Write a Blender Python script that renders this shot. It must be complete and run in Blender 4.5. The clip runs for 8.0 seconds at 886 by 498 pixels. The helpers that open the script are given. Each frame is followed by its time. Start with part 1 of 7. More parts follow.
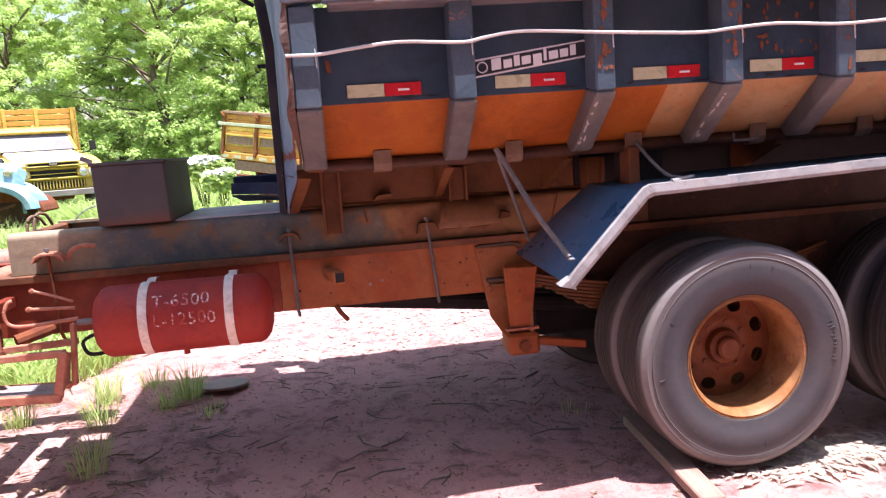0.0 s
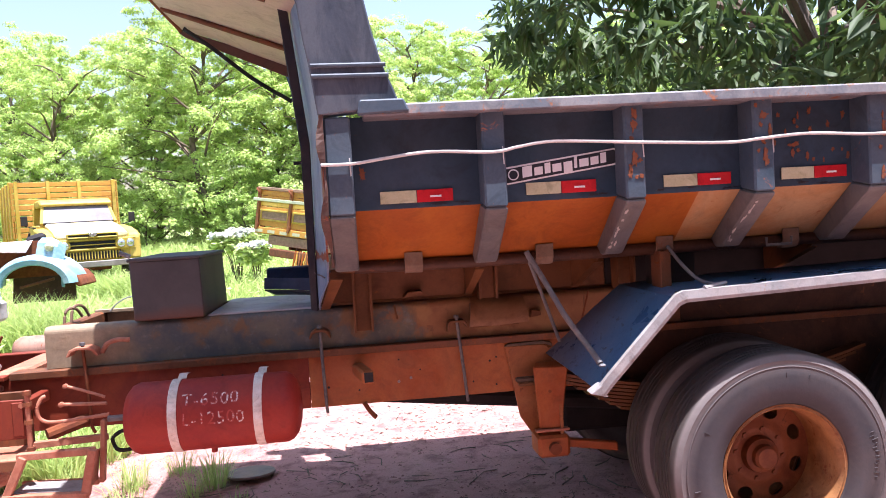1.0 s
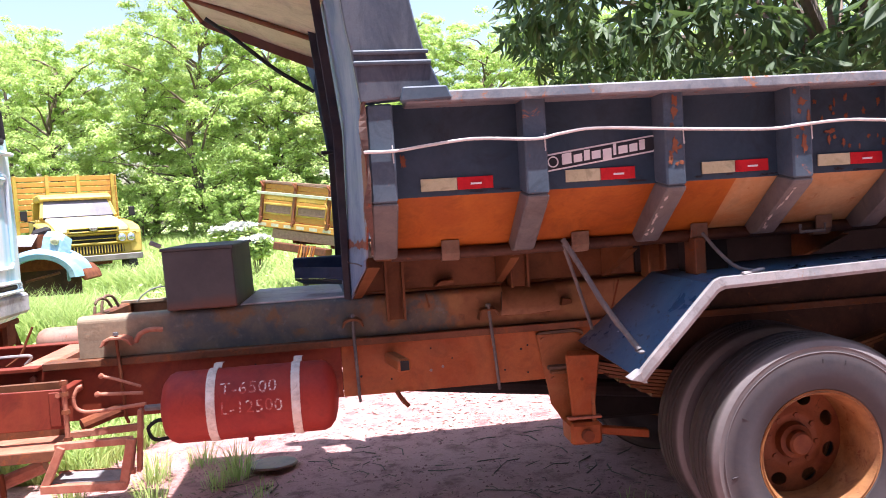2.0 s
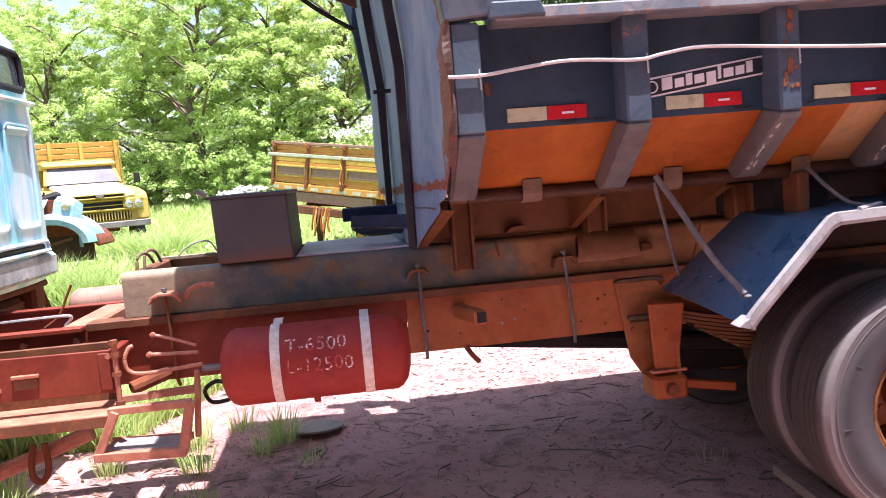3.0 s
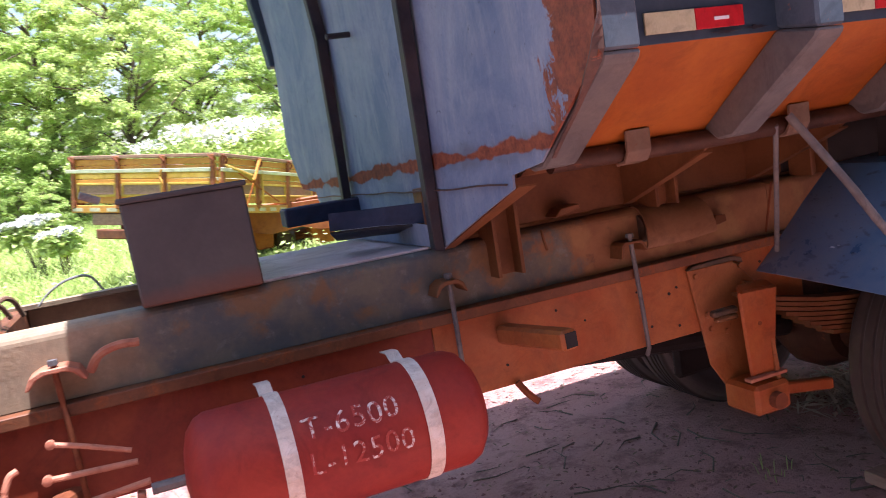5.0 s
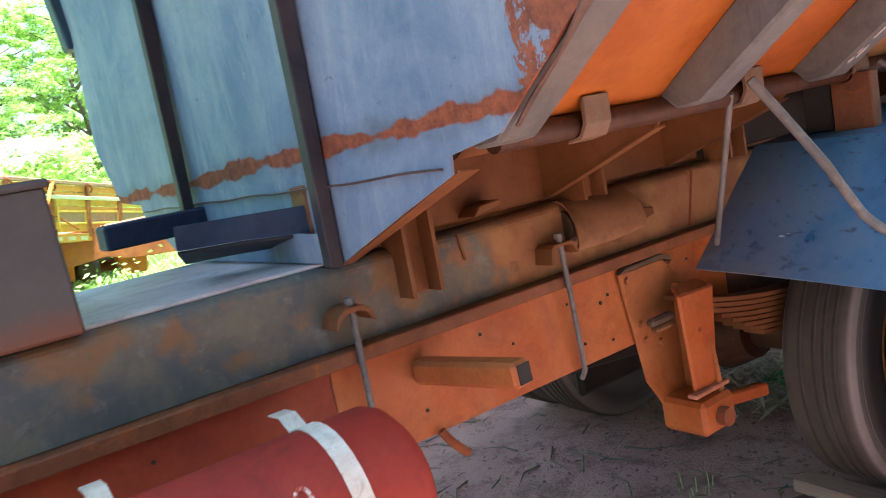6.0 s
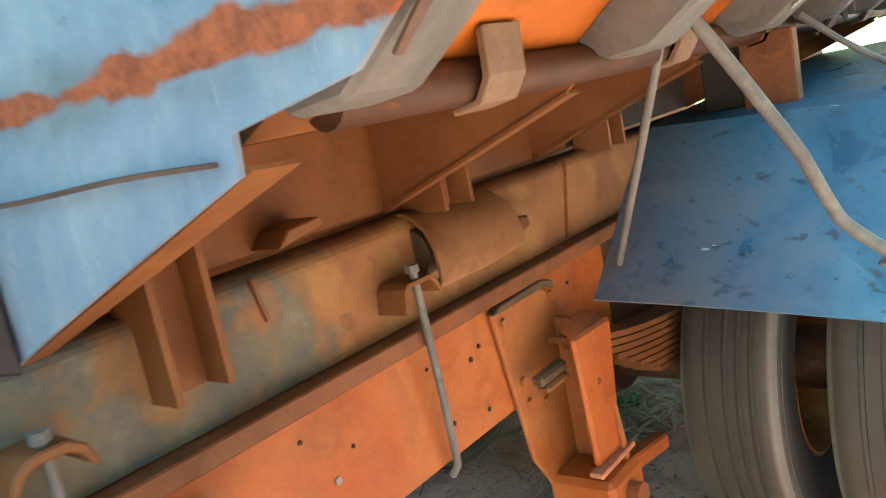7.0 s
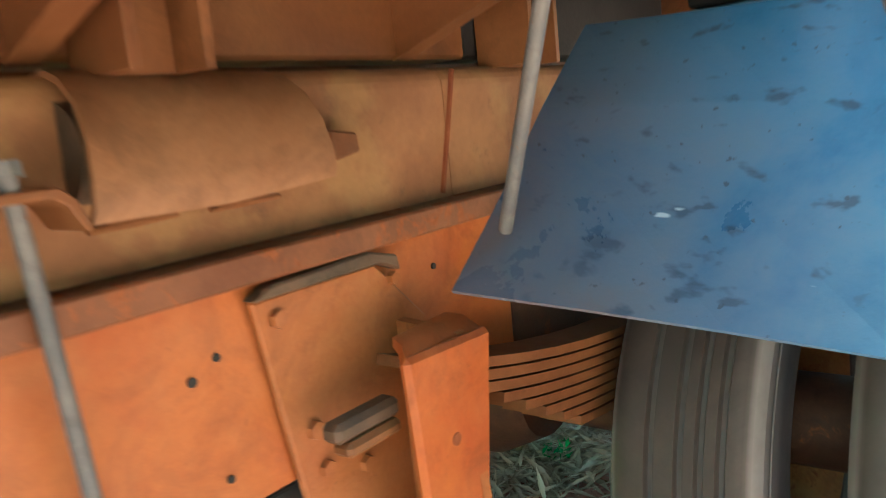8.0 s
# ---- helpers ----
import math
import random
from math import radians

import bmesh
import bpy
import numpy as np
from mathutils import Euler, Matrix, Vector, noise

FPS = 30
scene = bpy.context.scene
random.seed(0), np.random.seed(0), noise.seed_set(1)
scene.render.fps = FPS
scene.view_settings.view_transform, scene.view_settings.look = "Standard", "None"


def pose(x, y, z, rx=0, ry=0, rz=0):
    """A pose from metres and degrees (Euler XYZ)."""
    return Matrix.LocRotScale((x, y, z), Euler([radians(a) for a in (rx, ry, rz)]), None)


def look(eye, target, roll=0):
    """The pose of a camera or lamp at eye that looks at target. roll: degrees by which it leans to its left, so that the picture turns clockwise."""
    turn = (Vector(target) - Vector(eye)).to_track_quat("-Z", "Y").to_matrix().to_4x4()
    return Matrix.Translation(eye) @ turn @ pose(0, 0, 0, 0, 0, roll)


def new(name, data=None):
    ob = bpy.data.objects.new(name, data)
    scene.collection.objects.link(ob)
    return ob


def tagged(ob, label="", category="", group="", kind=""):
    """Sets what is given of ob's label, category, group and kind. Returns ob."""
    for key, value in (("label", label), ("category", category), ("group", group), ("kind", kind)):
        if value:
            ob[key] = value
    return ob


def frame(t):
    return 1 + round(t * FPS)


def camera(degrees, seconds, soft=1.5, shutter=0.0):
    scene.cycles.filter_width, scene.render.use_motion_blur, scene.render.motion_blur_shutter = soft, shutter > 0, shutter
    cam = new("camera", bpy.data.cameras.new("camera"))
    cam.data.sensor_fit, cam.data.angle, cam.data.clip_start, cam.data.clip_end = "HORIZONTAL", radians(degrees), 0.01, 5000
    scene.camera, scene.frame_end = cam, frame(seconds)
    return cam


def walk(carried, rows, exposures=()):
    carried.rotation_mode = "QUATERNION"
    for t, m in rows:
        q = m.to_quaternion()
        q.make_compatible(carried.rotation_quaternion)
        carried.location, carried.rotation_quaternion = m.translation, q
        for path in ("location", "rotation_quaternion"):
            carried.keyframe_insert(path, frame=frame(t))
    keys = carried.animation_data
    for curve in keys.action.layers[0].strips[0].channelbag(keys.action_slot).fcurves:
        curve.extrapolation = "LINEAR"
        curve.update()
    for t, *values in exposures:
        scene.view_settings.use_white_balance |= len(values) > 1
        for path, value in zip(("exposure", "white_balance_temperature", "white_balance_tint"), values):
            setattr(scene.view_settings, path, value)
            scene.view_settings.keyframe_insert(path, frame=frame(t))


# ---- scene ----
cam = camera(59.5, 8.0, soft=0.9, shutter=0.25)
PATH = [
    (0, (-0.25, -3.155, 1.579), (0.025, -1.192, 1.307), -4.0),
    (0.5, (-0.266, -3.142, 1.665), (-0.061, -1.159, 1.496), -3.5),
    (1, (-0.241, -3.152, 1.727), (-0.029, -1.165, 1.635), -3.4),
    (1.2, (-0.243, -3.178, 1.722), (-0.022, -1.192, 1.645), -3.4),
    (2.3, (-0.547, -3.098, 1.696), (-0.318, -1.117, 1.553), -3.7),
    (2.5, (-0.619, -3.06, 1.67), (-0.389, -1.081, 1.497), -3.9),
    (3, (-0.736, -2.803, 1.62), (-0.513, -0.826, 1.423), -4.7),
    (3.5, (-0.896, -2.503, 1.613), (-0.675, -0.525, 1.419), -4.8),
    (4, (-1.132, -2.2, 1.61), (-0.851, -0.234, 1.372), -5.7),
    (4.5, (-1.263, -1.909, 1.574), (-0.814, 0.028, 1.352), -8.0),
    (5, (-1.321, -1.534, 1.578), (-0.604, 0.318, 1.339), -9.0),
    (5.2, (-1.357, -1.392, 1.566), (-0.533, 0.41, 1.293), -9.4),
    (6.3, (-1.153, -0.695, 1.526), (0.092, 0.845, 1.247), -10.9),
    (6.5, (-1.046, -0.54, 1.528), (0.288, 0.919, 1.229), -10.9),
    (6.8, (-0.903, -0.356, 1.498), (0.546, 0.985, 1.176), -11.4),
    (7.2, (-0.689, -0.174, 1.482), (0.862, 1.02, 1.071), -11.1),
    (7.5, (-0.509, -0.099, 1.433), (1.075, 1.046, 1.011), -10.1),
    (8, (-0.073, 0.011, 1.217), (1.48, 1.224, 0.877), -5.8),
]
EXPOSURES = [(0.0, 1.69, 5900, 24), (5.2, 1.72, 5900, 26), (6.3, 3.14, 5400, -27), (7.0, 3.54, 5700, -38), (7.5, 3.34, 7000, -16), (8.0, 3.74, 5200, -43)]
walk(cam, [(t, look(eye, target, roll)) for t, eye, target, roll in PATH], EXPOSURES)

# ---- light ----
world = bpy.data.worlds.new("sky")
scene.world = world
world.use_nodes = True
SUN_DIR = Vector((0.115, -0.148, 1.0)).normalized()
sky = world.node_tree.nodes.new("ShaderNodeTexSky")
sky.sky_type = 'NISHITA'
sky.sun_disc = False
sky.sun_elevation = math.asin(SUN_DIR.z)
sky.sun_rotation = math.atan2(SUN_DIR.x, SUN_DIR.y)
sky.air_density = 1.6
sky.dust_density = 2.0
back = world.node_tree.nodes["Background"]
back.inputs["Strength"].default_value = 0.08
world.node_tree.links.new(sky.outputs[0], back.inputs[0])
sun_data = bpy.data.lights.new("sun", 'SUN')
sun_data.energy, sun_data.angle, sun_data.color = 5.0, radians(0.5), (1.0, 0.95, 0.87)
sun = new("sun", sun_data)
sun.matrix_world = look(SUN_DIR * 30, (0, 0, 0))

# ---- materials ----
def nodes_of(name):
    m = bpy.data.materials.new(name)
    m.use_nodes = True
    t = m.node_tree
    return m, t, t.nodes["Principled BSDF"]


def noise_node(t, scale, detail=6, rough=0.6, coords=None, dist=0.0):
    n = t.nodes.new("ShaderNodeTexNoise")
    n.inputs["Scale"].default_value = scale
    n.inputs["Detail"].default_value = detail
    n.inputs["Roughness"].default_value = rough
    n.inputs["Distortion"].default_value = dist
    if coords:
        t.links.new(coords, n.inputs["Vector"])
    return n


def ramp(t, fac, stops):
    r = t.nodes.new("ShaderNodeValToRGB")
    el = r.color_ramp.elements
    while len(el) > 2:
        el.remove(el[0])
    for i, (p, c) in enumerate(stops):
        e = el[i] if i < 2 else el.new(p)
        e.position = p
        e.color = (c, c, c, 1) if isinstance(c, float) else (*c, 1)
    t.links.new(fac, r.inputs[0])
    return r.outputs[0]


def mix(t, fac, a, b, mode='MIX'):
    n = t.nodes.new("ShaderNodeMix")
    n.data_type, n.blend_type = 'RGBA', mode
    for socket, v in ((n.inputs[0], fac), (n.inputs[6], a), (n.inputs[7], b)):
        if isinstance(v, bpy.types.NodeSocket):
            t.links.new(v, socket)
        elif isinstance(v, (int, float)):
            socket.default_value = v
        else:
            socket.default_value = (*v, 1)
    return n.outputs[2]


def bump(t, height, bsdf, strength=0.3, distance=0.01):
    b = t.nodes.new("ShaderNodeBump")
    b.inputs["Strength"].default_value = strength
    b.inputs["Distance"].default_value = distance
    t.links.new(height, b.inputs["Height"])
    t.links.new(b.outputs[0], bsdf.inputs["Normal"])


def world_coords(t, scale=(1, 1, 1)):
    """Object coordinates: every mesh is modelled in metres."""
    c = t.nodes.new("ShaderNodeTexCoord")
    m = t.nodes.new("ShaderNodeMapping")
    m.inputs["Scale"].default_value = scale
    t.links.new(c.outputs["Object"], m.inputs["Vector"])
    return m.outputs[0]


def painted(name, base, alt, rust=(0.26, 0.075, 0.025), amount=0.5, scale=3.0, rough=0.55, dust=0.25, dust_col=(0.36, 0.19, 0.11), metal=0.0, streak=1.0, bumpy=0.25, spots=0.5):
    """Old paint on steel: blotches, stains, chips, rust breaking through, dust and fine relief. amount: 0 none to 1 all rust."""
    m, t, b = nodes_of(name)
    c = world_coords(t)
    cs = world_coords(t, (1.0, 1.0, streak))
    blotch = noise_node(t, scale, 10, 0.68, cs, 0.6)
    fine = noise_node(t, scale * 22, 6, 0.72, c)
    run = noise_node(t, scale * 2.6, 10, 0.74, cs, 0.9)
    stain = noise_node(t, scale * 1.7, 9, 0.7, cs, 1.4)
    chip = noise_node(t, scale * 9.0, 8, 0.75, c, 0.5)
    col = mix(t, ramp(t, blotch.outputs[0], [(0.4, 0.0), (0.6, 1.0)]), base, alt)
    # darker stains and scattered dark chips
    col = mix(t, ramp(t, stain.outputs[0], [(0.5, 0.0), (0.66, 0.55)]), col, tuple(v * 0.5 for v in base))
    col = mix(t, ramp(t, chip.outputs[0], [(0.63, 0.0), (0.69, spots)]), col, tuple(0.4 * v + 0.35 * r for v, r in zip(base, rust)))
    edge = ramp(t, run.outputs[0], [(0.78 - 0.52 * amount, 0.0), (0.85 - 0.52 * amount, 1.0)])
    rusty = mix(t, fine.outputs[0], tuple(v * 0.5 for v in rust), tuple(min(1, v * 1.6) for v in rust))
    col = mix(t, edge, col, rusty)
    dirt = ramp(t, noise_node(t, scale * 0.8, 8, 0.65, c, 0.4).outputs[0], [(0.38, 0.0), (0.72, dust)])
    col = mix(t, dirt, col, dust_col)
    col = mix(t, 0.45, col, mix(t, fine.outputs[0], (0.5, 0.5, 0.5), (1.4, 1.4, 1.4)), 'MULTIPLY')
    t.links.new(col, b.inputs["Base Color"])
    t.links.new(ramp(t, edge, [(0.0, rough), (1.0, 0.9)]), b.inputs["Roughness"])
    b.inputs["Metallic"].default_value = metal
    b.inputs["Specular IOR Level"].default_value = 0.28
    h = mix(t, 0.5, fine.outputs[0], mix(t, 0.5, edge, chip.outputs[0]))
    bump(t, h, b, bumpy, 0.005)
    return m


def math_node(t, op, a, b=0.0, c=0.0):
    n = t.nodes.new("ShaderNodeMath")
    n.operation = op
    for socket, v in zip(n.inputs, (a, b, c)):
        if isinstance(v, bpy.types.NodeSocket):
            t.links.new(v, socket)
        else:
            socket.default_value = v
    return n.outputs[0]


def wall_paint():
    """Pale blue-grey steel: vertical streaks, chips, a rusted weld band and a rusted torn edge."""
    m, t, b = nodes_of("front_wall_paint")
    c = world_coords(t)
    cs = world_coords(t, (1.0, 1.0, 0.22))
    xyz = t.nodes.new("ShaderNodeSeparateXYZ")
    t.links.new(c, xyz.inputs[0])
    y, z = xyz.outputs[1], xyz.outputs[2]
    fine = noise_node(t, 70, 6, 0.72, c)
    streak = noise_node(t, 5.5, 10, 0.7, cs, 0.5)
    blotch = noise_node(t, 2.6, 10, 0.7, c, 0.8)
    chips = noise_node(t, 24, 9, 0.78, c, 0.6)
    pale = noise_node(t, 11, 9, 0.75, cs, 1.2)
    col = mix(t, ramp(t, blotch.outputs[0], [(0.38, 0.0), (0.62, 1.0)]), (0.095, 0.14, 0.23), (0.175, 0.22, 0.30))
    col = mix(t, ramp(t, streak.outputs[0], [(0.45, 0.0), (0.7, 0.65)]), col, (0.30, 0.33, 0.36))
    col = mix(t, ramp(t, pale.outputs[0], [(0.62, 0.0), (0.7, 0.6)]), col, (0.42, 0.44, 0.44))
    col = mix(t, ramp(t, chips.outputs[0], [(0.62, 0.0), (0.68, 0.8)]), col, (0.05, 0.06, 0.08))
    # weld band: distance from a slightly falling line, frayed by noise
    wave = noise_node(t, 3.2, 4, 0.6, world_coords(t, (1, 1, 0.05)))
    line = math_node(t, 'ADD', math_node(t, 'MULTIPLY_ADD', y, -0.02, 1.552), math_node(t, 'MULTIPLY', wave.outputs[0], 0.04))
    away = math_node(t, 'ABSOLUTE', math_node(t, 'SUBTRACT', z, line))
    fray = noise_node(t, 7, 5, 0.55, c, 0.3)
    width = math_node(t, 'MULTIPLY_ADD', fray.outputs[0], 0.085, -0.022)
    band = ramp(t, math_node(t, 'MULTIPLY', math_node(t, 'SUBTRACT', width, away), 110.0), [(0.0, 0.0), (0.7, 1.0)])
    # the torn edge
    fray2 = noise_node(t, 6, 10, 0.75, c, 0.8)
    reach = math_node(t, 'MULTIPLY_ADD', fray2.outputs[0], 0.62, -0.27)
    edge = ramp(t, math_node(t, 'MULTIPLY', math_node(t, 'SUBTRACT', reach, y), 40.0), [(0.0, 0.0), (0.6, 1.0)])
    rust = mix(t, ramp(t, noise_node(t, 30, 8, 0.75, c).outputs[0], [(0.35, 0.0), (0.65, 1.0)]), (0.1, 0.032, 0.02), (0.24, 0.075, 0.034))
    spots = ramp(t, noise_node(t, 7, 10, 0.8, cs, 0.7).outputs[0], [(0.68, 0.0), (0.72, 1.0)])
    soot = ramp(t, math_node(t, 'MULTIPLY', math_node(t, 'SUBTRACT', math_node(t, 'MULTIPLY_ADD', fray2.outputs[0], 0.16, -0.03), away), 20.0), [(0.0, 0.0), (1.0, 0.55)])
    col = mix(t, soot, col, (0.07, 0.075, 0.085))
    for mask in (spots, edge, band):
        col = mix(t, mask, col, rust)
    col = mix(t, 0.4, col, mix(t, fine.outputs[0], (0.55, 0.55, 0.55), (1.35, 1.35, 1.35)), 'MULTIPLY')
    t.links.new(col, b.inputs["Base Color"])
    t.links.new(ramp(t, band, [(0.0, 0.62), (1.0, 0.9)]), b.inputs["Roughness"])
    b.inputs["Specular IOR Level"].default_value = 0.25
    bump(t, mix(t, 0.5, fine.outputs[0], mix(t, 0.5, band, chips.outputs[0])), b, 0.3, 0.006)
    return m


def beam_paint():
    """Old beam: slate and olive remains of paint towards the front, bare ochre rust towards the rear."""
    m, t, b = nodes_of("patchy_beam")
    c = world_coords(t)
    xyz = t.nodes.new("ShaderNodeSeparateXYZ")
    t.links.new(c, xyz.inputs[0])
    fine = noise_node(t, 60, 7, 0.75, c)
    big = noise_node(t, 3.2, 8, 0.62, c, 0.2)
    mid = noise_node(t, 6.5, 8, 0.62, c, 0.3)
    small = noise_node(t, 18, 8, 0.7, c, 0.2)
    paint = mix(t, ramp(t, mid.outputs[0], [(0.4, 0.0), (0.6, 1.0)]), (0.062, 0.076, 0.083), (0.12, 0.115, 0.088))
    paint = mix(t, ramp(t, small.outputs[0], [(0.56, 0.0), (0.68, 0.6)]), paint, (0.17, 0.175, 0.17))
    bare = mix(t, ramp(t, mid.outputs[0], [(0.35, 0.0), (0.65, 1.0)]), (0.17, 0.074, 0.029), (0.24, 0.118, 0.048))
    bare = mix(t, ramp(t, small.outputs[0], [(0.58, 0.0), (0.7, 0.7)]), bare, (0.09, 0.045, 0.025))
    side = math_node(t, 'MULTIPLY_ADD', xyz.outputs[0], 0.3, 0.6)
    worn = ramp(t, math_node(t, 'ADD', side, math_node(t, 'MULTIPLY_ADD', big.outputs[0], 1.1, -0.55)), [(0.46, 0.0), (0.54, 1.0)])
    col = mix(t, worn, paint, bare)
    patch = ramp(t, noise_node(t, 4.2, 7, 0.58, c, 0.2).outputs[0], [(0.52, 0.0), (0.59, 0.85)])
    col = mix(t, patch, col, mix(t, worn, (0.17, 0.096, 0.042), (0.25, 0.14, 0.055)))
    # pale front end: the sunlight on it is put into the colour
    col = mix(t, ramp(t, math_node(t, 'MULTIPLY_ADD', xyz.outputs[0], -2.2, math_node(t, 'MULTIPLY_ADD', mid.outputs[0], 0.8, -3.2)), [(0.0, 0.0), (0.5, 0.85)]), col, mix(t, small.outputs[0], (0.15, 0.11, 0.068), (0.42, 0.33, 0.21)))
    col = mix(t, 0.45, col, mix(t, fine.outputs[0], (0.5, 0.5, 0.5), (1.4, 1.4, 1.4)), 'MULTIPLY')
    t.links.new(col, b.inputs["Base Color"])
    b.inputs["Roughness"].default_value = 0.75
    bump(t, mix(t, 0.5, fine.outputs[0], patch), b, 0.35, 0.005)
    return m


def cab_paint():
    """Chalked pale blue: cyan patches of the old coat show through in upright and slanting streaks."""
    m, t, b = nodes_of("sky_blue_paint")
    c = world_coords(t)
    long = noise_node(t, 1.5, 5, 0.55, world_coords(t, (1.0, 2.0, 0.55)), 0.9)
    soft = noise_node(t, 3.0, 6, 0.6, c, 0.4)
    fine = noise_node(t, 70, 5, 0.7, c)
    speck = noise_node(t, 22, 6, 0.7, c, 0.3)
    col = mix(t, ramp(t, soft.outputs[0], [(0.35, 0.0), (0.65, 1.0)]), (0.66, 0.83, 0.89), (0.82, 0.9, 0.93))
    col = mix(t, ramp(t, long.outputs[0], [(0.42, 0.0), (0.54, 0.85)]), col, (0.24, 0.66, 0.78))
    col = mix(t, ramp(t, speck.outputs[0], [(0.68, 0.0), (0.73, 0.6)]), col, (0.4, 0.42, 0.43))
    col = mix(t, 0.2, col, mix(t, fine.outputs[0], (0.7, 0.7, 0.7), (1.2, 1.2, 1.2)), 'MULTIPLY')
    t.links.new(col, b.inputs["Base Color"])
    b.inputs["Roughness"].default_value = 0.45
    bump(t, soft.outputs[0], b, 0.15, 0.01)
    return m


def toolbox_paint():
    """Grey sheet that turns red-brown along the base."""
    m, t, b = nodes_of("toolbox_grey")
    c = world_coords(t)
    xyz = t.nodes.new("ShaderNodeSeparateXYZ")
    t.links.new(c, xyz.inputs[0])
    big = noise_node(t, 4.0, 7, 0.6, c, 0.3)
    fine = noise_node(t, 80, 5, 0.7, c)
    col = mix(t, ramp(t, big.outputs[0], [(0.35, 0.0), (0.65, 1.0)]), (0.052, 0.053, 0.056), (0.075, 0.074, 0.075))
    low = math_node(t, 'MULTIPLY_ADD', xyz.outputs[2], -8.0, math_node(t, 'MULTIPLY_ADD', big.outputs[0], 1.0, 10.25))
    col = mix(t, ramp(t, low, [(0.0, 0.0), (0.75, 0.9)]), col, (0.17, 0.058, 0.026))
    col = mix(t, 0.35, col, mix(t, fine.outputs[0], (0.6, 0.6, 0.6), (1.35, 1.35, 1.35)), 'MULTIPLY')
    t.links.new(col, b.inputs["Base Color"])
    b.inputs["Roughness"].default_value = 0.6
    b.inputs["Specular IOR Level"].default_value = 0.3
    bump(t, fine.outputs[0], b, 0.2, 0.003)
    return m


def fender_paint():
    """Glossy blue sheet: dark tar spots, inner front browned by dust and painted-in shade."""
    m, t, b = nodes_of("fender_blue")
    c = world_coords(t)
    xyz = t.nodes.new("ShaderNodeSeparateXYZ")
    t.links.new(c, xyz.inputs[0])
    big = noise_node(t, 3.5, 8, 0.65, c, 0.5)
    tar = noise_node(t, 26, 3, 0.5, world_coords(t, (1.3, 0.8, 1.3)), 0.2)
    tiny = noise_node(t, 70, 3, 0.5, c)
    fine = noise_node(t, 120, 4, 0.7, c)
    col = mix(t, ramp(t, big.outputs[0], [(0.35, 0.0), (0.65, 1.0)]), (0.028, 0.088, 0.185), (0.078, 0.185, 0.32))
    # road dust, together with the fading sky reflection put into the colour
    inner = math_node(t, 'MULTIPLY_ADD', xyz.outputs[1], 1.1, math_node(t, 'MULTIPLY_ADD', big.outputs[0], 1.2, -0.62))
    inner = math_node(t, 'ADD', inner, math_node(t, 'MULTIPLY_ADD', xyz.outputs[0], -1.1, 0.9))
    col = mix(t, ramp(t, inner, [(0.1, 0.0), (0.75, 0.85)]), col, (0.105, 0.08, 0.075))
    col = mix(t, ramp(t, tar.outputs[0], [(0.62, 0.0), (0.7, 0.75)]), col, (0.03, 0.045, 0.075))
    col = mix(t, ramp(t, tiny.outputs[0], [(0.68, 0.0), (0.72, 0.7)]), col, (0.03, 0.035, 0.05))
    col = mix(t, ramp(t, noise_node(t, 40, 2, 0.5, world_coords(t, (1, 0.25, 1))).outputs[0], [(0.74, 0.0), (0.76, 0.7)]), col, (0.5, 0.55, 0.6))
    t.links.new(col, b.inputs["Base Color"])
    t.links.new(ramp(t, big.outputs[0], [(0.3, 0.22), (0.7, 0.42)]), b.inputs["Roughness"])
    bump(t, mix(t, 0.5, fine.outputs[0], tar.outputs[0]), b, 0.2, 0.004)
    return m


def plain(name, base, alt, scale=6.0, rough=0.7, metal=0.0, bumpy=0.2, dist=0.004):
    m, t, b = nodes_of(name)
    c = world_coords(t)
    n1 = noise_node(t, scale, 7, 0.65, c, 0.3)
    n2 = noise_node(t, scale * 18, 4, 0.6, c)
    col = mix(t, ramp(t, n1.outputs[0], [(0.3, 0.0), (0.7, 1.0)]), base, alt)
    col = mix(t, 0.3, col, mix(t, n2.outputs[0], (0.6, 0.6, 0.6), (1.3, 1.3, 1.3)), 'MULTIPLY')
    t.links.new(col, b.inputs["Base Color"])
    b.inputs["Roughness"].default_value = rough
    b.inputs["Metallic"].default_value = metal
    b.inputs["Specular IOR Level"].default_value = 0.35
    bump(t, n2.outputs[0], b, bumpy, dist)
    return m


def leafy(name, dark, light, through_col, scale=0.9, mixed=0.6):
    m, t, b = nodes_of(name)
    g = t.nodes.new("ShaderNodeNewGeometry")
    n = noise_node(t, scale, 3, 0.5, world_coords(t))
    fac = t.nodes.new("ShaderNodeMath")
    fac.operation = 'MULTIPLY_ADD'
    t.links.new(g.outputs["Random Per Island"], fac.inputs[0])
    fac.inputs[1].default_value = mixed
    s = t.nodes.new("ShaderNodeMath")
    s.operation = 'MULTIPLY'
    t.links.new(n.outputs[0], s.inputs[0])
    s.inputs[1].default_value = 1.1 - mixed
    t.links.new(s.outputs[0], fac.inputs[2])
    col = mix(t, fac.outputs[0], dark, light)
    t.links.new(col, b.inputs["Base Color"])
    b.inputs["Roughness"].default_value = 0.6
    tr = t.nodes.new("ShaderNodeBsdfTranslucent")
    t.links.new(mix(t, 0.5, col, through_col), tr.inputs[0])
    mx = t.nodes.new("ShaderNodeMixShader")
    mx.inputs[0].default_value = 0.35
    t.links.new(b.outputs[0], mx.inputs[1])
    t.links.new(tr.outputs[0], mx.inputs[2])
    t.links.new(mx.outputs[0], t.nodes["Material Output"].inputs[0])
    return m


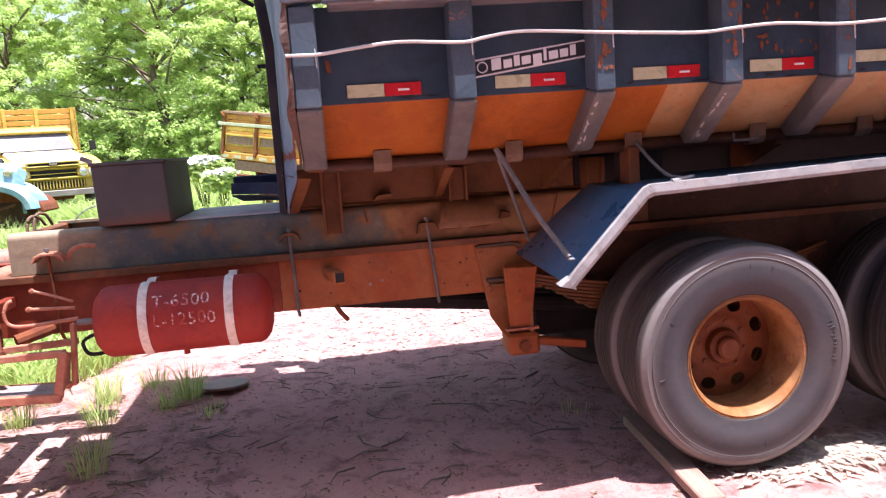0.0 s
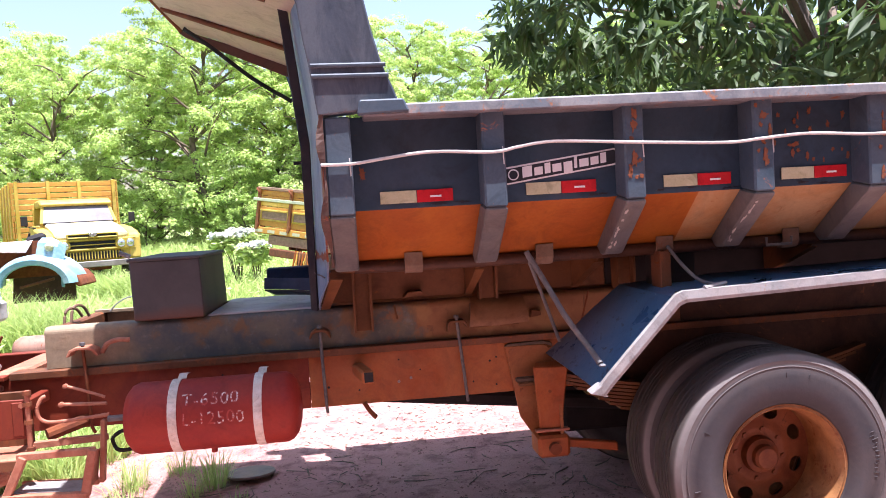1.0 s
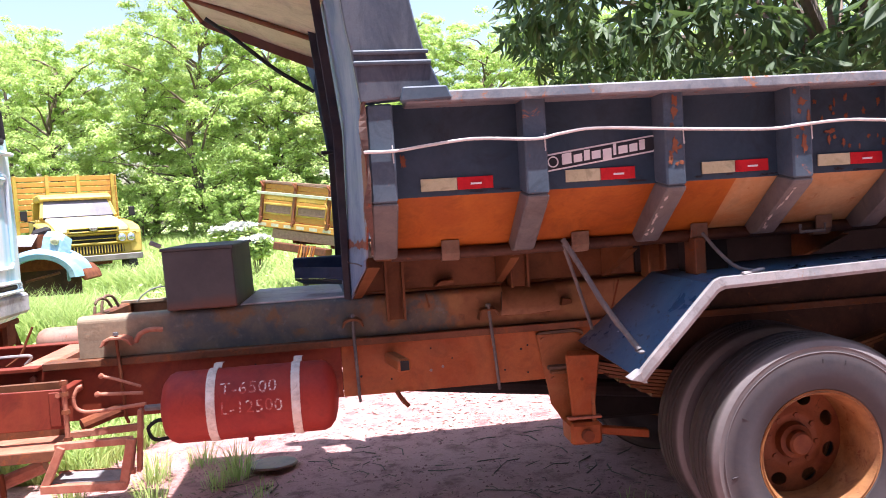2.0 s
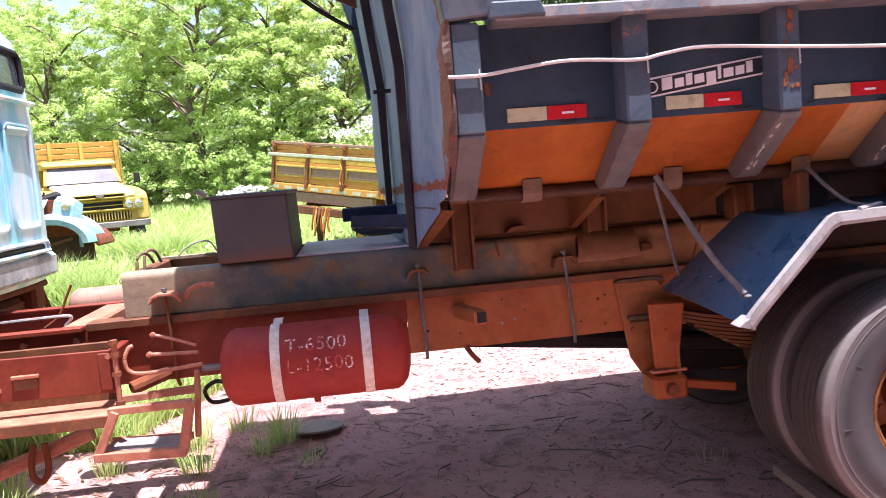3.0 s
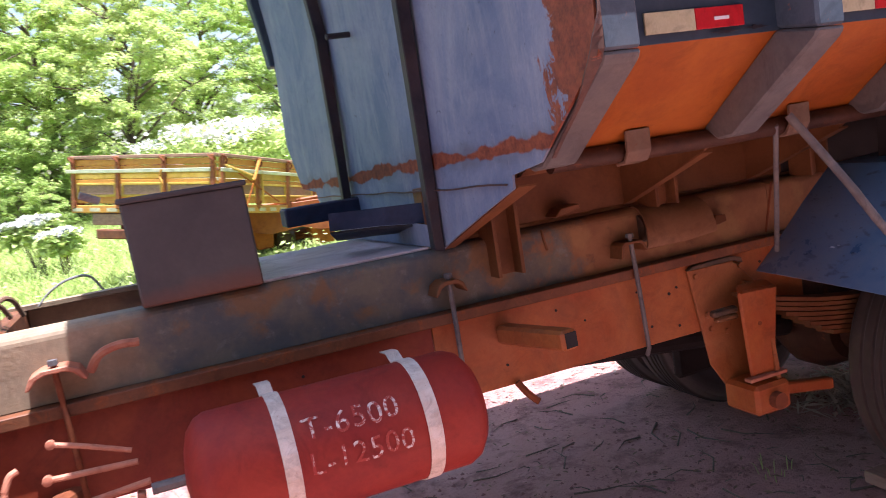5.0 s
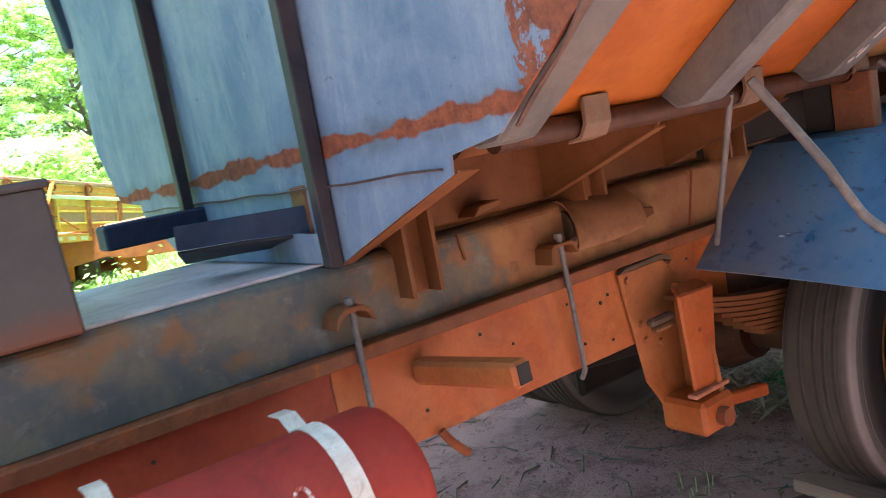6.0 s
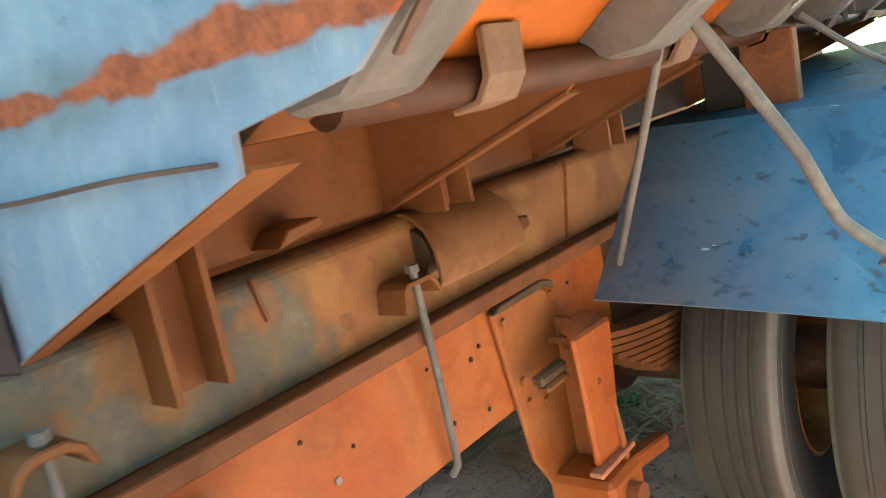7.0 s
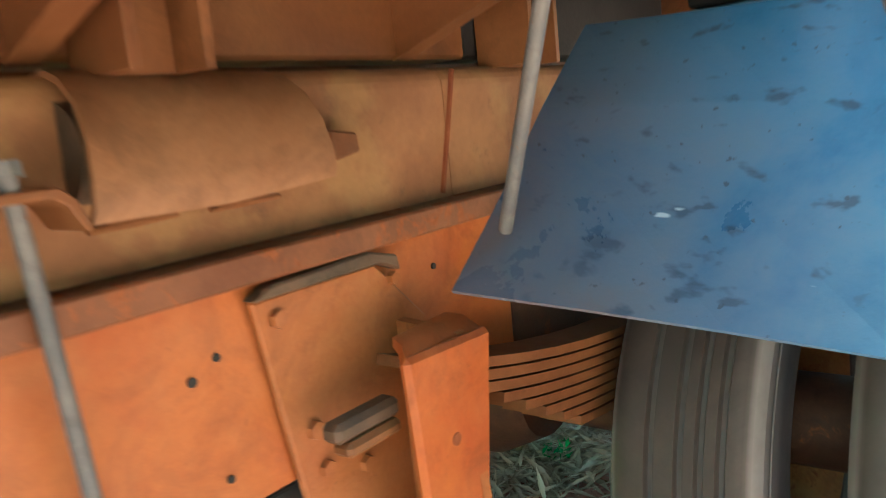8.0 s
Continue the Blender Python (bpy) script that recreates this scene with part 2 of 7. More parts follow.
def wooden(name, base, alt, axis_scale=(1.5, 14, 14), rough=0.75):
    m, t, b = nodes_of(name)
    c = world_coords(t, axis_scale)
    n1 = noise_node(t, 2.0, 8, 0.7, c, 0.6)
    n2 = noise_node(t, 14.0, 4, 0.6, c)
    col = mix(t, ramp(t, n1.outputs[0], [(0.3, 0.0), (0.72, 1.0)]), base, alt)
    col = mix(t, 0.4, col, mix(t, n2.outputs[0], (0.5, 0.5, 0.5), (1.3, 1.3, 1.3)), 'MULTIPLY')
    t.links.new(col, b.inputs["Base Color"])
    b.inputs["Roughness"].default_value = rough
    bump(t, n1.outputs[0], b, 0.3, 0.004)
    return m


def soil_material():
    m, t, b = nodes_of("red_soil")
    c = world_coords(t)
    big = noise_node(t, 0.7, 6, 0.6, c, 0.5)
    mid = noise_node(t, 5.0, 8, 0.7, c, 0.3)
    fine = noise_node(t, 60.0, 5, 0.7, c)
    col = mix(t, ramp(t, big.outputs[0], [(0.3, 0.0), (0.7, 1.0)]), (0.45, 0.212, 0.188), (0.56, 0.34, 0.295))
    col = mix(t, ramp(t, mid.outputs[0], [(0.5, 0.0), (0.64, 0.85)]), col, (0.22, 0.1, 0.095))
    clod = noise_node(t, 24.0, 7, 0.7, c, 0.4)
    col = mix(t, ramp(t, clod.outputs[0], [(0.58, 0.0), (0.68, 0.6)]), col, (0.16, 0.08, 0.075))
    col = mix(t, 0.5, col, mix(t, fine.outputs[0], (0.55, 0.55, 0.55), (1.4, 1.4, 1.4)), 'MULTIPLY')
    t.links.new(col, b.inputs["Base Color"])
    b.inputs["Roughness"].default_value = 0.95
    # turf covers the soil in the field behind the truck
    xyz = t.nodes.new("ShaderNodeSeparateXYZ")
    t.links.new(c, xyz.inputs[0])
    wob = t.nodes.new("ShaderNodeMath")
    wob.operation = 'MULTIPLY_ADD'
    t.links.new(big.outputs[0], wob.inputs[0])
    wob.inputs[1].default_value = 2.4
    t.links.new(xyz.outputs[1], wob.inputs[2])
    span = t.nodes.new("ShaderNodeMapRange")
    t.links.new(wob.outputs[0], span.inputs[0])
    span.inputs[1].default_value, span.inputs[2].default_value = 7.0, 8.6
    green = mix(t, mid.outputs[0], (0.26, 0.34, 0.1), (0.46, 0.52, 0.2))
    col = mix(t, span.outputs[0], col, green)
    t.links.new(col, b.inputs["Base Color"])
    bump(t, mix(t, 0.3, mix(t, 0.45, mid.outputs[0], clod.outputs[0]), fine.outputs[0]), b, 1.0, 0.06)
    return m


def rubber_material():
    m, t, b = nodes_of("dusty_rubber")
    c = world_coords(t)
    n = noise_node(t, 4.0, 8, 0.7, c, 0.5)
    f = noise_node(t, 45.0, 4, 0.6, c)
    xyz = t.nodes.new("ShaderNodeSeparateXYZ")
    t.links.new(c, xyz.inputs[0])
    flat = t.nodes.new("ShaderNodeCombineXYZ")
    t.links.new(xyz.outputs[0], flat.inputs[0])
    t.links.new(xyz.outputs[2], flat.inputs[2])
    rad = t.nodes.new("ShaderNodeVectorMath")
    rad.operation = 'LENGTH'
    t.links.new(flat.outputs[0], rad.inputs[0])
    worn = ramp(t, rad.outputs["Value"], [(0.30, (0.03, 0.028, 0.032)), (0.35, (0.048, 0.048, 0.056)), (0.41, (0.026, 0.026, 0.032)), (0.44, (0.06, 0.056, 0.06)), (0.465, (0.125, 0.114, 0.114)), (0.497, (0.165, 0.148, 0.142)), (0.505, (0.034, 0.027, 0.024))])
    col = mix(t, ramp(t, n.outputs[0], [(0.42, 0.0), (0.75, 0.45)]), worn, (0.1, 0.072, 0.06))
    col = mix(t, 0.4, col, mix(t, f.outputs[0], (0.6, 0.6, 0.6), (1.3, 1.3, 1.3)), 'MULTIPLY')
    t.links.new(col, b.inputs["Base Color"])
    b.inputs["Roughness"].default_value = 0.72
    bump(t, f.outputs[0], b, 0.25, 0.003)
    return m


def glass_material():
    m, t, b = nodes_of("window_glass")
    b.inputs["Base Color"].default_value = (0.75, 0.8, 0.82, 1)
    b.inputs["Roughness"].default_value = 0.06
    b.inputs["Transmission Weight"].default_value = 0.85
    b.inputs["IOR"].default_value = 1.45
    return m


SOIL = soil_material()
RUBBER = rubber_material()
GLASS = glass_material()
BOX_BLUE = painted("slate_paint", (0.022, 0.05, 0.08), (0.036, 0.068, 0.1), amount=0.2, scale=2.4, rust=(0.28, 0.1, 0.05), dust=0.05)
RIB_PAINT = painted("rib_paint", (0.043, 0.074, 0.107), (0.07, 0.1, 0.13), amount=0.3, scale=3.4, rust=(0.36, 0.12, 0.05), dust=0.18, dust_col=(0.2, 0.19, 0.18))
ORANGE = painted("orange_primer", (0.27, 0.066, 0.005), (0.34, 0.1, 0.008), amount=0.2, scale=2.4, rust=(0.16, 0.055, 0.02), dust=0.14, dust_col=(0.4, 0.2, 0.08))
TAN = painted("faded_primer", (0.44, 0.3, 0.15), (0.4, 0.19, 0.06), amount=0.32, scale=2.4, rust=(0.26, 0.09, 0.035), dust=0.2)
PANEL_BLUE = wall_paint()
FRAME_ORANGE = painted("frame_orange", (0.262, 0.055, 0.011), (0.32, 0.09, 0.018), amount=0.24, spots=0.8, scale=3.4, rust=(0.19, 0.06, 0.02), dust=0.5, dust_col=(0.34, 0.17, 0.08))
FRAME_RED = painted("frame_red", (0.15, 0.02, 0.012), (0.2, 0.036, 0.014), amount=0.22, scale=3.0, rust=(0.24, 0.07, 0.02), dust=0.12, dust_col=(0.36, 0.15, 0.06))
BEAM = beam_paint()
UNDER = painted("under_brown", (0.112, 0.041, 0.015), (0.155, 0.064, 0.024), amount=0.28, scale=3.0, rust=(0.24, 0.085, 0.02), dust=0.25, dust_col=(0.3, 0.16, 0.06))
FLANGE = painted("flange_rust", (0.11, 0.04, 0.018), (0.155, 0.06, 0.026), amount=0.45, scale=5.0, rust=(0.2, 0.065, 0.022), dust=0.15)
TANK_RED = painted("tank_red", (0.22, 0.018, 0.014), (0.28, 0.03, 0.016), amount=0.1, scale=3.0, rough=0.6, dust=0.14, dust_col=(0.24, 0.07, 0.06))
STRAP = painted("strap_white", (0.62, 0.55, 0.47), (0.7, 0.66, 0.6), amount=0.3, scale=12, rust=(0.35, 0.17, 0.08), dust=0.3)
STEP_RED = painted("step_red", (0.33, 0.11, 0.065), (0.42, 0.19, 0.12), amount=0.3, scale=6, dust=0.2, dust_col=(0.45, 0.22, 0.12))
TOOLBOX = toolbox_paint()
DARK_STEEL = painted("dark_steel", (0.009, 0.013, 0.022), (0.02, 0.025, 0.036), amount=0.15, scale=5, dust=0.1)
NAVY = painted("navy_plate", (0.009, 0.024, 0.058), (0.02, 0.042, 0.085), amount=0.1, scale=4, dust=0.06, rough=0.7)
FENDER_BLUE = fender_paint()
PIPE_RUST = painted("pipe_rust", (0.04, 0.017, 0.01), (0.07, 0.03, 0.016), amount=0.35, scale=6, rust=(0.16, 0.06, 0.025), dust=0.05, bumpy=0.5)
TAB = painted("tab_paint", (0.12, 0.08, 0.055), (0.18, 0.13, 0.09), amount=0.4, scale=7, rust=(0.17, 0.065, 0.03), dust=0.3)
FLAKE = plain("orange_rust", (0.17, 0.06, 0.03), (0.27, 0.1, 0.045), 30, 0.95)
TOP_RAIL = painted("top_rail_paint", (0.11, 0.125, 0.145), (0.2, 0.2, 0.205), amount=0.4, scale=5, rust=(0.28, 0.11, 0.05), dust=0.1)
FENDER_EDGE = painted("fender_edge", (0.21, 0.215, 0.22), (0.3, 0.3, 0.3), amount=0.34, scale=7, rust=(0.3, 0.14, 0.07), dust=0.15, rough=0.4)
DISC = painted("disc_rust", (0.13, 0.036, 0.013), (0.19, 0.062, 0.022), amount=0.35, scale=7, rust=(0.08, 0.03, 0.015), dust=0.25, dust_col=(0.3, 0.13, 0.06))
RIM = painted("rim_rust", (0.2, 0.075, 0.02), (0.32, 0.15, 0.05), amount=0.42, scale=5, rust=(0.17, 0.05, 0.02), dust=0.15, dust_col=(0.5, 0.33, 0.22))
ROD = painted("bare_rod", (0.095, 0.1, 0.108), (0.15, 0.148, 0.145), amount=0.32, scale=9, rough=0.5, rust=(0.17, 0.085, 0.045), dust=0.15, dust_col=(0.2, 0.13, 0.09))
HANGER = painted("hanger_paint", (0.25, 0.075, 0.018), (0.3, 0.115, 0.035), amount=0.3, scale=5.0, rust=(0.075, 0.036, 0.022), dust=0.4, dust_col=(0.3, 0.13, 0.07), spots=0.8, bumpy=0.4)
GREASE = painted("greasy_steel", (0.035, 0.026, 0.02), (0.07, 0.05, 0.035), amount=0.3, scale=8, rough=0.5, rust=(0.15, 0.07, 0.035), dust=0.4, dust_col=(0.24, 0.14, 0.08))
RIB_FOOT = painted("rib_foot_dust", (0.085, 0.093, 0.1), (0.13, 0.13, 0.125), amount=0.25, scale=4.0, rust=(0.22, 0.09, 0.04), dust=0.3, dust_col=(0.2, 0.15, 0.11))
TORN = painted("torn_edge", (0.045, 0.032, 0.032), (0.085, 0.048, 0.04), amount=0.35, scale=9, rust=(0.22, 0.085, 0.05), dust=0.2)
RUST = plain("deep_rust", (0.11, 0.03, 0.014), (0.21, 0.066, 0.024), 14, 0.95)
# near-black things, also the rear floor, runner and fillers coloured for shade
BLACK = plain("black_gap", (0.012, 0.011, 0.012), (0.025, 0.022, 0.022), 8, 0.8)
ROPE = plain("white_pipe", (0.48, 0.46, 0.43), (0.62, 0.6, 0.57), 20, 0.6)
REFL_RED = painted("red_reflector", (0.5, 0.012, 0.02), (0.58, 0.02, 0.025), amount=0.08, scale=8, rough=0.4, rust=(0.2, 0.03, 0.03), dust=0.2, dust_col=(0.3, 0.06, 0.04))
REFL_WHITE = painted("cream_reflector", (0.5, 0.5, 0.3), (0.58, 0.58, 0.38), amount=0.16, scale=8, rough=0.45, rust=(0.2, 0.13, 0.07), dust=0.35, dust_col=(0.3, 0.25, 0.16))
DECAL_DARK = plain("decal_dark", (0.018, 0.022, 0.03), (0.03, 0.034, 0.042), 20, 0.5)
DECAL_WHITE = plain("decal_white", (0.74, 0.75, 0.75), (0.82, 0.82, 0.82), 30, 0.6)
CHALK = painted("white_lettering", (0.62, 0.54, 0.5), (0.74, 0.68, 0.64), rust=(0.33, 0.05, 0.04), amount=0.68, scale=13, rough=0.85, dust=0.1)
YELLOW = painted("yellow_paint", (0.45, 0.31, 0.03), (0.54, 0.4, 0.08), amount=0.1, scale=1.6, dust=0.2, dust_col=(0.5, 0.38, 0.2))
YELLOW_WOOD = wooden("yellow_boards", (0.6, 0.33, 0.04), (0.42, 0.19, 0.04), (1.2, 12, 12))
RAW_WOOD = wooden("weathered_boards", (0.2, 0.12, 0.07), (0.38, 0.25, 0.15), (1.5, 14, 14))
BROWN_WOOD = wooden("brown_plank", (0.22, 0.115, 0.085), (0.36, 0.22, 0.165), (12, 1.5, 12))
WING_BLUE = painted("wing_blue", (0.16, 0.36, 0.48), (0.32, 0.5, 0.58), amount=0.14, scale=2.0, rust=(0.2, 0.12, 0.08), dust=0.15, rough=0.5)
BLUE_CAB = cab_paint()
BARK = wooden("bark", (0.11, 0.085, 0.06), (0.19, 0.15, 0.11), (8, 8, 1.5), 0.95)
LEAF = leafy("tree_leaves", (0.09, 0.2, 0.04), (0.64, 0.8, 0.25), (0.7, 0.86, 0.24), 0.6, 0.6)
LEAF_PALE = leafy("pale_leaves", (0.15, 0.29, 0.06), (0.76, 0.86, 0.34), (0.8, 0.9, 0.34), 0.6, 0.6)
SPRIG = leafy("sprig_leaves", (0.02, 0.14, 0.04), (0.07, 0.32, 0.1), (0.08, 0.3, 0.08))
SLEEVE = painted("sleeve_brown", (0.17, 0.078, 0.034), (0.21, 0.105, 0.05), amount=0.2, scale=4.0, rust=(0.24, 0.085, 0.02), dust=0.3, dust_col=(0.3, 0.18, 0.1))
# paler than the other yellow: sun glare on the bonnet painted in
BONNET = painted("glare_yellow", (0.6, 0.5, 0.24), (0.66, 0.58, 0.34), amount=0.08, scale=1.6, dust=0.2, dust_col=(0.62, 0.55, 0.4), rough=0.4)
MANGO = leafy("broad_dark_leaves", (0.018, 0.04, 0.016), (0.1, 0.17, 0.05), (0.12, 0.2, 0.04))
GRASS = leafy("grass_blades", (0.16, 0.3, 0.05), (0.56, 0.66, 0.24), (0.62, 0.74, 0.24), 0.7)
BLOSSOM = plain("white_blossom", (0.7, 0.72, 0.66), (0.82, 0.83, 0.8), 4, 0.8)
LITTER_PALE = leafy("pale_dry_leaves", (0.2, 0.155, 0.13), (0.88, 0.76, 0.64), (0.6, 0.45, 0.32), 9.0)
LITTER = leafy("dry_leaves", (0.1, 0.06, 0.035), (0.3, 0.2, 0.12), (0.3, 0.2, 0.1), 2.0)
CLOD = plain("red_clods", (0.18, 0.085, 0.075), (0.36, 0.19, 0.165), 9, 0.95)
PALE_CHIP = plain("pale_paint_chips", (0.36, 0.34, 0.32), (0.5, 0.47, 0.44), 20, 0.7)
CHROME = plain("dull_chrome", (0.6, 0.6, 0.6), (0.75, 0.74, 0.72), 10, 0.25, 0.9, 0.05)

# ---- tools for building ----
def world_of(ob):
    m = ob.matrix_parent_inverse @ ob.matrix_basis if ob.parent else ob.matrix_basis.copy()
    return world_of(ob.parent) @ m if ob.parent else m


def thing(name, place, label, category, group="", kind=""):
    ob = new(name)
    ob.matrix_basis = Matrix.Translation(place)
    ob.empty_display_size = 0.1
    return tagged(ob, label, category, group, kind)


def mesh_of(name, bm, mat, smooth=False):
    me = bpy.data.meshes.new(name)
    bmesh.ops.recalc_face_normals(bm, faces=bm.faces)
    bm.to_mesh(me)
    bm.free()
    for m in (mat if isinstance(mat, (list, tuple)) else (mat,)):
        me.materials.append(m)
    if smooth:
        me.polygons.foreach_set("use_smooth", [True] * len(me.polygons))
        me.set_sharp_from_angle(angle=radians(35))
    return me


def part(name, bm, mat, parent, label="", smooth=False):
    """Links a bmesh, modelled in world metres, as one mesh object under a thing or a part."""
    ob = new(name, mesh_of(name, bm, mat, smooth))
    if parent:
        ob.parent = parent
        ob.matrix_parent_inverse = world_of(parent).inverted()
    return tagged(ob, label)


def bev(bm, w, segs=1):
    if w > 0:
        bmesh.ops.bevel(bm, geom=list(bm.edges), offset=w, segments=segs, affect='EDGES', profile=0.5)
    return bm


def block(x0, x1, y0, y1, z0, z1, w=0.004, bm=None):
    one = bmesh.new()
    bmesh.ops.create_cube(one, size=1.0)
    for v in one.verts:
        v.co = Vector(((x0 + x1) / 2 + v.co.x * (x1 - x0), (y0 + y1) / 2 + v.co.y * (y1 - y0), (z0 + z1) / 2 + v.co.z * (z1 - z0)))
    bev(one, w)
    return merged(bm, one) if bm else one


def merged(bm, one):
    me = bpy.data.meshes.new("tmp")
    one.to_mesh(me)
    one.free()
    bm.from_mesh(me)
    bpy.data.meshes.remove(me)
    return bm


def turned(bm, m):
    bmesh.ops.transform(bm, matrix=m, verts=bm.verts)
    return bm


def prism(points, axis, a, b, w=0.003):
    """A flat outline pushed along an axis from a to b. Outline pairs are the two other axes in order."""
    bm = bmesh.new()
    def at(p, s):
        return Vector({'x': (s, p[0], p[1]), 'y': (p[0], s, p[1]), 'z': (p[0], p[1], s)}[axis])
    lo = [bm.verts.new(at(p, a)) for p in points]
    hi = [bm.verts.new(at(p, b)) for p in points]
    n = len(points)
    bm.faces.new(lo)
    bm.faces.new(hi[::-1])
    for i in range(n):
        bm.faces.new((lo[i], lo[(i + 1) % n], hi[(i + 1) % n], hi[i]))
    bmesh.ops.recalc_face_normals(bm, faces=bm.faces)
    return bev(bm, w)


def tube(points, r, segs=10, radii=None, closed=False):
    bm = bmesh.new()
    pts = [Vector(p) for p in points]
    rings = []
    up = Vector((0.13, 0.31, 0.94))
    for i, p in enumerate(pts):
        a, b = pts[max(0, i - 1)], pts[min(len(pts) - 1, i + 1)]
        if closed:
            a, b = pts[i - 1], pts[(i + 1) % len(pts)]
        d = (b - a).normalized()
        u = up - d * up.dot(d)
        if u.length < 0.05:
            u = Vector((1, 0, 0)) - d * d.x
        u.normalize()
        v = d.cross(u)
        rr = radii[i] if radii else r
        rings.append([bm.verts.new(p + (u * math.cos(k * math.tau / segs) + v * math.sin(k * math.tau / segs)) * rr) for k in range(segs)])
    for i in range(len(rings) - (0 if closed else 1)):
        A, B = rings[i], rings[(i + 1) % len(rings)]
        for k in range(segs):
            bm.faces.new((A[k], A[(k + 1) % segs], B[(k + 1) % segs], B[k]))
    if not closed:
        bm.faces.new(rings[0][::-1])
        bm.faces.new(rings[-1])
    bmesh.ops.recalc_face_normals(bm, faces=bm.faces)
    return bm


def curve_points(points, n=6):
    """Catmull-Rom points through the given ones."""
    p = [Vector(q) for q in points]
    p = [2 * p[0] - p[1]] + p + [2 * p[-1] - p[-2]]
    out = []
    for i in range(1, len(p) - 2):
        for k in range(n):
            s = k / n
            out.append(0.5 * (2 * p[i] + (p[i + 1] - p[i - 1]) * s + (2 * p[i - 1] - 5 * p[i] + 4 * p[i + 1] - p[i + 2]) * s * s + (3 * p[i] - p[i - 1] - 3 * p[i + 1] + p[i + 2]) * s ** 3))
    return out + [p[-2]]


def lathe(profile, segs=48, closed=False):
    """Turns pairs (radius, along y) round the y axis at the origin."""
    bm = bmesh.new()
    rings = []
    for r, y in profile:
        rings.append([bm.verts.new((r * math.cos(k * math.tau / segs), y, r * math.sin(k * math.tau / segs))) for k in range(segs)])
    n = len(rings)
    for i in range(n if closed else n - 1):
        A, B = rings[i], rings[(i + 1) % n]
        for k in range(segs):
            bm.faces.new((A[k], B[k], B[(k + 1) % segs], A[(k + 1) % segs]))
    bmesh.ops.remove_doubles(bm, verts=bm.verts, dist=1e-5)
    bmesh.ops.recalc_face_normals(bm, faces=bm.faces)
    return bm


def plate(grid, thick):
    """A sheet of metal over a grid of points (rows of Vectors), given a thickness along its normals."""
    bm = bmesh.new()
    g = [[bm.verts.new(p) for p in row] for row in grid]
    for i in range(len(g) - 1):
        for j in range(len(g[0]) - 1):
            bm.faces.new((g[i][j], g[i][j + 1], g[i + 1][j + 1], g[i + 1][j]))
    bmesh.ops.recalc_face_normals(bm, faces=bm.faces)
    bmesh.ops.solidify(bm, geom=list(bm.faces), thickness=thick)
    return bm


def bolt_bm(x, y, z, r=0.012, axis='y', h=0.012, segs=6):
    bm = bmesh.new()
    bmesh.ops.create_cone(bm, cap_ends=True, segments=segs, radius1=r, radius2=r * 0.92, depth=h)
    turned(bm, Matrix.Translation((x, y, z)) @ (Matrix.Rotation(radians(90), 4, 'X') if axis == 'y' else Matrix.Identity(4)))
    return bm


def cloud(name, verts, faces, mat):
    me = bpy.data.meshes.new(name)
    me.vertices.add(len(verts))
    me.vertices.foreach_set("co", np.asarray(verts, dtype=np.float32).ravel())
    f = np.asarray(faces, dtype=np.int32)
    me.loops.add(f.size)
    me.loops.foreach_set("vertex_index", f.ravel())
    me.polygons.add(len(f))
    me.polygons.foreach_set("loop_start", np.arange(0, f.size, f.shape[1], dtype=np.int32))
    me.update(calc_edges=True)
    me.materials.append(mat)
    return me


def leaf_mesh(name, centres, size, mat, rng, droop=0.3, slim=0.45, out=None, flat=1.0):
    """Many leaves, each a bent diamond of two triangles folded at the midrib."""
    n = len(centres)
    d = rng.normal(size=(n, 3))
    if out is not None:
        d = d * 0.7 + out
    d[:, 2] = d[:, 2] * 0.55 * flat - droop
    d /= np.linalg.norm(d, axis=1)[:, None]
    s = rng.normal(size=(n, 3)) * np.array([1.0, 1.0, 0.45 * flat])
    s -= d * np.sum(s * d, axis=1)[:, None]
    s /= np.linalg.norm(s, axis=1)[:, None]
    up = np.cross(d, s)
    L = size * rng.uniform(0.6, 1.35, size=(n, 1))
    base = centres - d * L * 0.5
    tip = centres + d * L * 0.5 - up * L * 0.08
    a = centres + s * L * slim * 0.5 + up * L * 0.07 - d * L * 0.05
    b = centres - s * L * slim * 0.5 + up * L * 0.07 - d * L * 0.05
    verts = np.stack([base, a, tip, b], axis=1).reshape(-1, 3)
    i = np.arange(n)[:, None] * 4
    faces = np.concatenate([i + np.array([[0, 1, 2]]), i + np.array([[0, 2, 3]])], axis=0)
    return cloud(name, verts, faces, mat)

# ---- the dump truck ----
YC = 1.135  # centre line of the truck


def mirror_y(y):
    return 2 * YC - y


truck = thing("dump_truck", (0.6, YC, 0.0), "rusty dismantled dump truck with slate-blue tipper box on red dirt", "truck")


def channel(x0, x1, y, z0, z1, inward, flange=0.075, t=0.009):
    """A C rail along x whose web stands at y and whose flanges point inward (+1 or -1)."""
    s = inward
    pts = [(y, z0), (y + s * flange, z0), (y + s * flange, z0 + t), (y + s * t, z0 + t), (y + s * t, z1 - t), (y + s * flange, z1 - t), (y + s * flange, z1), (y, z1)]
    return prism(pts, 'x', x0, x1, 0.002)


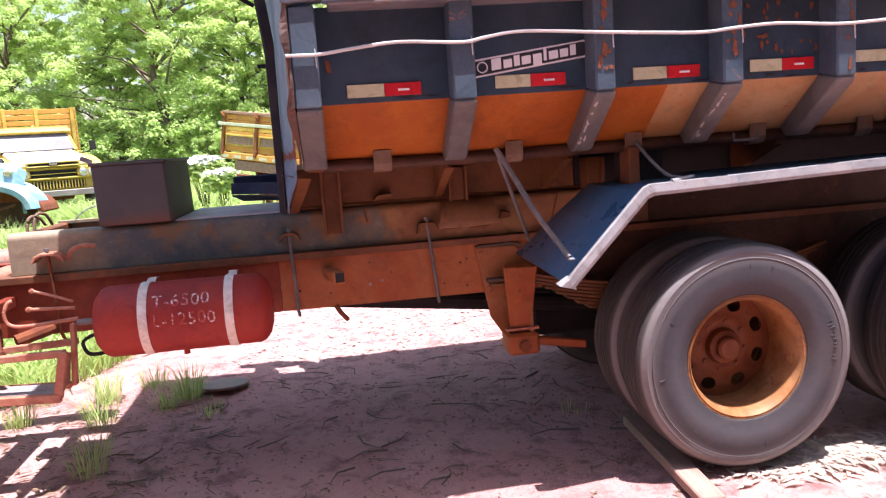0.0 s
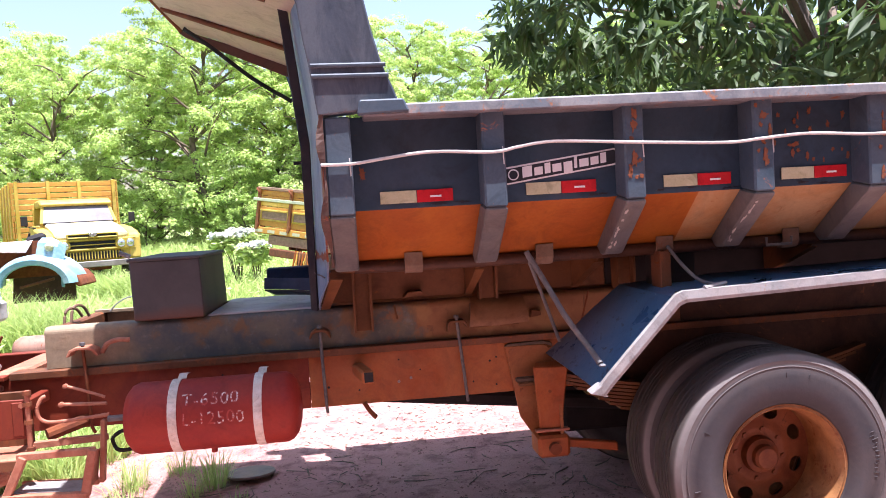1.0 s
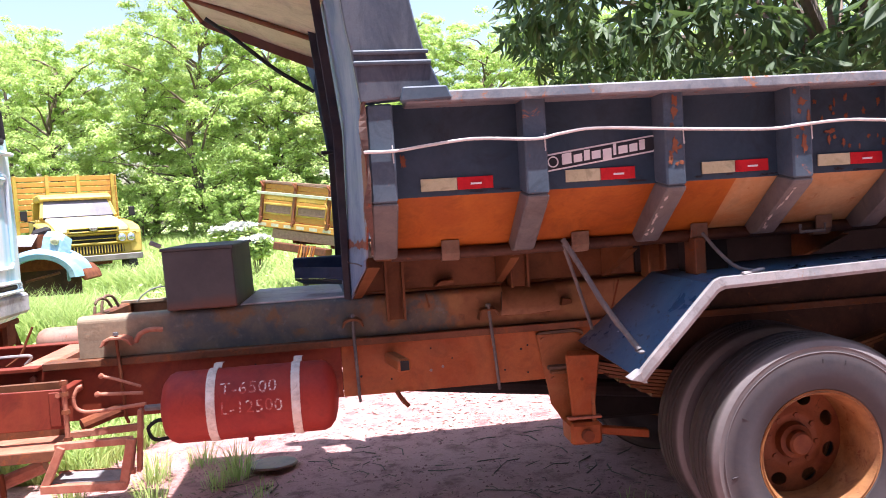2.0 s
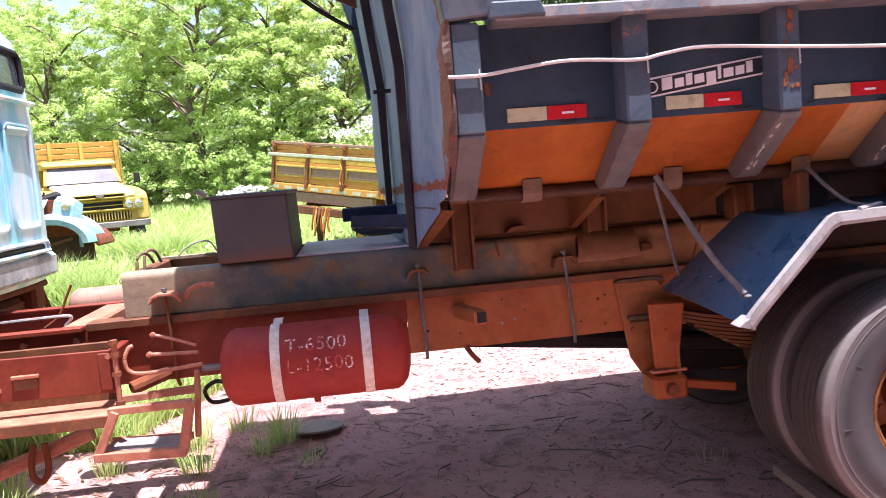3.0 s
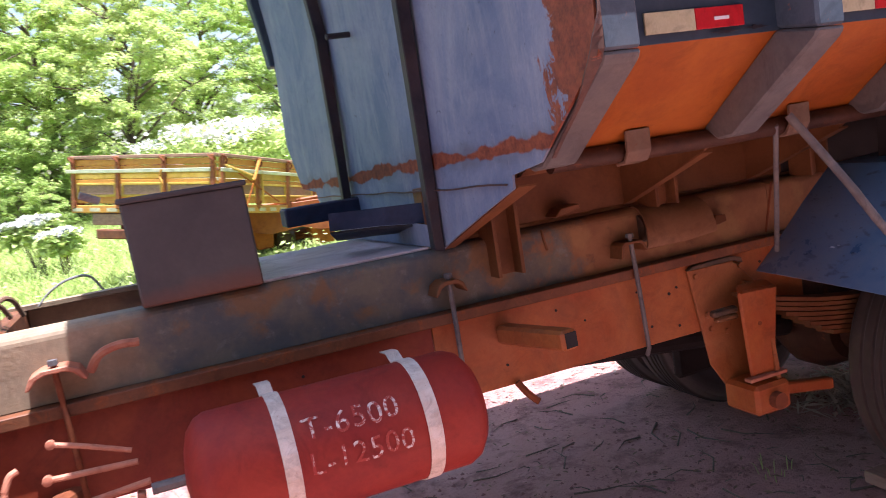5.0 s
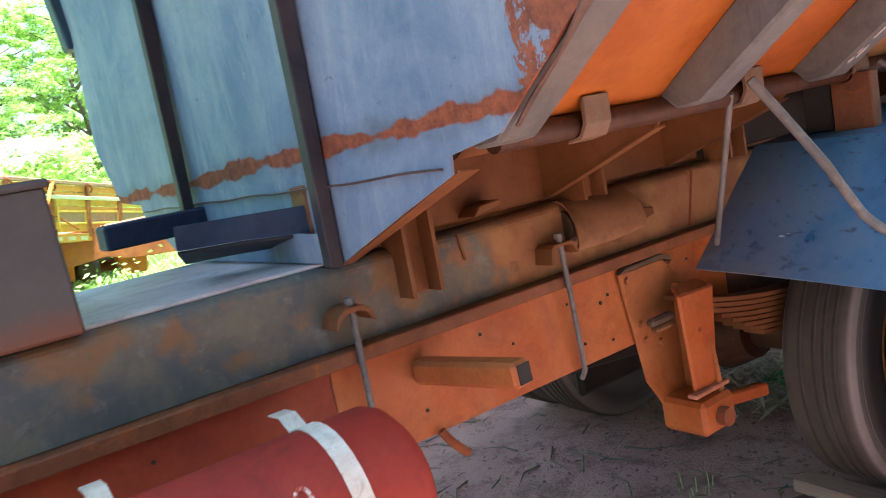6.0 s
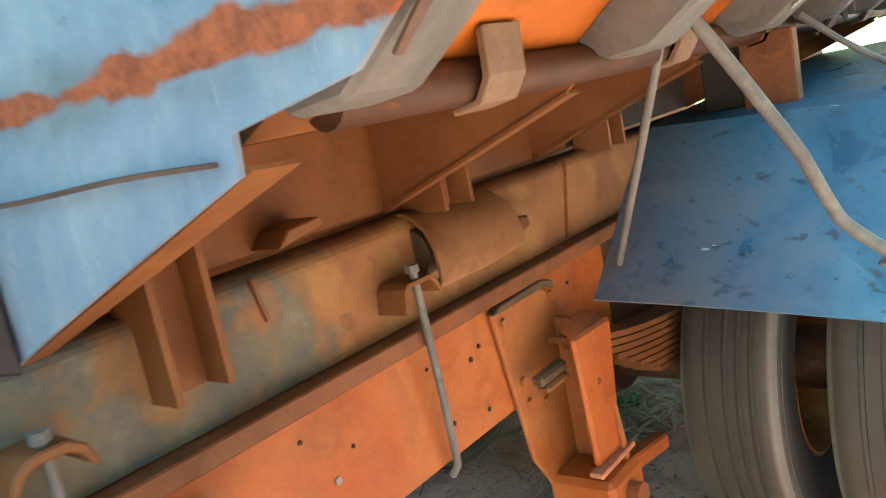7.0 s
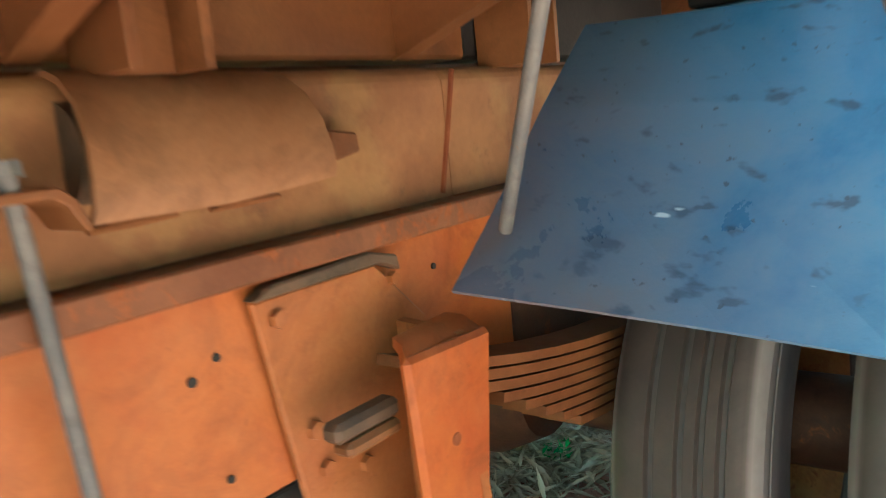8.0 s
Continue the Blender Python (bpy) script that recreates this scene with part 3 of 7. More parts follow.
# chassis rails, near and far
# rail behind x = 1 in a darker colour that holds the wheel well's shade
part("chassis_rail", channel(1.002, 4.3, 0.715, 0.735, 1.07, 1), PIPE_RUST, truck, "chassis rail behind the wheels, darkened in colour for the wheel-well shade")
near_rail = part("chassis_rail", channel(-0.53, 1.0, 0.715, 0.80, 1.07, 1), FRAME_ORANGE, truck, "orange-red steel chassis rail with bolt holes")
part("chassis_rail", channel(-3.9, -0.532, 0.715, 0.80, 1.07, 1), FRAME_RED, truck, "maroon-red steel chassis rail")
part("chassis_rail", channel(-3.9, 4.3, mirror_y(0.715), 0.80, 1.07, -1), FRAME_RED, truck)
part("flange_strip", block(-1.93, 4.2, 0.688, 0.80, 1.055, 1.09, 0.003), FLANGE, truck, "brown rusted flange strip between the rails")
part("flange_strip", block(-1.93, 4.2, mirror_y(0.80), mirror_y(0.688), 1.055, 1.09, 0.003), FLANGE, truck)
# upper subframe beams, rounded at the top edge
def beam_outline(y, s):
    r = 0.03
    pts = [(y, 1.093)]
    for k in range(6):
        a = radians(k * 18)
        pts.append((y + s * (r - r * math.cos(a)), 1.29 - r + r * math.sin(a)))
    return pts + [(y + s * 0.09, 1.29), (y + s * 0.09, 1.275), (y + s * 0.015, 1.265), (y + s * 0.012, 1.093)]


part("subframe_beam", prism(beam_outline(0.73, 1), 'x', -1.77, 0.884, 0.0), BEAM, truck, "worn grey-green beam with rust patches")
part("subframe_beam", prism(beam_outline(0.73, 1), 'x', 0.886, 1.4, 0.0), BEAM, truck)
part("beam_seam", tube([(0.912, 0.729, 1.284), (0.888, 0.7285, 1.2), (0.859, 0.729, 1.1)], 0.0045, 6), RUST, truck, "rusty weld seam")
# same beam, darker here: wheel-well shade painted in
part("subframe_beam", prism(beam_outline(0.73, 1), 'x', 1.402, 4.0, 0.0), PIPE_RUST, truck, "beam above the wheels, darkened in colour for the wheel-well shade")
part("subframe_beam", prism(beam_outline(mirror_y(0.73), -1), 'x', -1.77, 4.0, 0.0), BEAM, truck)
part("end_channel", block(-1.775, -1.72, 0.75, mirror_y(0.75), 1.09, 1.28, 0.01), FLANGE, truck)
part("deck_plate", block(-1.005, -0.44, 0.76, mirror_y(0.76), 1.288, 1.298, 0.003), painted("deck_grey", (0.38, 0.36, 0.38), (0.5, 0.47, 0.48), amount=0.15, scale=4, dust=0.3), truck, "grey sheet-metal deck plate")
part("cross_brace", tube([(-1.66, 0.80, 1.24), (-1.1, 1.30, 1.24)], 0.012), FENDER_EDGE, truck)
for x in (-2.02, -3.1, -0.9, 0.75, 2.4):
    part("crossmember", block(x - 0.07, x + 0.07, 0.73, mirror_y(0.73), 0.86, 1.064, 0.012), STEP_RED, truck)
# black block put in for the dark inside of the open frame
part("frame_shade", block(-1.72, -1.40, 0.83, 1.32, 1.10, 1.2, 0.005), BLACK, truck)

# bolt holes through the web show as dark plugs
for hx, hz, r in ((-0.085, 1.008, 0.009), (0.41, 0.983, 0.010), (0.376, 0.966, 0.012), (0.405, 0.843, 0.010), (0.24, 1.0, 0.008), (0.80, 1.0, 0.010), (0.287, 0.866, 0.010), (-0.44, 0.896, 0.013), (-0.29, 0.87, 0.010), (0.02, 0.95, 0.008), (-0.95, 1.0, 0.010)):
    part("bolt_hole", bolt_bm(hx, 0.714, hz, r * 0.5, 'y', 0.004, 14), BLACK, near_rail)
for hx, hz in ((-0.09, 0.897), (-0.029, 0.911)):
    part("bolt_hole", bolt_bm(hx, 0.7135, hz, 0.008, 'y', 0.006), FENDER_EDGE, near_rail)

# U-bolts that clamp the beam to the rail
def clamp(x):
    w = 0.075 if x < -1 else 0.055
    lean = 1.0 if x > 0 else 0.3
    if x > 0:
        top = part("clamp_saddle", prism([(x - 0.05, 1.135), (x - 0.042, 1.18), (x - 0.03, 1.19), (x + 0.036, 1.19), (x + 0.05, 1.178), (x + 0.062, 1.15), (x + 0.055, 1.148), (x + 0.04, 1.174), (x + 0.03, 1.18), (x - 0.026, 1.18), (x - 0.034, 1.172), (x - 0.041, 1.135)], 'y', 0.66, 0.735, 0.002), UNDER, truck)
    else:
        top = part("clamp_saddle", prism([(x + s * w, z) for s, z in ((-1, 1.15), (-0.8, 1.182), (-0.4, 1.196), (0.4, 1.196), (0.8, 1.182), (1, 1.15), (0.84, 1.152), (0.6, 1.174), (0.3, 1.182), (-0.3, 1.182), (-0.6, 1.174), (-0.84, 1.152))], 'y', 0.655, 0.735, 0.003), STEP_RED if x < -1 else UNDER, truck)
    part("clamp_bolt", tube([(x, 0.672, 1.215), (x + 0.01 * lean, 0.676, 1.1), (x + 0.024 * lean, 0.684, 0.95), (x + 0.036 * lean, 0.692, 0.80), (x + 0.042 * lean, 0.715, 0.772)], 0.008, 12), RUST if x < -1 else ROD, top, "", True)
    part("clamp_nut", bolt_bm(x, 0.672, 1.209, 0.014, 'z', 0.014), ROD, top)


for x in (-1.58, -0.465, 0.212):
    clamp(x)
# second loose saddle strap
part("saddle_strap", tube(curve_points([(-1.50, 0.70, 1.16), (-1.47, 0.69, 1.20), (-1.42, 0.69, 1.215), (-1.37, 0.70, 1.21)], 5), 0.012, 8), STEP_RED, truck)

# hinge sleeve on the beam, curved plate welded on
def sleeve():
    rows = []
    for y, z in ((0.775, 1.292), (0.752, 1.296), (0.722, 1.286), (0.692, 1.262), (0.672, 1.228), (0.663, 1.19), (0.662, 1.165), (0.668, 1.152)):
        f = (1.296 - z) / 0.14
        rows.append([Vector((0.296 - 0.02 * f, y, z)), Vector((0.43, y, z - 0.003)), Vector((0.566 + 0.012 * f, y, z - 0.006 + 0.012 * f))])
    return plate(rows, 0.007)


part("hinge_sleeve", sleeve(), SLEEVE, truck, "curved brown steel sleeve welded on the beam", True)
# made-up dark core: gives the sleeve's open end its inner shadow
part("sleeve_shade", tube([(0.29, 0.742, 1.215), (0.56, 0.742, 1.21)], 0.05, 24), GREASE, truck, "dark core added for the shaded hollow of the sleeve", True)
for k, (x, z) in enumerate(((0.3, 1.14), (0.44, 1.14))):
    part("weld_scar", tube([(x, 0.728, z), (x + 0.05, 0.727, z + 0.004), (x + 0.1, 0.728, z + 0.002)], 0.006, 6, [0.003, 0.007, 0.003]), UNDER, truck)
part("weld_bead", tube([(-0.09, 0.727, 1.283), (-0.086, 0.727, 1.25), (-0.078, 0.727, 1.212)], 0.005, 6), UNDER, truck)
part("small_lug", prism([(0.592, 1.172), (0.65, 1.182), (0.647, 1.206), (0.6, 1.213)], 'y', 0.69, 0.735, 0.003), UNDER, truck)

# short square tube bolted on the rail
tube_arm = part("tube_bracket", turned(block(-0.22, 0.13, -0.03, 0.03, -0.03, 0.03, 0.01), pose(-0.258, 0.497, 0.992, 0, -4, -82)), FRAME_ORANGE, truck, "orange-red square-tube bracket")
part("tube_mouth", turned(block(0.1302, 0.133, -0.02, 0.02, -0.022, 0.022, 0.0), pose(-0.258, 0.497, 0.992, 0, -4, -82)), BLACK, tube_arm)
part("bent_hook", tube(curve_points([(-0.27, 0.70, 0.81), (-0.25, 0.69, 0.775), (-0.225, 0.68, 0.745), (-0.215, 0.675, 0.735)], 4), 0.012, 7), RUST, truck)

# spring hanger
hanger = part("spring_hanger", prism([(0.455, 1.033), (0.66, 1.033), (0.755, 0.94), (0.735, 0.55), (0.60, 0.535), (0.515, 0.67)], 'y', 0.70, 0.713, 0.003), HANGER, truck, "orange-red spring hanger bracket")
part("hanger_flange", prism([(0.57, 0.943), (0.747, 0.935), (0.70, 0.622), (0.59, 0.628)], 'y', 0.583, 0.601, 0.007), FRAME_ORANGE, hanger)
part("hanger_web", prism([(0.60, 0.94), (0.713, 0.95), (0.713, 0.60), (0.57, 0.60)], 'x', 0.69, 0.707, 0.0), HANGER, hanger)
part("hanger_lip", plate([[Vector((0.575, 0.588, 0.94)), Vector((0.745, 0.6, 0.933))], [Vector((0.585, 0.602, 0.955)), Vector((0.74, 0.625, 0.95))], [Vector((0.6, 0.628, 0.958)), Vector((0.735, 0.65, 0.952))]], 0.012), FRAME_ORANGE, hanger, "", True)
part("dark_edge", prism([(0.45, 1.034), (0.66, 1.034), (0.70, 1.018), (0.695, 1.04), (0.64, 1.054), (0.475, 1.048)], 'y', 0.688, 0.713, 0.003), GREASE, hanger, "dark strip along the upper edge")
part("hanger_hole", bolt_bm(0.648, 0.584, 0.815, 0.009, 'y', 0.005, 12), RUST, hanger)
part("hanger_pin", block(0.49, 0.60, 0.625, 0.657, 0.86, 0.885, 0.007), GREASE, hanger, "dark greasy split pin")
part("hanger_pin", block(0.502, 0.596, 0.622, 0.654, 0.84, 0.859, 0.006), UNDER, hanger)
for hx, hz, hr in ((0.487, 1.006, 0.012), (0.52, 0.858, 0.013), (0.532, 0.803, 0.012), (0.60, 0.78, 0.012), (0.69, 1.008, 0.010)):
    part("hanger_bolt", bolt_bm(hx, 0.696, hz, hr, 'y', 0.01), HANGER, hanger)
part("spring_shackle", block(0.57, 0.73, 0.55, 0.72, 0.49, 0.60, 0.014), FRAME_ORANGE, hanger)
part("shackle_pin", tube([(0.65, 0.52, 0.54), (0.65, 0.74, 0.54)], 0.03, 12), RUST, truck)
part("drag_link", prism([(0.715, 0.566), (0.99, 0.522), (0.99, 0.478), (0.715, 0.524)], 'y', 0.6, 0.64, 0.006), FRAME_ORANGE, truck, "flat orange link behind the spring hanger")
# added black block: shadowed far side of the axle, no real part
part("axle_shade", block(0.93, 1.6, 1.45, 1.5, 0.34, 0.64, 0.02), BLACK, truck, "black block standing in for the shaded space at the rear axle")
part("hanger_edge", block(0.565, 0.735, 0.565, 0.60, 0.615, 0.629, 0.003), STEP_RED, hanger)
def spring_leaf(k):
    a, b = 0.63 + 0.055 * k, 2.34 - 0.055 * k
    rows = []
    for x in np.linspace(a, b, 17):
        z = 0.925 - 0.135 * (1 - ((x - 1.485) / 0.865) ** 2) - 0.0185 * k
        rows.append([Vector((x, 0.605, z)), Vector((x, 0.685, z))])
    return plate(rows, 0.0145)


for k in range(8):
    part("spring_leaf", spring_leaf(k), UNDER, truck)
part("axle", tube([(1.525, 0.25, 0.54), (1.525, mirror_y(0.25), 0.54)], 0.095, 18), PIPE_RUST, truck, "", True)
part("axle", tube([(2.76, 0.25, 0.54), (2.76, mirror_y(0.25), 0.54)], 0.095, 18), PIPE_RUST, truck, "", True)
part("axle_housing", lathe([(0.0, -0.2), (0.14, -0.17), (0.2, -0.05), (0.2, 0.05), (0.14, 0.17), (0.0, 0.2)], 20), PIPE_RUST, truck, "rusty round axle housing", True).matrix_basis = Matrix.Translation((1.525, YC, 0.54))
part("drive_shaft", tube([(-0.6, YC, 0.80), (1.3, YC, 0.58)], 0.05, 12), BLACK, truck)

# wheels
def tyre_profile():
    """Radius and place across, for one tyre 0.26 wide centred on y = 0."""
    half = [(0.275, -0.095), (0.29, -0.115), (0.33, -0.128), (0.38, -0.134), (0.43, -0.131), (0.468, -0.122), (0.476, -0.124), (0.497, -0.112), (0.51, -0.098)]
    tread = []
    for y in (-0.078, -0.045, -0.012):
        tread += [(0.514, y - 0.012), (0.514, y), (0.503, y + 0.004), (0.503, y + 0.012), (0.514, y + 0.016)]
    right = [(r, -y) for r, y in half[::-1]]
    tr = [(0.514, 0.02), (0.514, 0.036), (0.503, 0.04), (0.503, 0.048), (0.514, 0.052), (0.514, 0.078)]
    return half + tread + tr + right


def disc_y(r):
    return float(np.interp(r, [0.085, 0.11, 0.128, 0.14, 0.165, 0.195, 0.225, 0.252], [0.125, 0.12, 0.12, 0.128, 0.134, 0.135, 0.14, 0.146]))


def rim_disc():
    """Dished steel disc with eight round hand holes between hub and rim."""
    bm = bmesh.new()

    def at(r, a):
        return bm.verts.new((r * math.cos(a), disc_y(r), r * math.sin(a)))

    half, wide, tall = math.tau / 16, math.tau / 16 * 0.195, 0.044

    def sector_edge(k):
        """Where ray k from a hand hole meets the edge of its sector, with the corners kept."""
        c, d = math.cos(k * math.tau / 32), math.sin(k * math.tau / 32)
        if k in (3, 13, 19, 29):
            return Vector((math.copysign(wide, c), math.copysign(tall, d)))
        m = max(abs(c) / wide, abs(d) / tall)
        return Vector((c / m, d / m))

    turns = sorted(h * math.tau / 8 + sector_edge(k).x / 0.195 for h in range(8) for k in range(4, 14))

    def band(r0, r1):
        p, q = ([at(r, a) for a in turns] for r in (r0, r1))
        for k in range(len(turns)):
            n = (k + 1) % len(turns)
            bm.faces.new((p[k], p[n], q[n], q[k]))

    for r0, r1 in ((0.085, 0.11), (0.11, 0.128), (0.128, 0.15), (0.238, 0.252)):
        band(r0, r1)
    for h in range(8):
        mid = h * math.tau / 8
        rings = []
        for s in (0.0, 0.5, 1.0):
            ring = []
            for k in range(32):
                c, d = math.cos(k * math.tau / 32), math.sin(k * math.tau / 32)
                inner = Vector((0.037 * c, 0.031 * d))
                p = inner.lerp(sector_edge(k), s)
                ring.append(at(0.194 + p.y, mid + p.x / 0.195))
            rings.append(ring)
        for i in range(2):
            for k in range(32):
                bm.faces.new((rings[i][k], rings[i][(k + 1) % 32], rings[i + 1][(k + 1) % 32], rings[i + 1][k]))
    bmesh.ops.remove_doubles(bm, verts=bm.verts, dist=0.0002)
    bmesh.ops.recalc_face_normals(bm, faces=bm.faces)
    bmesh.ops.solidify(bm, geom=list(bm.faces), thickness=0.008)
    return bm


TYRE_MESH = mesh_of("tyre", lathe(tyre_profile(), 96), RUBBER, True)
DISC_MESH = mesh_of("wheel", rim_disc(), DISC, True)
BARREL_MESH = mesh_of("rim", lathe([(0.278, -0.108), (0.284, -0.112), (0.284, -0.1), (0.272, -0.092), (0.264, -0.07), (0.262, 0.08), (0.264, 0.14), (0.282, 0.152), (0.276, 0.156), (0.254, 0.146), (0.251, 0.05), (0.252, -0.07), (0.262, -0.098), (0.272, -0.113)], 72, True), RIM, True)
HUB_MESH = mesh_of("hub", lathe([(0.0, 0.035), (0.045, 0.035), (0.055, 0.045), (0.057, 0.075), (0.078, 0.082), (0.083, 0.1), (0.09, 0.135), (0.0, 0.14)], 28), DISC, True)
LUG_MESH = mesh_of("wheel_nut", bolt_bm(0, 0, 0, 0.014, 'y', 0.02), DISC)
MARK_MESH = mesh_of("sidewall_mark", block(-0.012, 0.012, -0.0025, 0.003, -0.0045, 0.0045, 0.001), RUBBER)
WELT_MESH = mesh_of("tread_wear", lathe([(0.449, -0.1285), (0.452, -0.1295), (0.455, -0.1275)], 96), RUBBER, True)


def wheel(x, y, z, spin, outer=True):
    base = pose(x, y, z, 0, spin, 0)
    def under(name, me, parent, m):
        ob = new(name, me)
        ob.parent = parent
        ob.matrix_parent_inverse = world_of(parent).inverted()
        ob.matrix_basis = m
        return ob
    disc = under("wheel", DISC_MESH, truck, base)
    tagged(disc, "rust-orange steel truck wheel with worn dusty tyre")
    under("tyre", TYRE_MESH, disc, base)
    under("sidewall_ridge", WELT_MESH, disc, base)
    under("rim", BARREL_MESH, disc, base)
    if outer:
        rng_m = np.random.default_rng(int(x * 10))
        for k in range(18):
            turn = -0.7 + 0.045 * k + rng_m.uniform(0, 0.02) if k < 12 else rng_m.uniform(0.8, 5.2)
            under("sidewall_mark", MARK_MESH, disc, base @ Matrix.Rotation(turn, 4, 'Y') @ Matrix.Translation((rng_m.uniform(0.4, 0.415), -0.1325, 0)) @ Matrix.Diagonal((rng_m.uniform(0.5, 1.3), 0.8, rng_m.uniform(0.3, 0.7), 1.0)))
        under("hub", HUB_MESH, disc, base)
        for k in range(8):
            a = k * math.tau / 8 + 0.2
            under("wheel_nut", LUG_MESH, disc, base @ Matrix.Translation((0.115 * math.cos(a), 0.115, 0.115 * math.sin(a))))
    return disc


for axle_x, spin in ((1.525, 12), (2.76, 40)):
    for wy, outer in ((0.09, True), (0.452, False), (mirror_y(0.452), False), (mirror_y(0.09), False)):
        wheel(axle_x, wy, 0.535, spin + wy * 90, outer)

# mudguard over the wheels
def guard_plate():
    """Sheet over the wheels: its front edge runs askew, higher and further forward at the inner side."""
    prof = [(0.0, 0.0), (0.3, 0.3), (0.62, 0.62), (1.0, 1.0)]
    ys = [-0.05, 0.1, 0.25, 0.4, 0.553]
    rows = []
    for f, g in prof:
        row = []
        for y in ys:
            k = (y + 0.05) / 0.603
            a, b = Vector((0.715 - 0.086 * k, y, 0.94 + 0.072 * k)), Vector((1.05 - 0.03 * k, y, 1.318 + 0.012 * k))
            row.append(a.lerp(b, f) + Vector((0, 0, 0.004 * math.sin(9 * f + 5 * y))))
        rows.append(row)
    for x, z in ((1.12, 1.335), (1.5, 1.345), (2.1, 1.362), (2.9, 1.375), (3.1, 1.36)):
        rows.append([Vector((x, y, z + 0.004 * math.sin(7 * x + 5 * y))) for y in ys])
    return plate(rows, 0.005)


guard = part("mudguard", guard_plate(), FENDER_BLUE, truck, "blue sheet-steel mudguard over the rear wheels")
def guard_edge():
    prof = [(0.705, 0.945), (0.74, 0.985), (1.045, 1.30), (1.075, 1.312), (1.5, 1.325), (2.1, 1.345), (2.95, 1.36)]
    return plate([[Vector((x, -0.052, z + 0.036)), Vector((x, -0.078, z + 0.034)), Vector((x + 0.008, -0.083, z)), Vector((x + 0.014, -0.08, z - 0.014))] for x, z in prof], 0.006)


part("mudguard_edge", guard_edge(), FENDER_EDGE, guard, "bare worn steel edge strip")
part("mudguard_corner", prism([(0.66, 0.95), (0.715, 0.985), (0.735, 0.93)], 'y', -0.08, -0.01, 0.003), FENDER_EDGE, guard)
part("mudguard_stay", tube(curve_points([(0.485, 0.205, 1.535), (0.54, 0.155, 1.42), (0.594, 0.104, 1.3), (0.612, 0.092, 1.262), (0.664, 0.072, 1.175), (0.692, 0.054, 1.132), (0.728, -0.015, 1.06)], 5), 0.0125, 14), ROD, guard, "bent bare steel rod", True)
part("mudguard_stay", tube([(0.504, 0.275, 1.51), (0.6, 0.395, 1.29), (0.692, 0.512, 1.075)], 0.0085, 12), ROD, guard, "", True)
part("mudguard_stay", tube(curve_points([(1.13, 0.2, 1.52), (1.16, 0.12, 1.44), (1.20, 0.04, 1.375), (1.26, 0.0, 1.355)], 4), 0.008, 8), ROD, guard)
part("mudguard_hook", block(0.718, 0.748, -0.035, 0.02, 1.046, 1.06, 0.006), ROD, guard)
part("stay_clip", tube([(1.17, -0.07, 1.352), (1.29, -0.02, 1.362)], 0.01, 7), FENDER_EDGE, guard)

# ---- the tipper box ----
box = part("tipper_box", prism([(0.345, 1.485), (mirror_y(0.345), 1.485), (mirror_y(0.285), 1.513), (0.285, 1.513)], 'x', -0.34, 0.96, 0.0), UNDER, truck, "slate-blue steel tipper box with orange lower panels")
# rear floor in near-black: the shade over the wheels is in its colour
part("floor_plate", prism([(0.345, 1.485), (mirror_y(0.345), 1.485), (mirror_y(0.285), 1.513), (0.285, 1.513)], 'x', 0.962, 4.0, 0.0), BLACK, box, "box floor above the wheels, its shade put into a black colour")
part("side_panel", plate([[Vector((x, 0.0015 * math.sin(9 * x) + 0.001 * math.sin(23 * x + z * 7), z)) for x in np.linspace(-0.33, 4.0, 40)] for z in np.linspace(1.755, 2.13, 8)], -0.006), BOX_BLUE, box, "slate-blue side wall with scratches")
part("side_panel", block(-0.33, 4.0, mirror_y(0.02), mirror_y(-0.006), 1.745, 2.13, 0.002), BOX_BLUE, box)
RIBS = [(-0.352, -0.25), (0.26, 0.352), (0.836, 0.92), (1.38, 1.469), (1.885, 1.975), (2.43, 2.52), (2.98, 3.07), (3.52, 3.61), (3.91, 4.0)]
bays = [-0.25, 0.26, 0.352, 0.836, 0.92, 1.20, 1.20, 1.38, 1.469, 1.885, 1.975, 2.43, 2.52, 2.98, 3.07, 3.52, 3.61, 3.91]
for i in range(0, len(bays), 2):
    mat = ORANGE if bays[i] < 1.0 else TAN
    part("lower_panel", prism([(0.002, 1.757), (0.30, 1.535), (0.335, 1.50), (0.345, 1.508), (0.31, 1.545), (0.01, 1.765)], 'x', bays[i] - (0.03 if bays[i] not in (1.20,) else 0), bays[i + 1] + (0.03 if bays[i + 1] not in (1.20,) else 0), 0.0), mat, box, "orange primer on sloping lower side" if mat is ORANGE else "faded tan primer on sloping lower side")
part("lower_panel", prism([(mirror_y(0.002), 1.757), (mirror_y(0.335), 1.50), (mirror_y(0.345), 1.508), (mirror_y(0.01), 1.765)], 'x', -0.25, 4.0, 0.001), ORANGE, box)
RIB_OUT = [(-0.13, 2.12), (-0.13, 1.735), (-0.118, 1.715), (0.19, 1.503), (0.255, 1.497), (0.31, 1.535), (0.004, 1.757), (0.004, 2.12)]
RIB_TOP = [(-0.13, 2.12), (-0.13, 1.738), (0.004, 1.76), (0.004, 2.12)]
RIB_LOW = [(-0.13, 1.736), (-0.118, 1.715), (0.19, 1.503), (0.255, 1.497), (0.31, 1.535), (0.004, 1.758)]
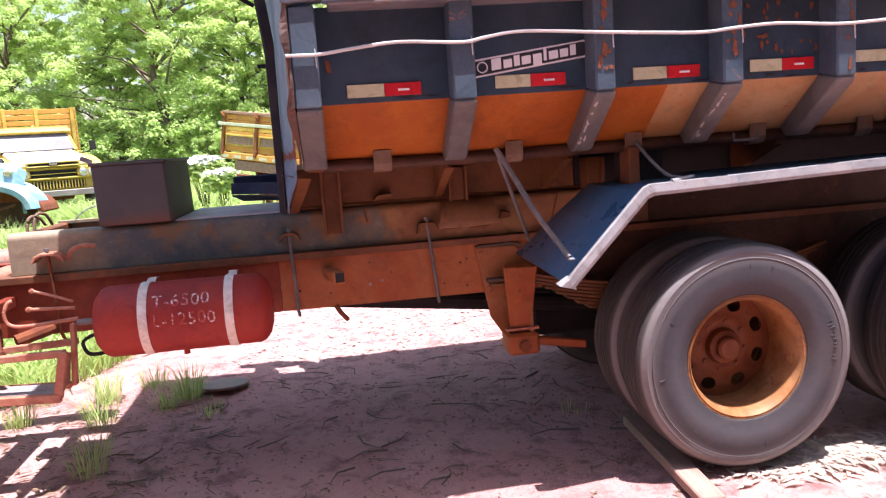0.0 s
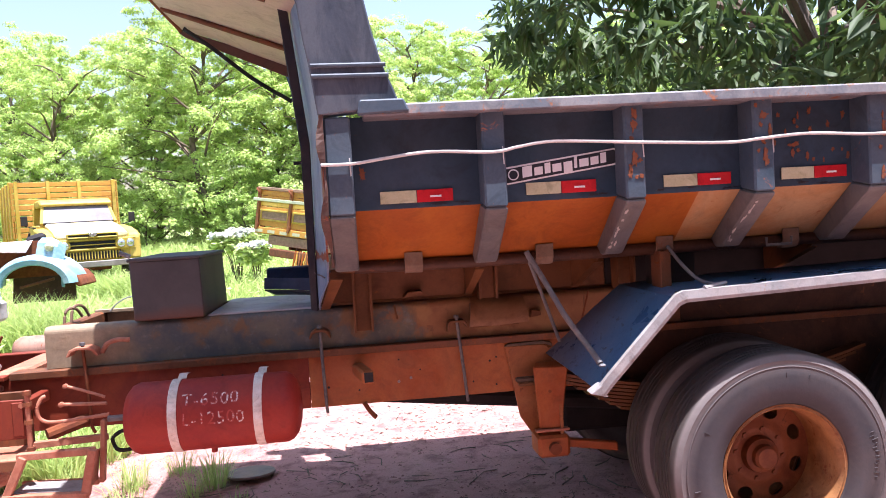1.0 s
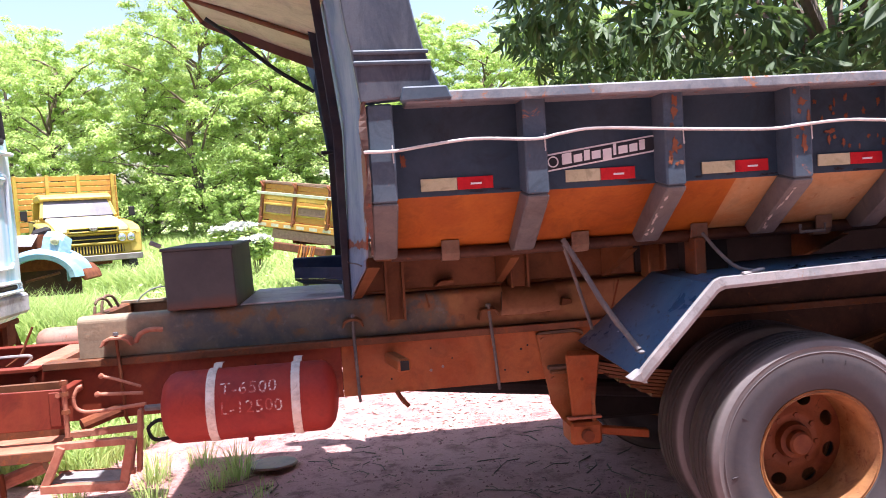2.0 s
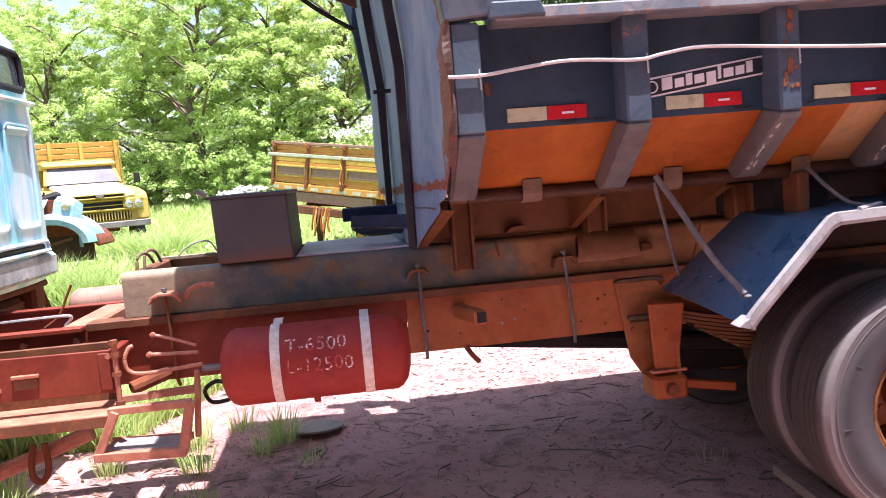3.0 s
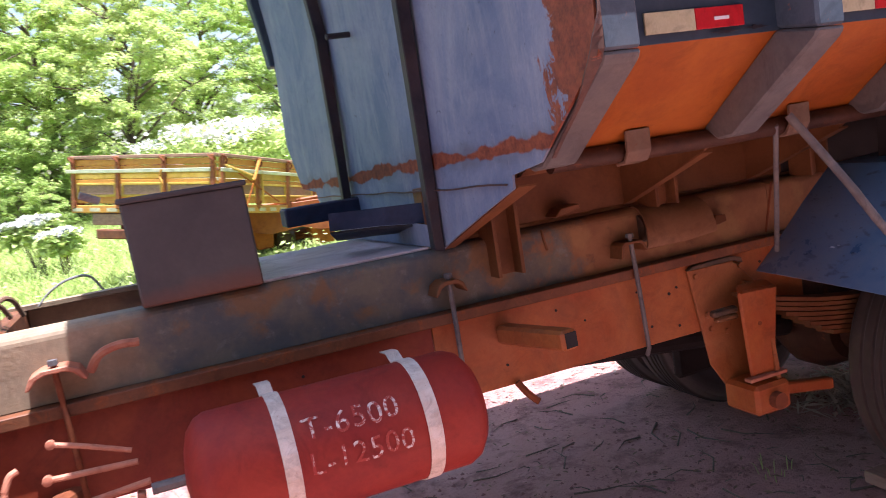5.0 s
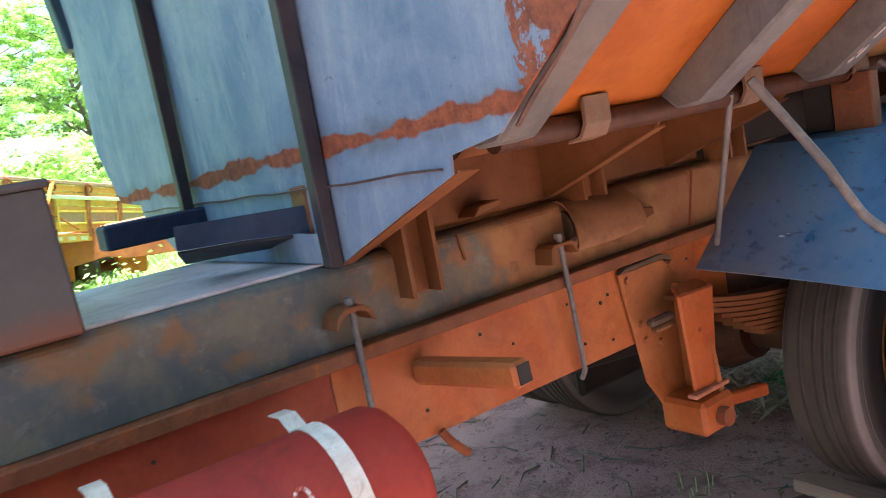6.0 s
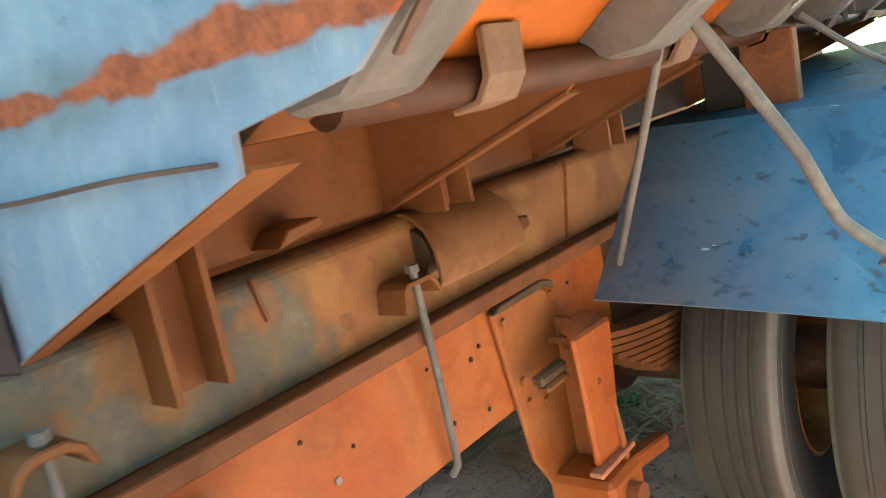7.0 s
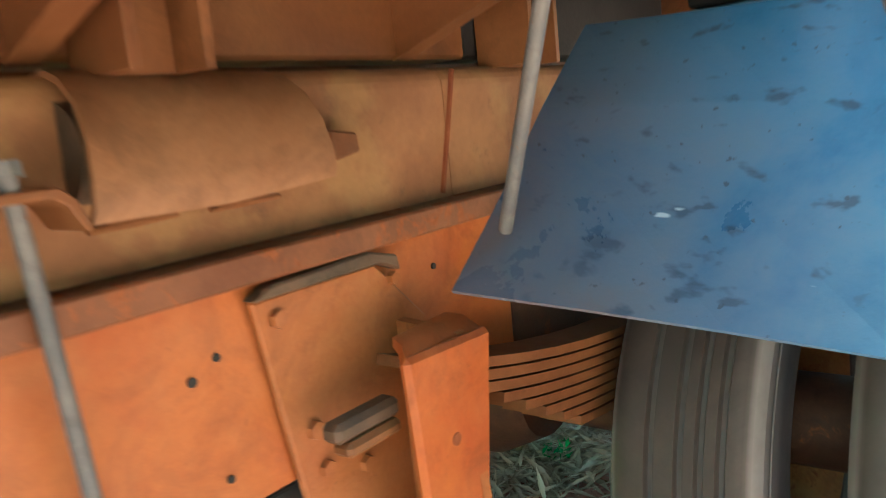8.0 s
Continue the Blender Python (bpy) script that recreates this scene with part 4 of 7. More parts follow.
for a, b in RIBS:
    rib = part("rib", prism(RIB_TOP, 'x', a, b, 0.008), RIB_PAINT, box)
    part("rib_foot", prism(RIB_LOW, 'x', a, b, 0.007), RIB_FOOT, rib, "dusty brown sloping rib foot")
    part("rib", prism([(mirror_y(y), z) for y, z in RIB_OUT], 'x', a, b, 0.0), RIB_PAINT, box)
part("top_rail", prism([(-0.168, 2.112), (-0.162, 2.157), (-0.02, 2.172), (0.03, 2.165), (0.03, 2.112)], 'x', -0.20, 4.0, 0.006), TOP_RAIL, box, "dented grey top rail showing rust")
part("top_rail", block(-0.20, 4.0, mirror_y(0.03), mirror_y(-0.168), 2.112, 2.165, 0.006), FENDER_EDGE, box)
part("tail_gate", block(4.0, 4.03, -0.1, mirror_y(-0.1), 1.5, 2.13, 0.004), BOX_BLUE, box)
part("floor_pipe", tube([(-0.27, 0.30, 1.509), (0.2, 0.302, 1.503), (1.3, 0.30, 1.508), (4.0, 0.30, 1.505)], 0.028, 16), PIPE_RUST, box, "rusty round pipe along the box bottom", True)
for x in (-0.01, 0.58, 1.14, 1.75, 2.3, 2.85):
    part("hinge_tab", prism([(0.25, 1.565), (0.252, 1.505), (0.272, 1.475), (0.315, 1.468), (0.315, 1.477), (0.28, 1.483), (0.264, 1.507), (0.262, 1.56)], 'x', x - 0.04, x + 0.04, 0.002), TAB, box)
part("hook_frame", tube([(1.60, 0.2, 1.53), (1.60, 0.2, 1.495), (1.72, 0.2, 1.495), (1.72, 0.2, 1.53)], 0.007, 6), ROD, box)
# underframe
# rear runner blackened to carry the shade under the box
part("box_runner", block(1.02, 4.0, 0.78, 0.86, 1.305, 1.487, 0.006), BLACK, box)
part("box_runner", block(-0.47, 1.018, 0.775, 0.86, 1.305, 1.487, 0.006), UNDER, box, "brown longitudinal runner under the box")
part("box_runner", block(-0.47, 4.0, mirror_y(0.86), mirror_y(0.775), 1.305, 1.475, 0.006), UNDER, box)
for x in (0.285, 0.845, 1.9, 2.9):
    part("cross_bearer", prism([(0.30, 1.495), (0.775, 1.495), (0.775, 1.312), (0.70, 1.33), (0.36, 1.455)], 'x', x - 0.005, x + 0.005, 0.0), UNDER, box)
    part("bearer_flange", plate([[Vector((x - 0.012, 0.34, 1.466)), Vector((x + 0.03, 0.34, 1.466))], [Vector((x - 0.01, 0.6, 1.372)), Vector((x + 0.028, 0.6, 1.372))], [Vector((x - 0.01, 0.78, 1.308)), Vector((x + 0.026, 0.78, 1.308))]], 0.006), UNDER, box)
for x in (-0.246, 0.384, 1.1):
    post = [(x - 0.048, 0.775), (x - 0.048, 0.668), (x - 0.036, 0.668), (x - 0.036, 0.722), (x + 0.036, 0.722), (x + 0.036, 0.668), (x + 0.048, 0.668), (x + 0.048, 0.775)]
    part("guide_post", prism(post, 'z', 1.165 if x < 0 else 1.286, 1.475 if x < 0 else 1.45, 0.001), UNDER, box)
part("guide_post", block(1.10, 1.15, 0.215, 0.335, 1.32, 1.50, 0.004), FLANGE, box)
# added black block that fills in the darkness beside the post
part("dark_filler", block(1.11, 1.32, 0.345, 0.43, 1.335, 1.5, 0.004), BLACK, box)
part("stub_lug", prism([(-0.045, 1.315), (0.055, 1.332), (0.05, 1.348), (-0.02, 1.342)], 'y', 0.70, 0.776, 0.003), UNDER, box)

# front wall of the box: skewed and bent in plan
PLAN = [(-0.135, -0.365), (0.1, -0.375), (0.28, -0.39), (0.5, -0.43), (0.68, -0.452), (1.0, -0.475), (1.48, -0.5), (1.8, -0.52), (2.33, -0.55)]


def plan_x(y):
    return float(np.interp(y, [p[0] for p in PLAN], [p[1] for p in PLAN]))


def foot_z(y):
    return float(np.interp(y, [-0.135, 0.14, 0.285, 0.289, 0.70, 1.68, 1.98, 1.99, 2.18, 2.33], [1.735, 1.522, 1.497, 1.46, 1.285, 1.285, 1.46, 1.50, 1.52, 1.735]))


def front_wall():
    ys = [-0.135, -0.05, 0.05, 0.14, 0.22, 0.285, 0.289, 0.45, 0.6, 0.70, 0.9, 1.1, 1.3, 1.5, 1.68, 1.98, 1.99, 2.18, 2.33]
    rows = []
    for k in range(15):
        row = []
        for y in ys:
            lo = foot_z(y)
            z = lo + (2.80 - lo) * k / 14
            dent = 0.006 * math.sin(3.1 * y + 2.3 * z) + 0.004 * math.sin(8 * y - 5 * z)
            row.append(Vector((plan_x(y) + dent - 0.10 * max(0, z - 2.2), y, z)))
        rows.append(row)
    return plate(rows, 0.008)


front = part("front_wall", front_wall(), PANEL_BLUE, box, "pale blue-grey front wall with rust streaks", True)
for y in (0.68, 1.48):
    x = plan_x(y)
    lo = 1.285 if y < 1 else 1.45
    part("front_bar", prism([(x - 0.012, lo), (x - 0.045, lo + 0.01), (x - 0.045, 2.1), (x - 0.115, 2.8), (x - 0.07, 2.8), (x - 0.0, 2.1)], 'y', y - 0.02, y + 0.02, 0.003), DARK_STEEL, front, "dark steel upright bar")
part("hook_stub", tube([(-0.48, 1.22, 2.055), (-0.575, 1.2, 2.05)], 0.011, 8), DARK_STEEL, front)
part("lower_seam", tube([(plan_x(y) - 0.0095 + 0.006 * math.sin(3.1 * y + 3.39) + 0.004 * math.sin(8 * y - 7.375), y, 1.475 + 0.002 * math.sin(19 * y)) for y in np.linspace(0.30, 1.95, 40)], 0.003, 5), TORN, front)
# torn side edge of the wall, rusted
part("wall_edge", plate([[Vector((-0.372 + 0.012 * math.sin(z * 21), -0.138 + (0.27 * (1.735 - z) / 0.215 if z < 1.735 else 0) + 0.01 * math.sin(z * 37), z)), Vector((-0.352, -0.135 + (0.27 * (1.735 - z) / 0.215 if z < 1.735 else 0), z))] for z in np.linspace(1.53, 2.13, 26)], 0.004), TORN, front)
part("edge_gap", block(-0.362, -0.353, -0.128, 0.0, 1.74, 2.11, 0.001), BLACK, front)
part("nose_flange", plate([[Vector((-0.38, 0.285, 1.463)), Vector((-0.325, 0.285, 1.46))], [Vector((-0.452, 0.70, 1.286)), Vector((-0.41, 0.71, 1.286))]], 0.005), UNDER, front)

part("front_sill", prism([(-0.30, 0.0), (-0.30, 2.2), (-0.525, 2.2), (-0.48, 1.41), (-0.43, 0.7), (-0.37, 0.28), (-0.355, 0.0)], 'z', 1.76, 1.775, 0.0), UNDER, front)
part("front_sill", prism([(-0.30, 0.35), (-0.30, 1.90), (-0.50, 1.90), (-0.48, 1.41), (-0.43, 0.7), (-0.38, 0.36)], 'z', 1.487, 1.503, 0.0), UNDER, front)
# dark plates at the foot of the wall
part("nose_plate", plate([[Vector((-0.74, 0.93, 1.447)), Vector((-0.6, 0.865, 1.443)), Vector((-0.455, 0.79, 1.438))], [Vector((-0.745, 0.93, 1.39)), Vector((-0.6, 0.865, 1.385)), Vector((-0.455, 0.79, 1.372))]], 0.007), NAVY, box, "dark navy steel angle")
part("nose_plate", plate([[Vector((-0.745, 0.93, 1.388)), Vector((-0.6, 0.865, 1.383)), Vector((-0.455, 0.79, 1.37))], [Vector((-0.70, 1.04, 1.352)), Vector((-0.58, 0.99, 1.35)), Vector((-0.46, 0.93, 1.345))]], 0.007), DARK_STEEL, box)
part("nose_channel", block(-0.79, -0.49, 1.42, 1.53, 1.395, 1.466, 0.006), NAVY, box)
part("foot_strip", plate([[Vector((-0.49, 0.70, 1.372)), Vector((-0.545, 1.45, 1.40))], [Vector((-0.485, 0.70, 1.302)), Vector((-0.535, 1.45, 1.31))]], 0.005), PANEL_BLUE, box)

# corner post and collar at the front
def gusset():
    out = [(-0.37, 2.125), (-0.05, 2.15), (-0.075, 2.22), (-0.112, 2.31), (-0.145, 2.44), (-0.172, 2.58), (-0.2, 2.9), (-0.52, 2.9), (-0.425, 2.55), (-0.41, 2.42), (-0.395, 2.33)]
    return prism(out, 'y', -0.142, -0.05, 0.006)


corner = part("corner_gusset", gusset(), painted("gusset_paint", (0.036, 0.05, 0.075), (0.095, 0.11, 0.13), amount=0.25, scale=4.5, dust=0.03, rough=0.35, streak=0.3), box, "slate corner post with peeling pale paint")
for z, x1 in ((2.315, -0.10), (2.275, -0.09)):
    part("weld_bead", tube([(-0.385, -0.144, z), (x1, -0.144, z - 0.004)], 0.009, 8), RIB_PAINT, corner)
part("corner_fold", prism([(-0.22, 2.118), (-0.02, 2.125), (-0.04, 2.175), (-0.21, 2.175)], 'y', -0.178, -0.13, 0.006), RIB_PAINT, corner)
part("corner_gusset", turned(gusset(), Matrix.Translation((-0.2, mirror_y(-0.19), 0))), BOX_BLUE, box)

# canopy that reaches forward over the missing cab
def canopy():
    rows = []
    for x, z in ((-0.44, 2.72), (-0.66, 2.79), (-0.9, 2.88), (-1.1, 2.96), (-1.32, 3.035)):
        rows.append([Vector((x, y, z + 0.008 * math.sin(4 * y + 6 * x))) for y in np.linspace(-0.1, 2.17, 14)])
    return plate(rows, 0.006)


visor = part("canopy", canopy(), painted("canopy_under", (0.4, 0.32, 0.27), (0.46, 0.36, 0.3), amount=0.12, scale=3, rust=(0.2, 0.07, 0.03), dust=0.2), box, "dusty cream and rust cab-guard canopy", True)
for y in (-0.1, 2.17):
    part("canopy_edge", prism([(-0.44, 2.72), (-1.32, 3.035), (-1.34, 3.02), (-1.30, 2.985), (-0.5, 2.635), (-0.44, 2.64)], 'y', y - 0.005, y + 0.005, 0.0), plain("dark_rust", (0.1, 0.045, 0.035), (0.16, 0.07, 0.05), 6, 0.8), visor)
for y in (0.5, 1.55):
    part("canopy_rib", tube([(-0.6, y, 2.75), (-1.30, y, 3.01)], 0.016, 8), FLANGE, visor)
part("canopy_front", tube([(-1.325, -0.1, 3.03), (-1.325, 2.17, 3.03)], 0.014, 8), RUST, visor)
part("hose", tube(curve_points([(-1.27, 2.0, 3.0), (-1.1, 2.0, 2.87), (-0.85, 2.0, 2.66), (-0.62, 2.0, 2.51)], 5), 0.014, 8), BLACK, visor, "black rubber hose")

# white pipe strapped along the ribs
PIPE = [(-0.37, 1.938), (-0.25, 1.937), (-0.12, 1.952), (0.06, 1.968), (0.30, 1.955), (0.40, 1.97), (0.55, 1.985), (0.86, 1.966), (1.05, 1.955), (1.28, 1.945), (1.42, 1.955), (1.62, 1.965), (1.9, 1.95), (2.2, 1.96), (2.6, 1.95), (3.2, 1.96), (4.0, 1.95)]
part("white_pipe", tube(curve_points([(x, -0.142, z) for x, z in PIPE], 5), 0.0068, 8), ROPE, box, "thin white pipe tied along the ribs")
for x, z in ((-0.26, 1.95), (0.34, 1.966), (0.91, 1.964), (1.46, 1.955), (1.96, 1.95)):
    part("tie_wire", tube([(x, -0.135, z + 0.01), (x + 0.002, -0.137, z - 0.06)], 0.0025, 5), ROPE, box)

# reflective plates, one pair a bay
def reflector(x, z, w=0.148):
    def flat(a, b):
        return prism([(a, z), (b, z), (b, z + 0.05), (a, z + 0.05)], 'y', -0.0145, -0.0085, 0.001)
    part("reflector", flat(x - w, x - 0.001), REFL_WHITE, box, "cream reflective plate")
    red = part("reflector", flat(x + 0.001, x + w), REFL_RED, box, "red reflective plate")
    part("mark", block(x + 0.055, x + 0.10, -0.0165, -0.0145, z + 0.018, z + 0.026, 0.0), DECAL_WHITE, red)


for x, z in ((0.0, 1.777), (0.60, 1.781), (1.188, 1.781), (1.71, 1.785), (2.2, 1.80), (2.75, 1.80)):
    reflector(x, z)

# tilted company decal, drawn as plain strokes
decal = part("decal", prism([(0.368, 1.826), (0.835, 1.886), (0.85, 1.90), (0.85, 1.945), (0.835, 1.956), (0.368, 1.898)], 'y', -0.0105, -0.0075, 0.0), DECAL_WHITE, box, "dark decal with white border and strokes")
part("decal_field", prism([(0.372, 1.833), (0.83, 1.892), (0.843, 1.902), (0.843, 1.94), (0.83, 1.949), (0.372, 1.891)], 'y', -0.0125, -0.0107, 0.0), DECAL_DARK, decal)
def decal_bar(a, b, lo, hi):
    s = 0.1285
    base = 1.862 - s * 0.37
    return prism([(a, base + s * a + lo), (b, base + s * b + lo), (b, base + s * b + hi), (a, base + s * a + hi)], 'y', -0.0145, -0.0127, 0.0)


for a, b, lo, hi in ((0.445, 0.478, -0.016, 0.022), (0.486, 0.515, -0.016, 0.012), (0.522, 0.542, -0.016, 0.02), (0.549, 0.58, -0.016, 0.012), (0.588, 0.618, -0.026, 0.012), (0.625, 0.635, -0.016, 0.024), (0.643, 0.675, -0.016, 0.012), (0.682, 0.71, -0.016, 0.012), (0.717, 0.737, -0.016, 0.02)):
    part("decal_stroke", decal_bar(0.44 + 1.22 * (a - 0.445), 0.44 + 1.22 * (b - 0.445), lo * 1.15, hi * 1.2), DECAL_WHITE, decal)
ring = lathe([(0.018, -0.001), (0.023, -0.001), (0.023, 0.001), (0.018, 0.001)], 20, True)
part("decal_ring", turned(ring, Matrix.Translation((0.402, -0.0135, 1.867))), DECAL_WHITE, decal)

# rust patches breaking through the paint, irregular flakes
def flake(cx, cy, cz, w, h, seed):
    n = 60
    pts = []
    for k in range(n):
        a = k * math.tau / n
        r = 0.62 + 0.5 * noise.noise(Vector((2.2 * math.cos(a), 2.2 * math.sin(a), seed * 3.7))) + 0.3 * noise.noise(Vector((7 * math.cos(a), 7 * math.sin(a), seed * 1.9)))
        pts.append((cx + w * r * math.cos(a), cz + h * r * math.sin(a)))
    return prism(pts, 'y', cy - 0.0015, cy + 0.001, 0.0)


for i, (x, y, z, w, h) in enumerate(((0.878, -0.1315, 2.035, 0.022, 0.03), (0.875, -0.1315, 1.90, 0.02, 0.05), (0.88, -0.1315, 2.08, 0.014, 0.03), (1.425, -0.1315, 2.05, 0.026, 0.02), (1.43, -0.1315, 1.88, 0.014, 0.05), (-0.215, -0.0085, 1.9, 0.02, 0.035), (1.62, -0.0085, 1.93, 0.03, 0.012), (1.7, -0.0085, 1.99, 0.012, 0.02), (1.56, -0.0085, 2.06, 0.012, 0.014))):
    part("rust_flake", flake(x, y, z, w, h, i), FLAKE, box)
# pale paint chips along the edges of the sloping rib feet
rng_c = np.random.default_rng(12)
slope = math.atan2(1.715 - 1.503, 0.19 + 0.118)
for k in range(20):
    a, b = RIBS[2 + k % 2]
    f = rng_c.uniform(0.06, 0.94)
    one = flake(0.0, 0.0, 0.0, rng_c.uniform(0.003, 0.009), rng_c.uniform(0.008, 0.03), 300 + k)
    spot = Matrix.Translation((a + 0.005 + abs(rng_c.normal(0, 0.009)), -0.1195 + 0.308 * f, 1.7135 - 0.212 * f)) @ Matrix.Rotation(math.pi / 2 - slope, 4, 'X')
    part("paint_chip", turned(one, spot), PALE_CHIP, box)
# more rust on the rear ribs and bays, and grime along the seam
rng_f = np.random.default_rng(3)
for k in range(26):
    a, b = RIBS[2 + k % 4]
    fx, fz = rng_f.uniform(a + 0.015, b - 0.015), rng_f.uniform(1.76, 2.1)
    part("rust_flake", flake(fx, -0.1312, fz, rng_f.uniform(0.006, 0.016), rng_f.uniform(0.008, 0.035), 20 + k), FLAKE, box)
for k in range(22):
    fx, fz = rng_f.uniform(1.49, 1.87), rng_f.uniform(1.84, 2.09)
    part("rust_flake", flake(fx, -0.008, fz, rng_f.uniform(0.004, 0.016), rng_f.uniform(0.006, 0.026), 60 + k), FLAKE, box)
for i in range(0, 12, 2):
    for k in range(2):
        fx = bays[i] + (bays[i + 1] - bays[i]) * rng_f.uniform(0.05, 0.98)
        part("seam_grime", flake(fx, -0.0075, 1.762 + rng_f.uniform(0.0, 0.012), rng_f.uniform(0.02, 0.07), rng_f.uniform(0.004, 0.009), 100 + i * 4 + k), DARK_STEEL, box)

# ---- tool box and tank on the chassis ----
tool = part("toolbox", prism([(-1.342, 1.294), (-1.012, 1.294), (-1.02, 1.583), (-1.35, 1.583)], 'y', 0.703, 1.36, 0.006), TOOLBOX, truck, "grey sheet-metal toolbox, red-brown towards the base")
part("lid", prism([(-1.357, 1.58), (-1.012, 1.58), (-1.012, 1.596), (-1.357, 1.596)], 'y', 0.694, 1.37, 0.004), TOOLBOX, tool, "thin steel lid")
part("latch", tube([(-1.40, 0.92, 1.60), (-1.45, 0.91, 1.625)], 0.012, 8), FENDER_EDGE, tool)

def air_tank(x0, x1, y, z, r, mat, label):
    d = 0.07
    prof = [(0.0, x0), (r * 0.45, x0 + 0.008), (r * 0.75, x0 + 0.022), (r * 0.93, x0 + 0.045), (r, x0 + d), (r, x1 - d), (r * 0.93, x1 - 0.045), (r * 0.75, x1 - 0.022), (r * 0.45, x1 - 0.008), (0.0, x1)]
    bm = lathe(prof, 48)
    turned(bm, Matrix.Translation((0, y, z)) @ Matrix.Rotation(radians(-90), 4, 'Z'))
    return part("air_tank", bm, mat, truck, label, True)


TY, TZ, TR = 0.40, 0.895, 0.158
tank = air_tank(-1.325, -0.545, TY, TZ, TR, TANK_RED, "dark red cylindrical air tank with white strapping")
def strap(x):
    rows = []
    ring = [(0.575, 1.052), (0.52, 1.058)]
    for k in range(22):
        a = radians(62 + k * 11)
        ring.append((TY + (TR + 0.004) * math.cos(a), TZ + (TR + 0.004) * math.sin(a)))
    ring += [(0.55, 0.80), (0.70, 0.83)]
    for y, z in ring:
        rows.append([Vector((x - 0.019, y, z)), Vector((x + 0.019, y, z))])
    return plate(rows, 0.003)


for x in (-1.09, -0.728):
    part("strap", strap(x), STRAP, tank, "white-painted steel strap")
part("drain_plug", lathe([(0.0, -0.02), (0.014, -0.02), (0.014, 0.02), (0.0, 0.02)], 8), TANK_RED, tank).matrix_basis = Matrix.Translation((-0.95, 0.40, 0.735)) @ Matrix.Rotation(radians(90), 4, 'X')
part("tank_nipple", tube([(-1.40, TY, TZ + 0.01), (-1.32, TY, TZ + 0.01)], 0.014, 8), ROD, tank)
air_tank(-2.38, -1.6, 1.80, 1.045, 0.085, painted("dusty_tank", (0.28, 0.15, 0.11), (0.36, 0.22, 0.17), amount=0.3, scale=5, dust=0.4), "dusty pink-grey air tank")


def lettering(text, x, z, size, parent, seed):
    """White hand-painted figures wrapped round the tank."""
    cu = bpy.data.curves.new("letters", 'FONT')
    cu.body, cu.size, cu.extrude, cu.space_character = text, size, 0.0, 1.08
    ob = bpy.data.objects.new("letters", cu)
    scene.collection.objects.link(ob)
    bpy.context.view_layer.update()
    me = bpy.data.meshes.new_from_object(ob.evaluated_get(bpy.context.evaluated_depsgraph_get()))
    bpy.data.objects.remove(ob)
    bm = bmesh.new()
    bm.from_mesh(me)
    bpy.data.meshes.remove(me)
    bmesh.ops.triangulate(bm, faces=bm.faces)
    bmesh.ops.subdivide_edges(bm, edges=bm.edges, cuts=1)
    for v in bm.verts:
        a = (z + v.co.y - TZ) / TR
        wob = 0.002 * math.sin(60 * v.co.x + seed)
        v.co = Vector((x + v.co.x, TY - (TR + 0.0025) * math.cos(a), TZ + (TR + 0.0025) * math.sin(a) + wob))
    return part("lettering", bm, CHALK, parent, "white hand-painted load figures")


lettering("T-6500", -1.05, 0.965, 0.078, tank, 0)
lettering("L-12500", -1.05, 0.883, 0.075, tank, 2)

# pipes and hoses left of the tank
part("air_pipe", tube(curve_points([(-1.40, 0.42, 0.92), (-1.62, 0.42, 0.905), (-1.69, 0.42, 0.92), (-1.705, 0.42, 0.965), (-1.69, 0.43, 1.01), (-1.672, 0.44, 1.02)], 5), 0.0085, 9), STEP_RED, truck)
part("air_pipe", tube([(-1.62, 0.47, 0.97), (-1.42, 0.46, 0.962)], 0.008, 9), STEP_RED, truck)
part("air_pipe", tube(curve_points([(-1.60, 0.48, 1.05), (-1.53, 0.47, 1.03), (-1.43, 0.47, 0.99)], 5), 0.0065, 8), STEP_RED, truck)
part("pipe_joint", lathe([(0.0, -0.014), (0.012, -0.009), (0.012, 0.009), (0.0, 0.014)], 10), STEP_RED, truck, "", True).matrix_basis = Matrix.Translation((-1.62, 0.47, 0.97))
part("pipe_joint", lathe([(0.0, -0.012), (0.011, -0.008), (0.011, 0.008), (0.0, 0.012)], 10), STEP_RED, truck, "", True).matrix_basis = Matrix.Translation((-1.60, 0.48, 1.05))
part("hose_coil", tube([(-1.37 + 0.062 * math.cos(k * math.tau / 24) + 0.01, 0.50 + 0.01 * math.sin(k * 1.1), 0.775 + 0.045 * math.sin(k * math.tau / 24)) for k in range(24)], 0.009, 8, closed=True), BLACK, truck, "black hose loop")
for k, (dx, dz) in enumerate(((0.0, 0.0), (0.035, 0.012))):
    part("cable", tube(curve_points([(-1.80 + dx, 1.0, 1.10), (-1.77 + dx, 0.98, 1.25), (-1.76 + dx, 1.0, 1.34 + dz), (-1.73 + dx, 1.05, 1.345 + dz), (-1.71 + dx, 1.08, 1.30)], 5), 0.008, 7), TAB, truck)
part("cable", tube(curve_points([(-1.67, 1.4, 1.285), (-1.63, 1.4, 1.325), (-1.57, 1.4, 1.356), (-1.5, 1.4, 1.358), (-1.46, 1.4, 1.3)], 5), 0.0045, 6), FENDER_EDGE, truck)
part("cable", tube(curve_points([(-2.2, 0.95, 1.05), (-2.13, 0.95, 1.10), (-2.09, 0.95, 1.18), (-2.06, 0.95, 1.24)], 5), 0.006, 6), RUST, truck)
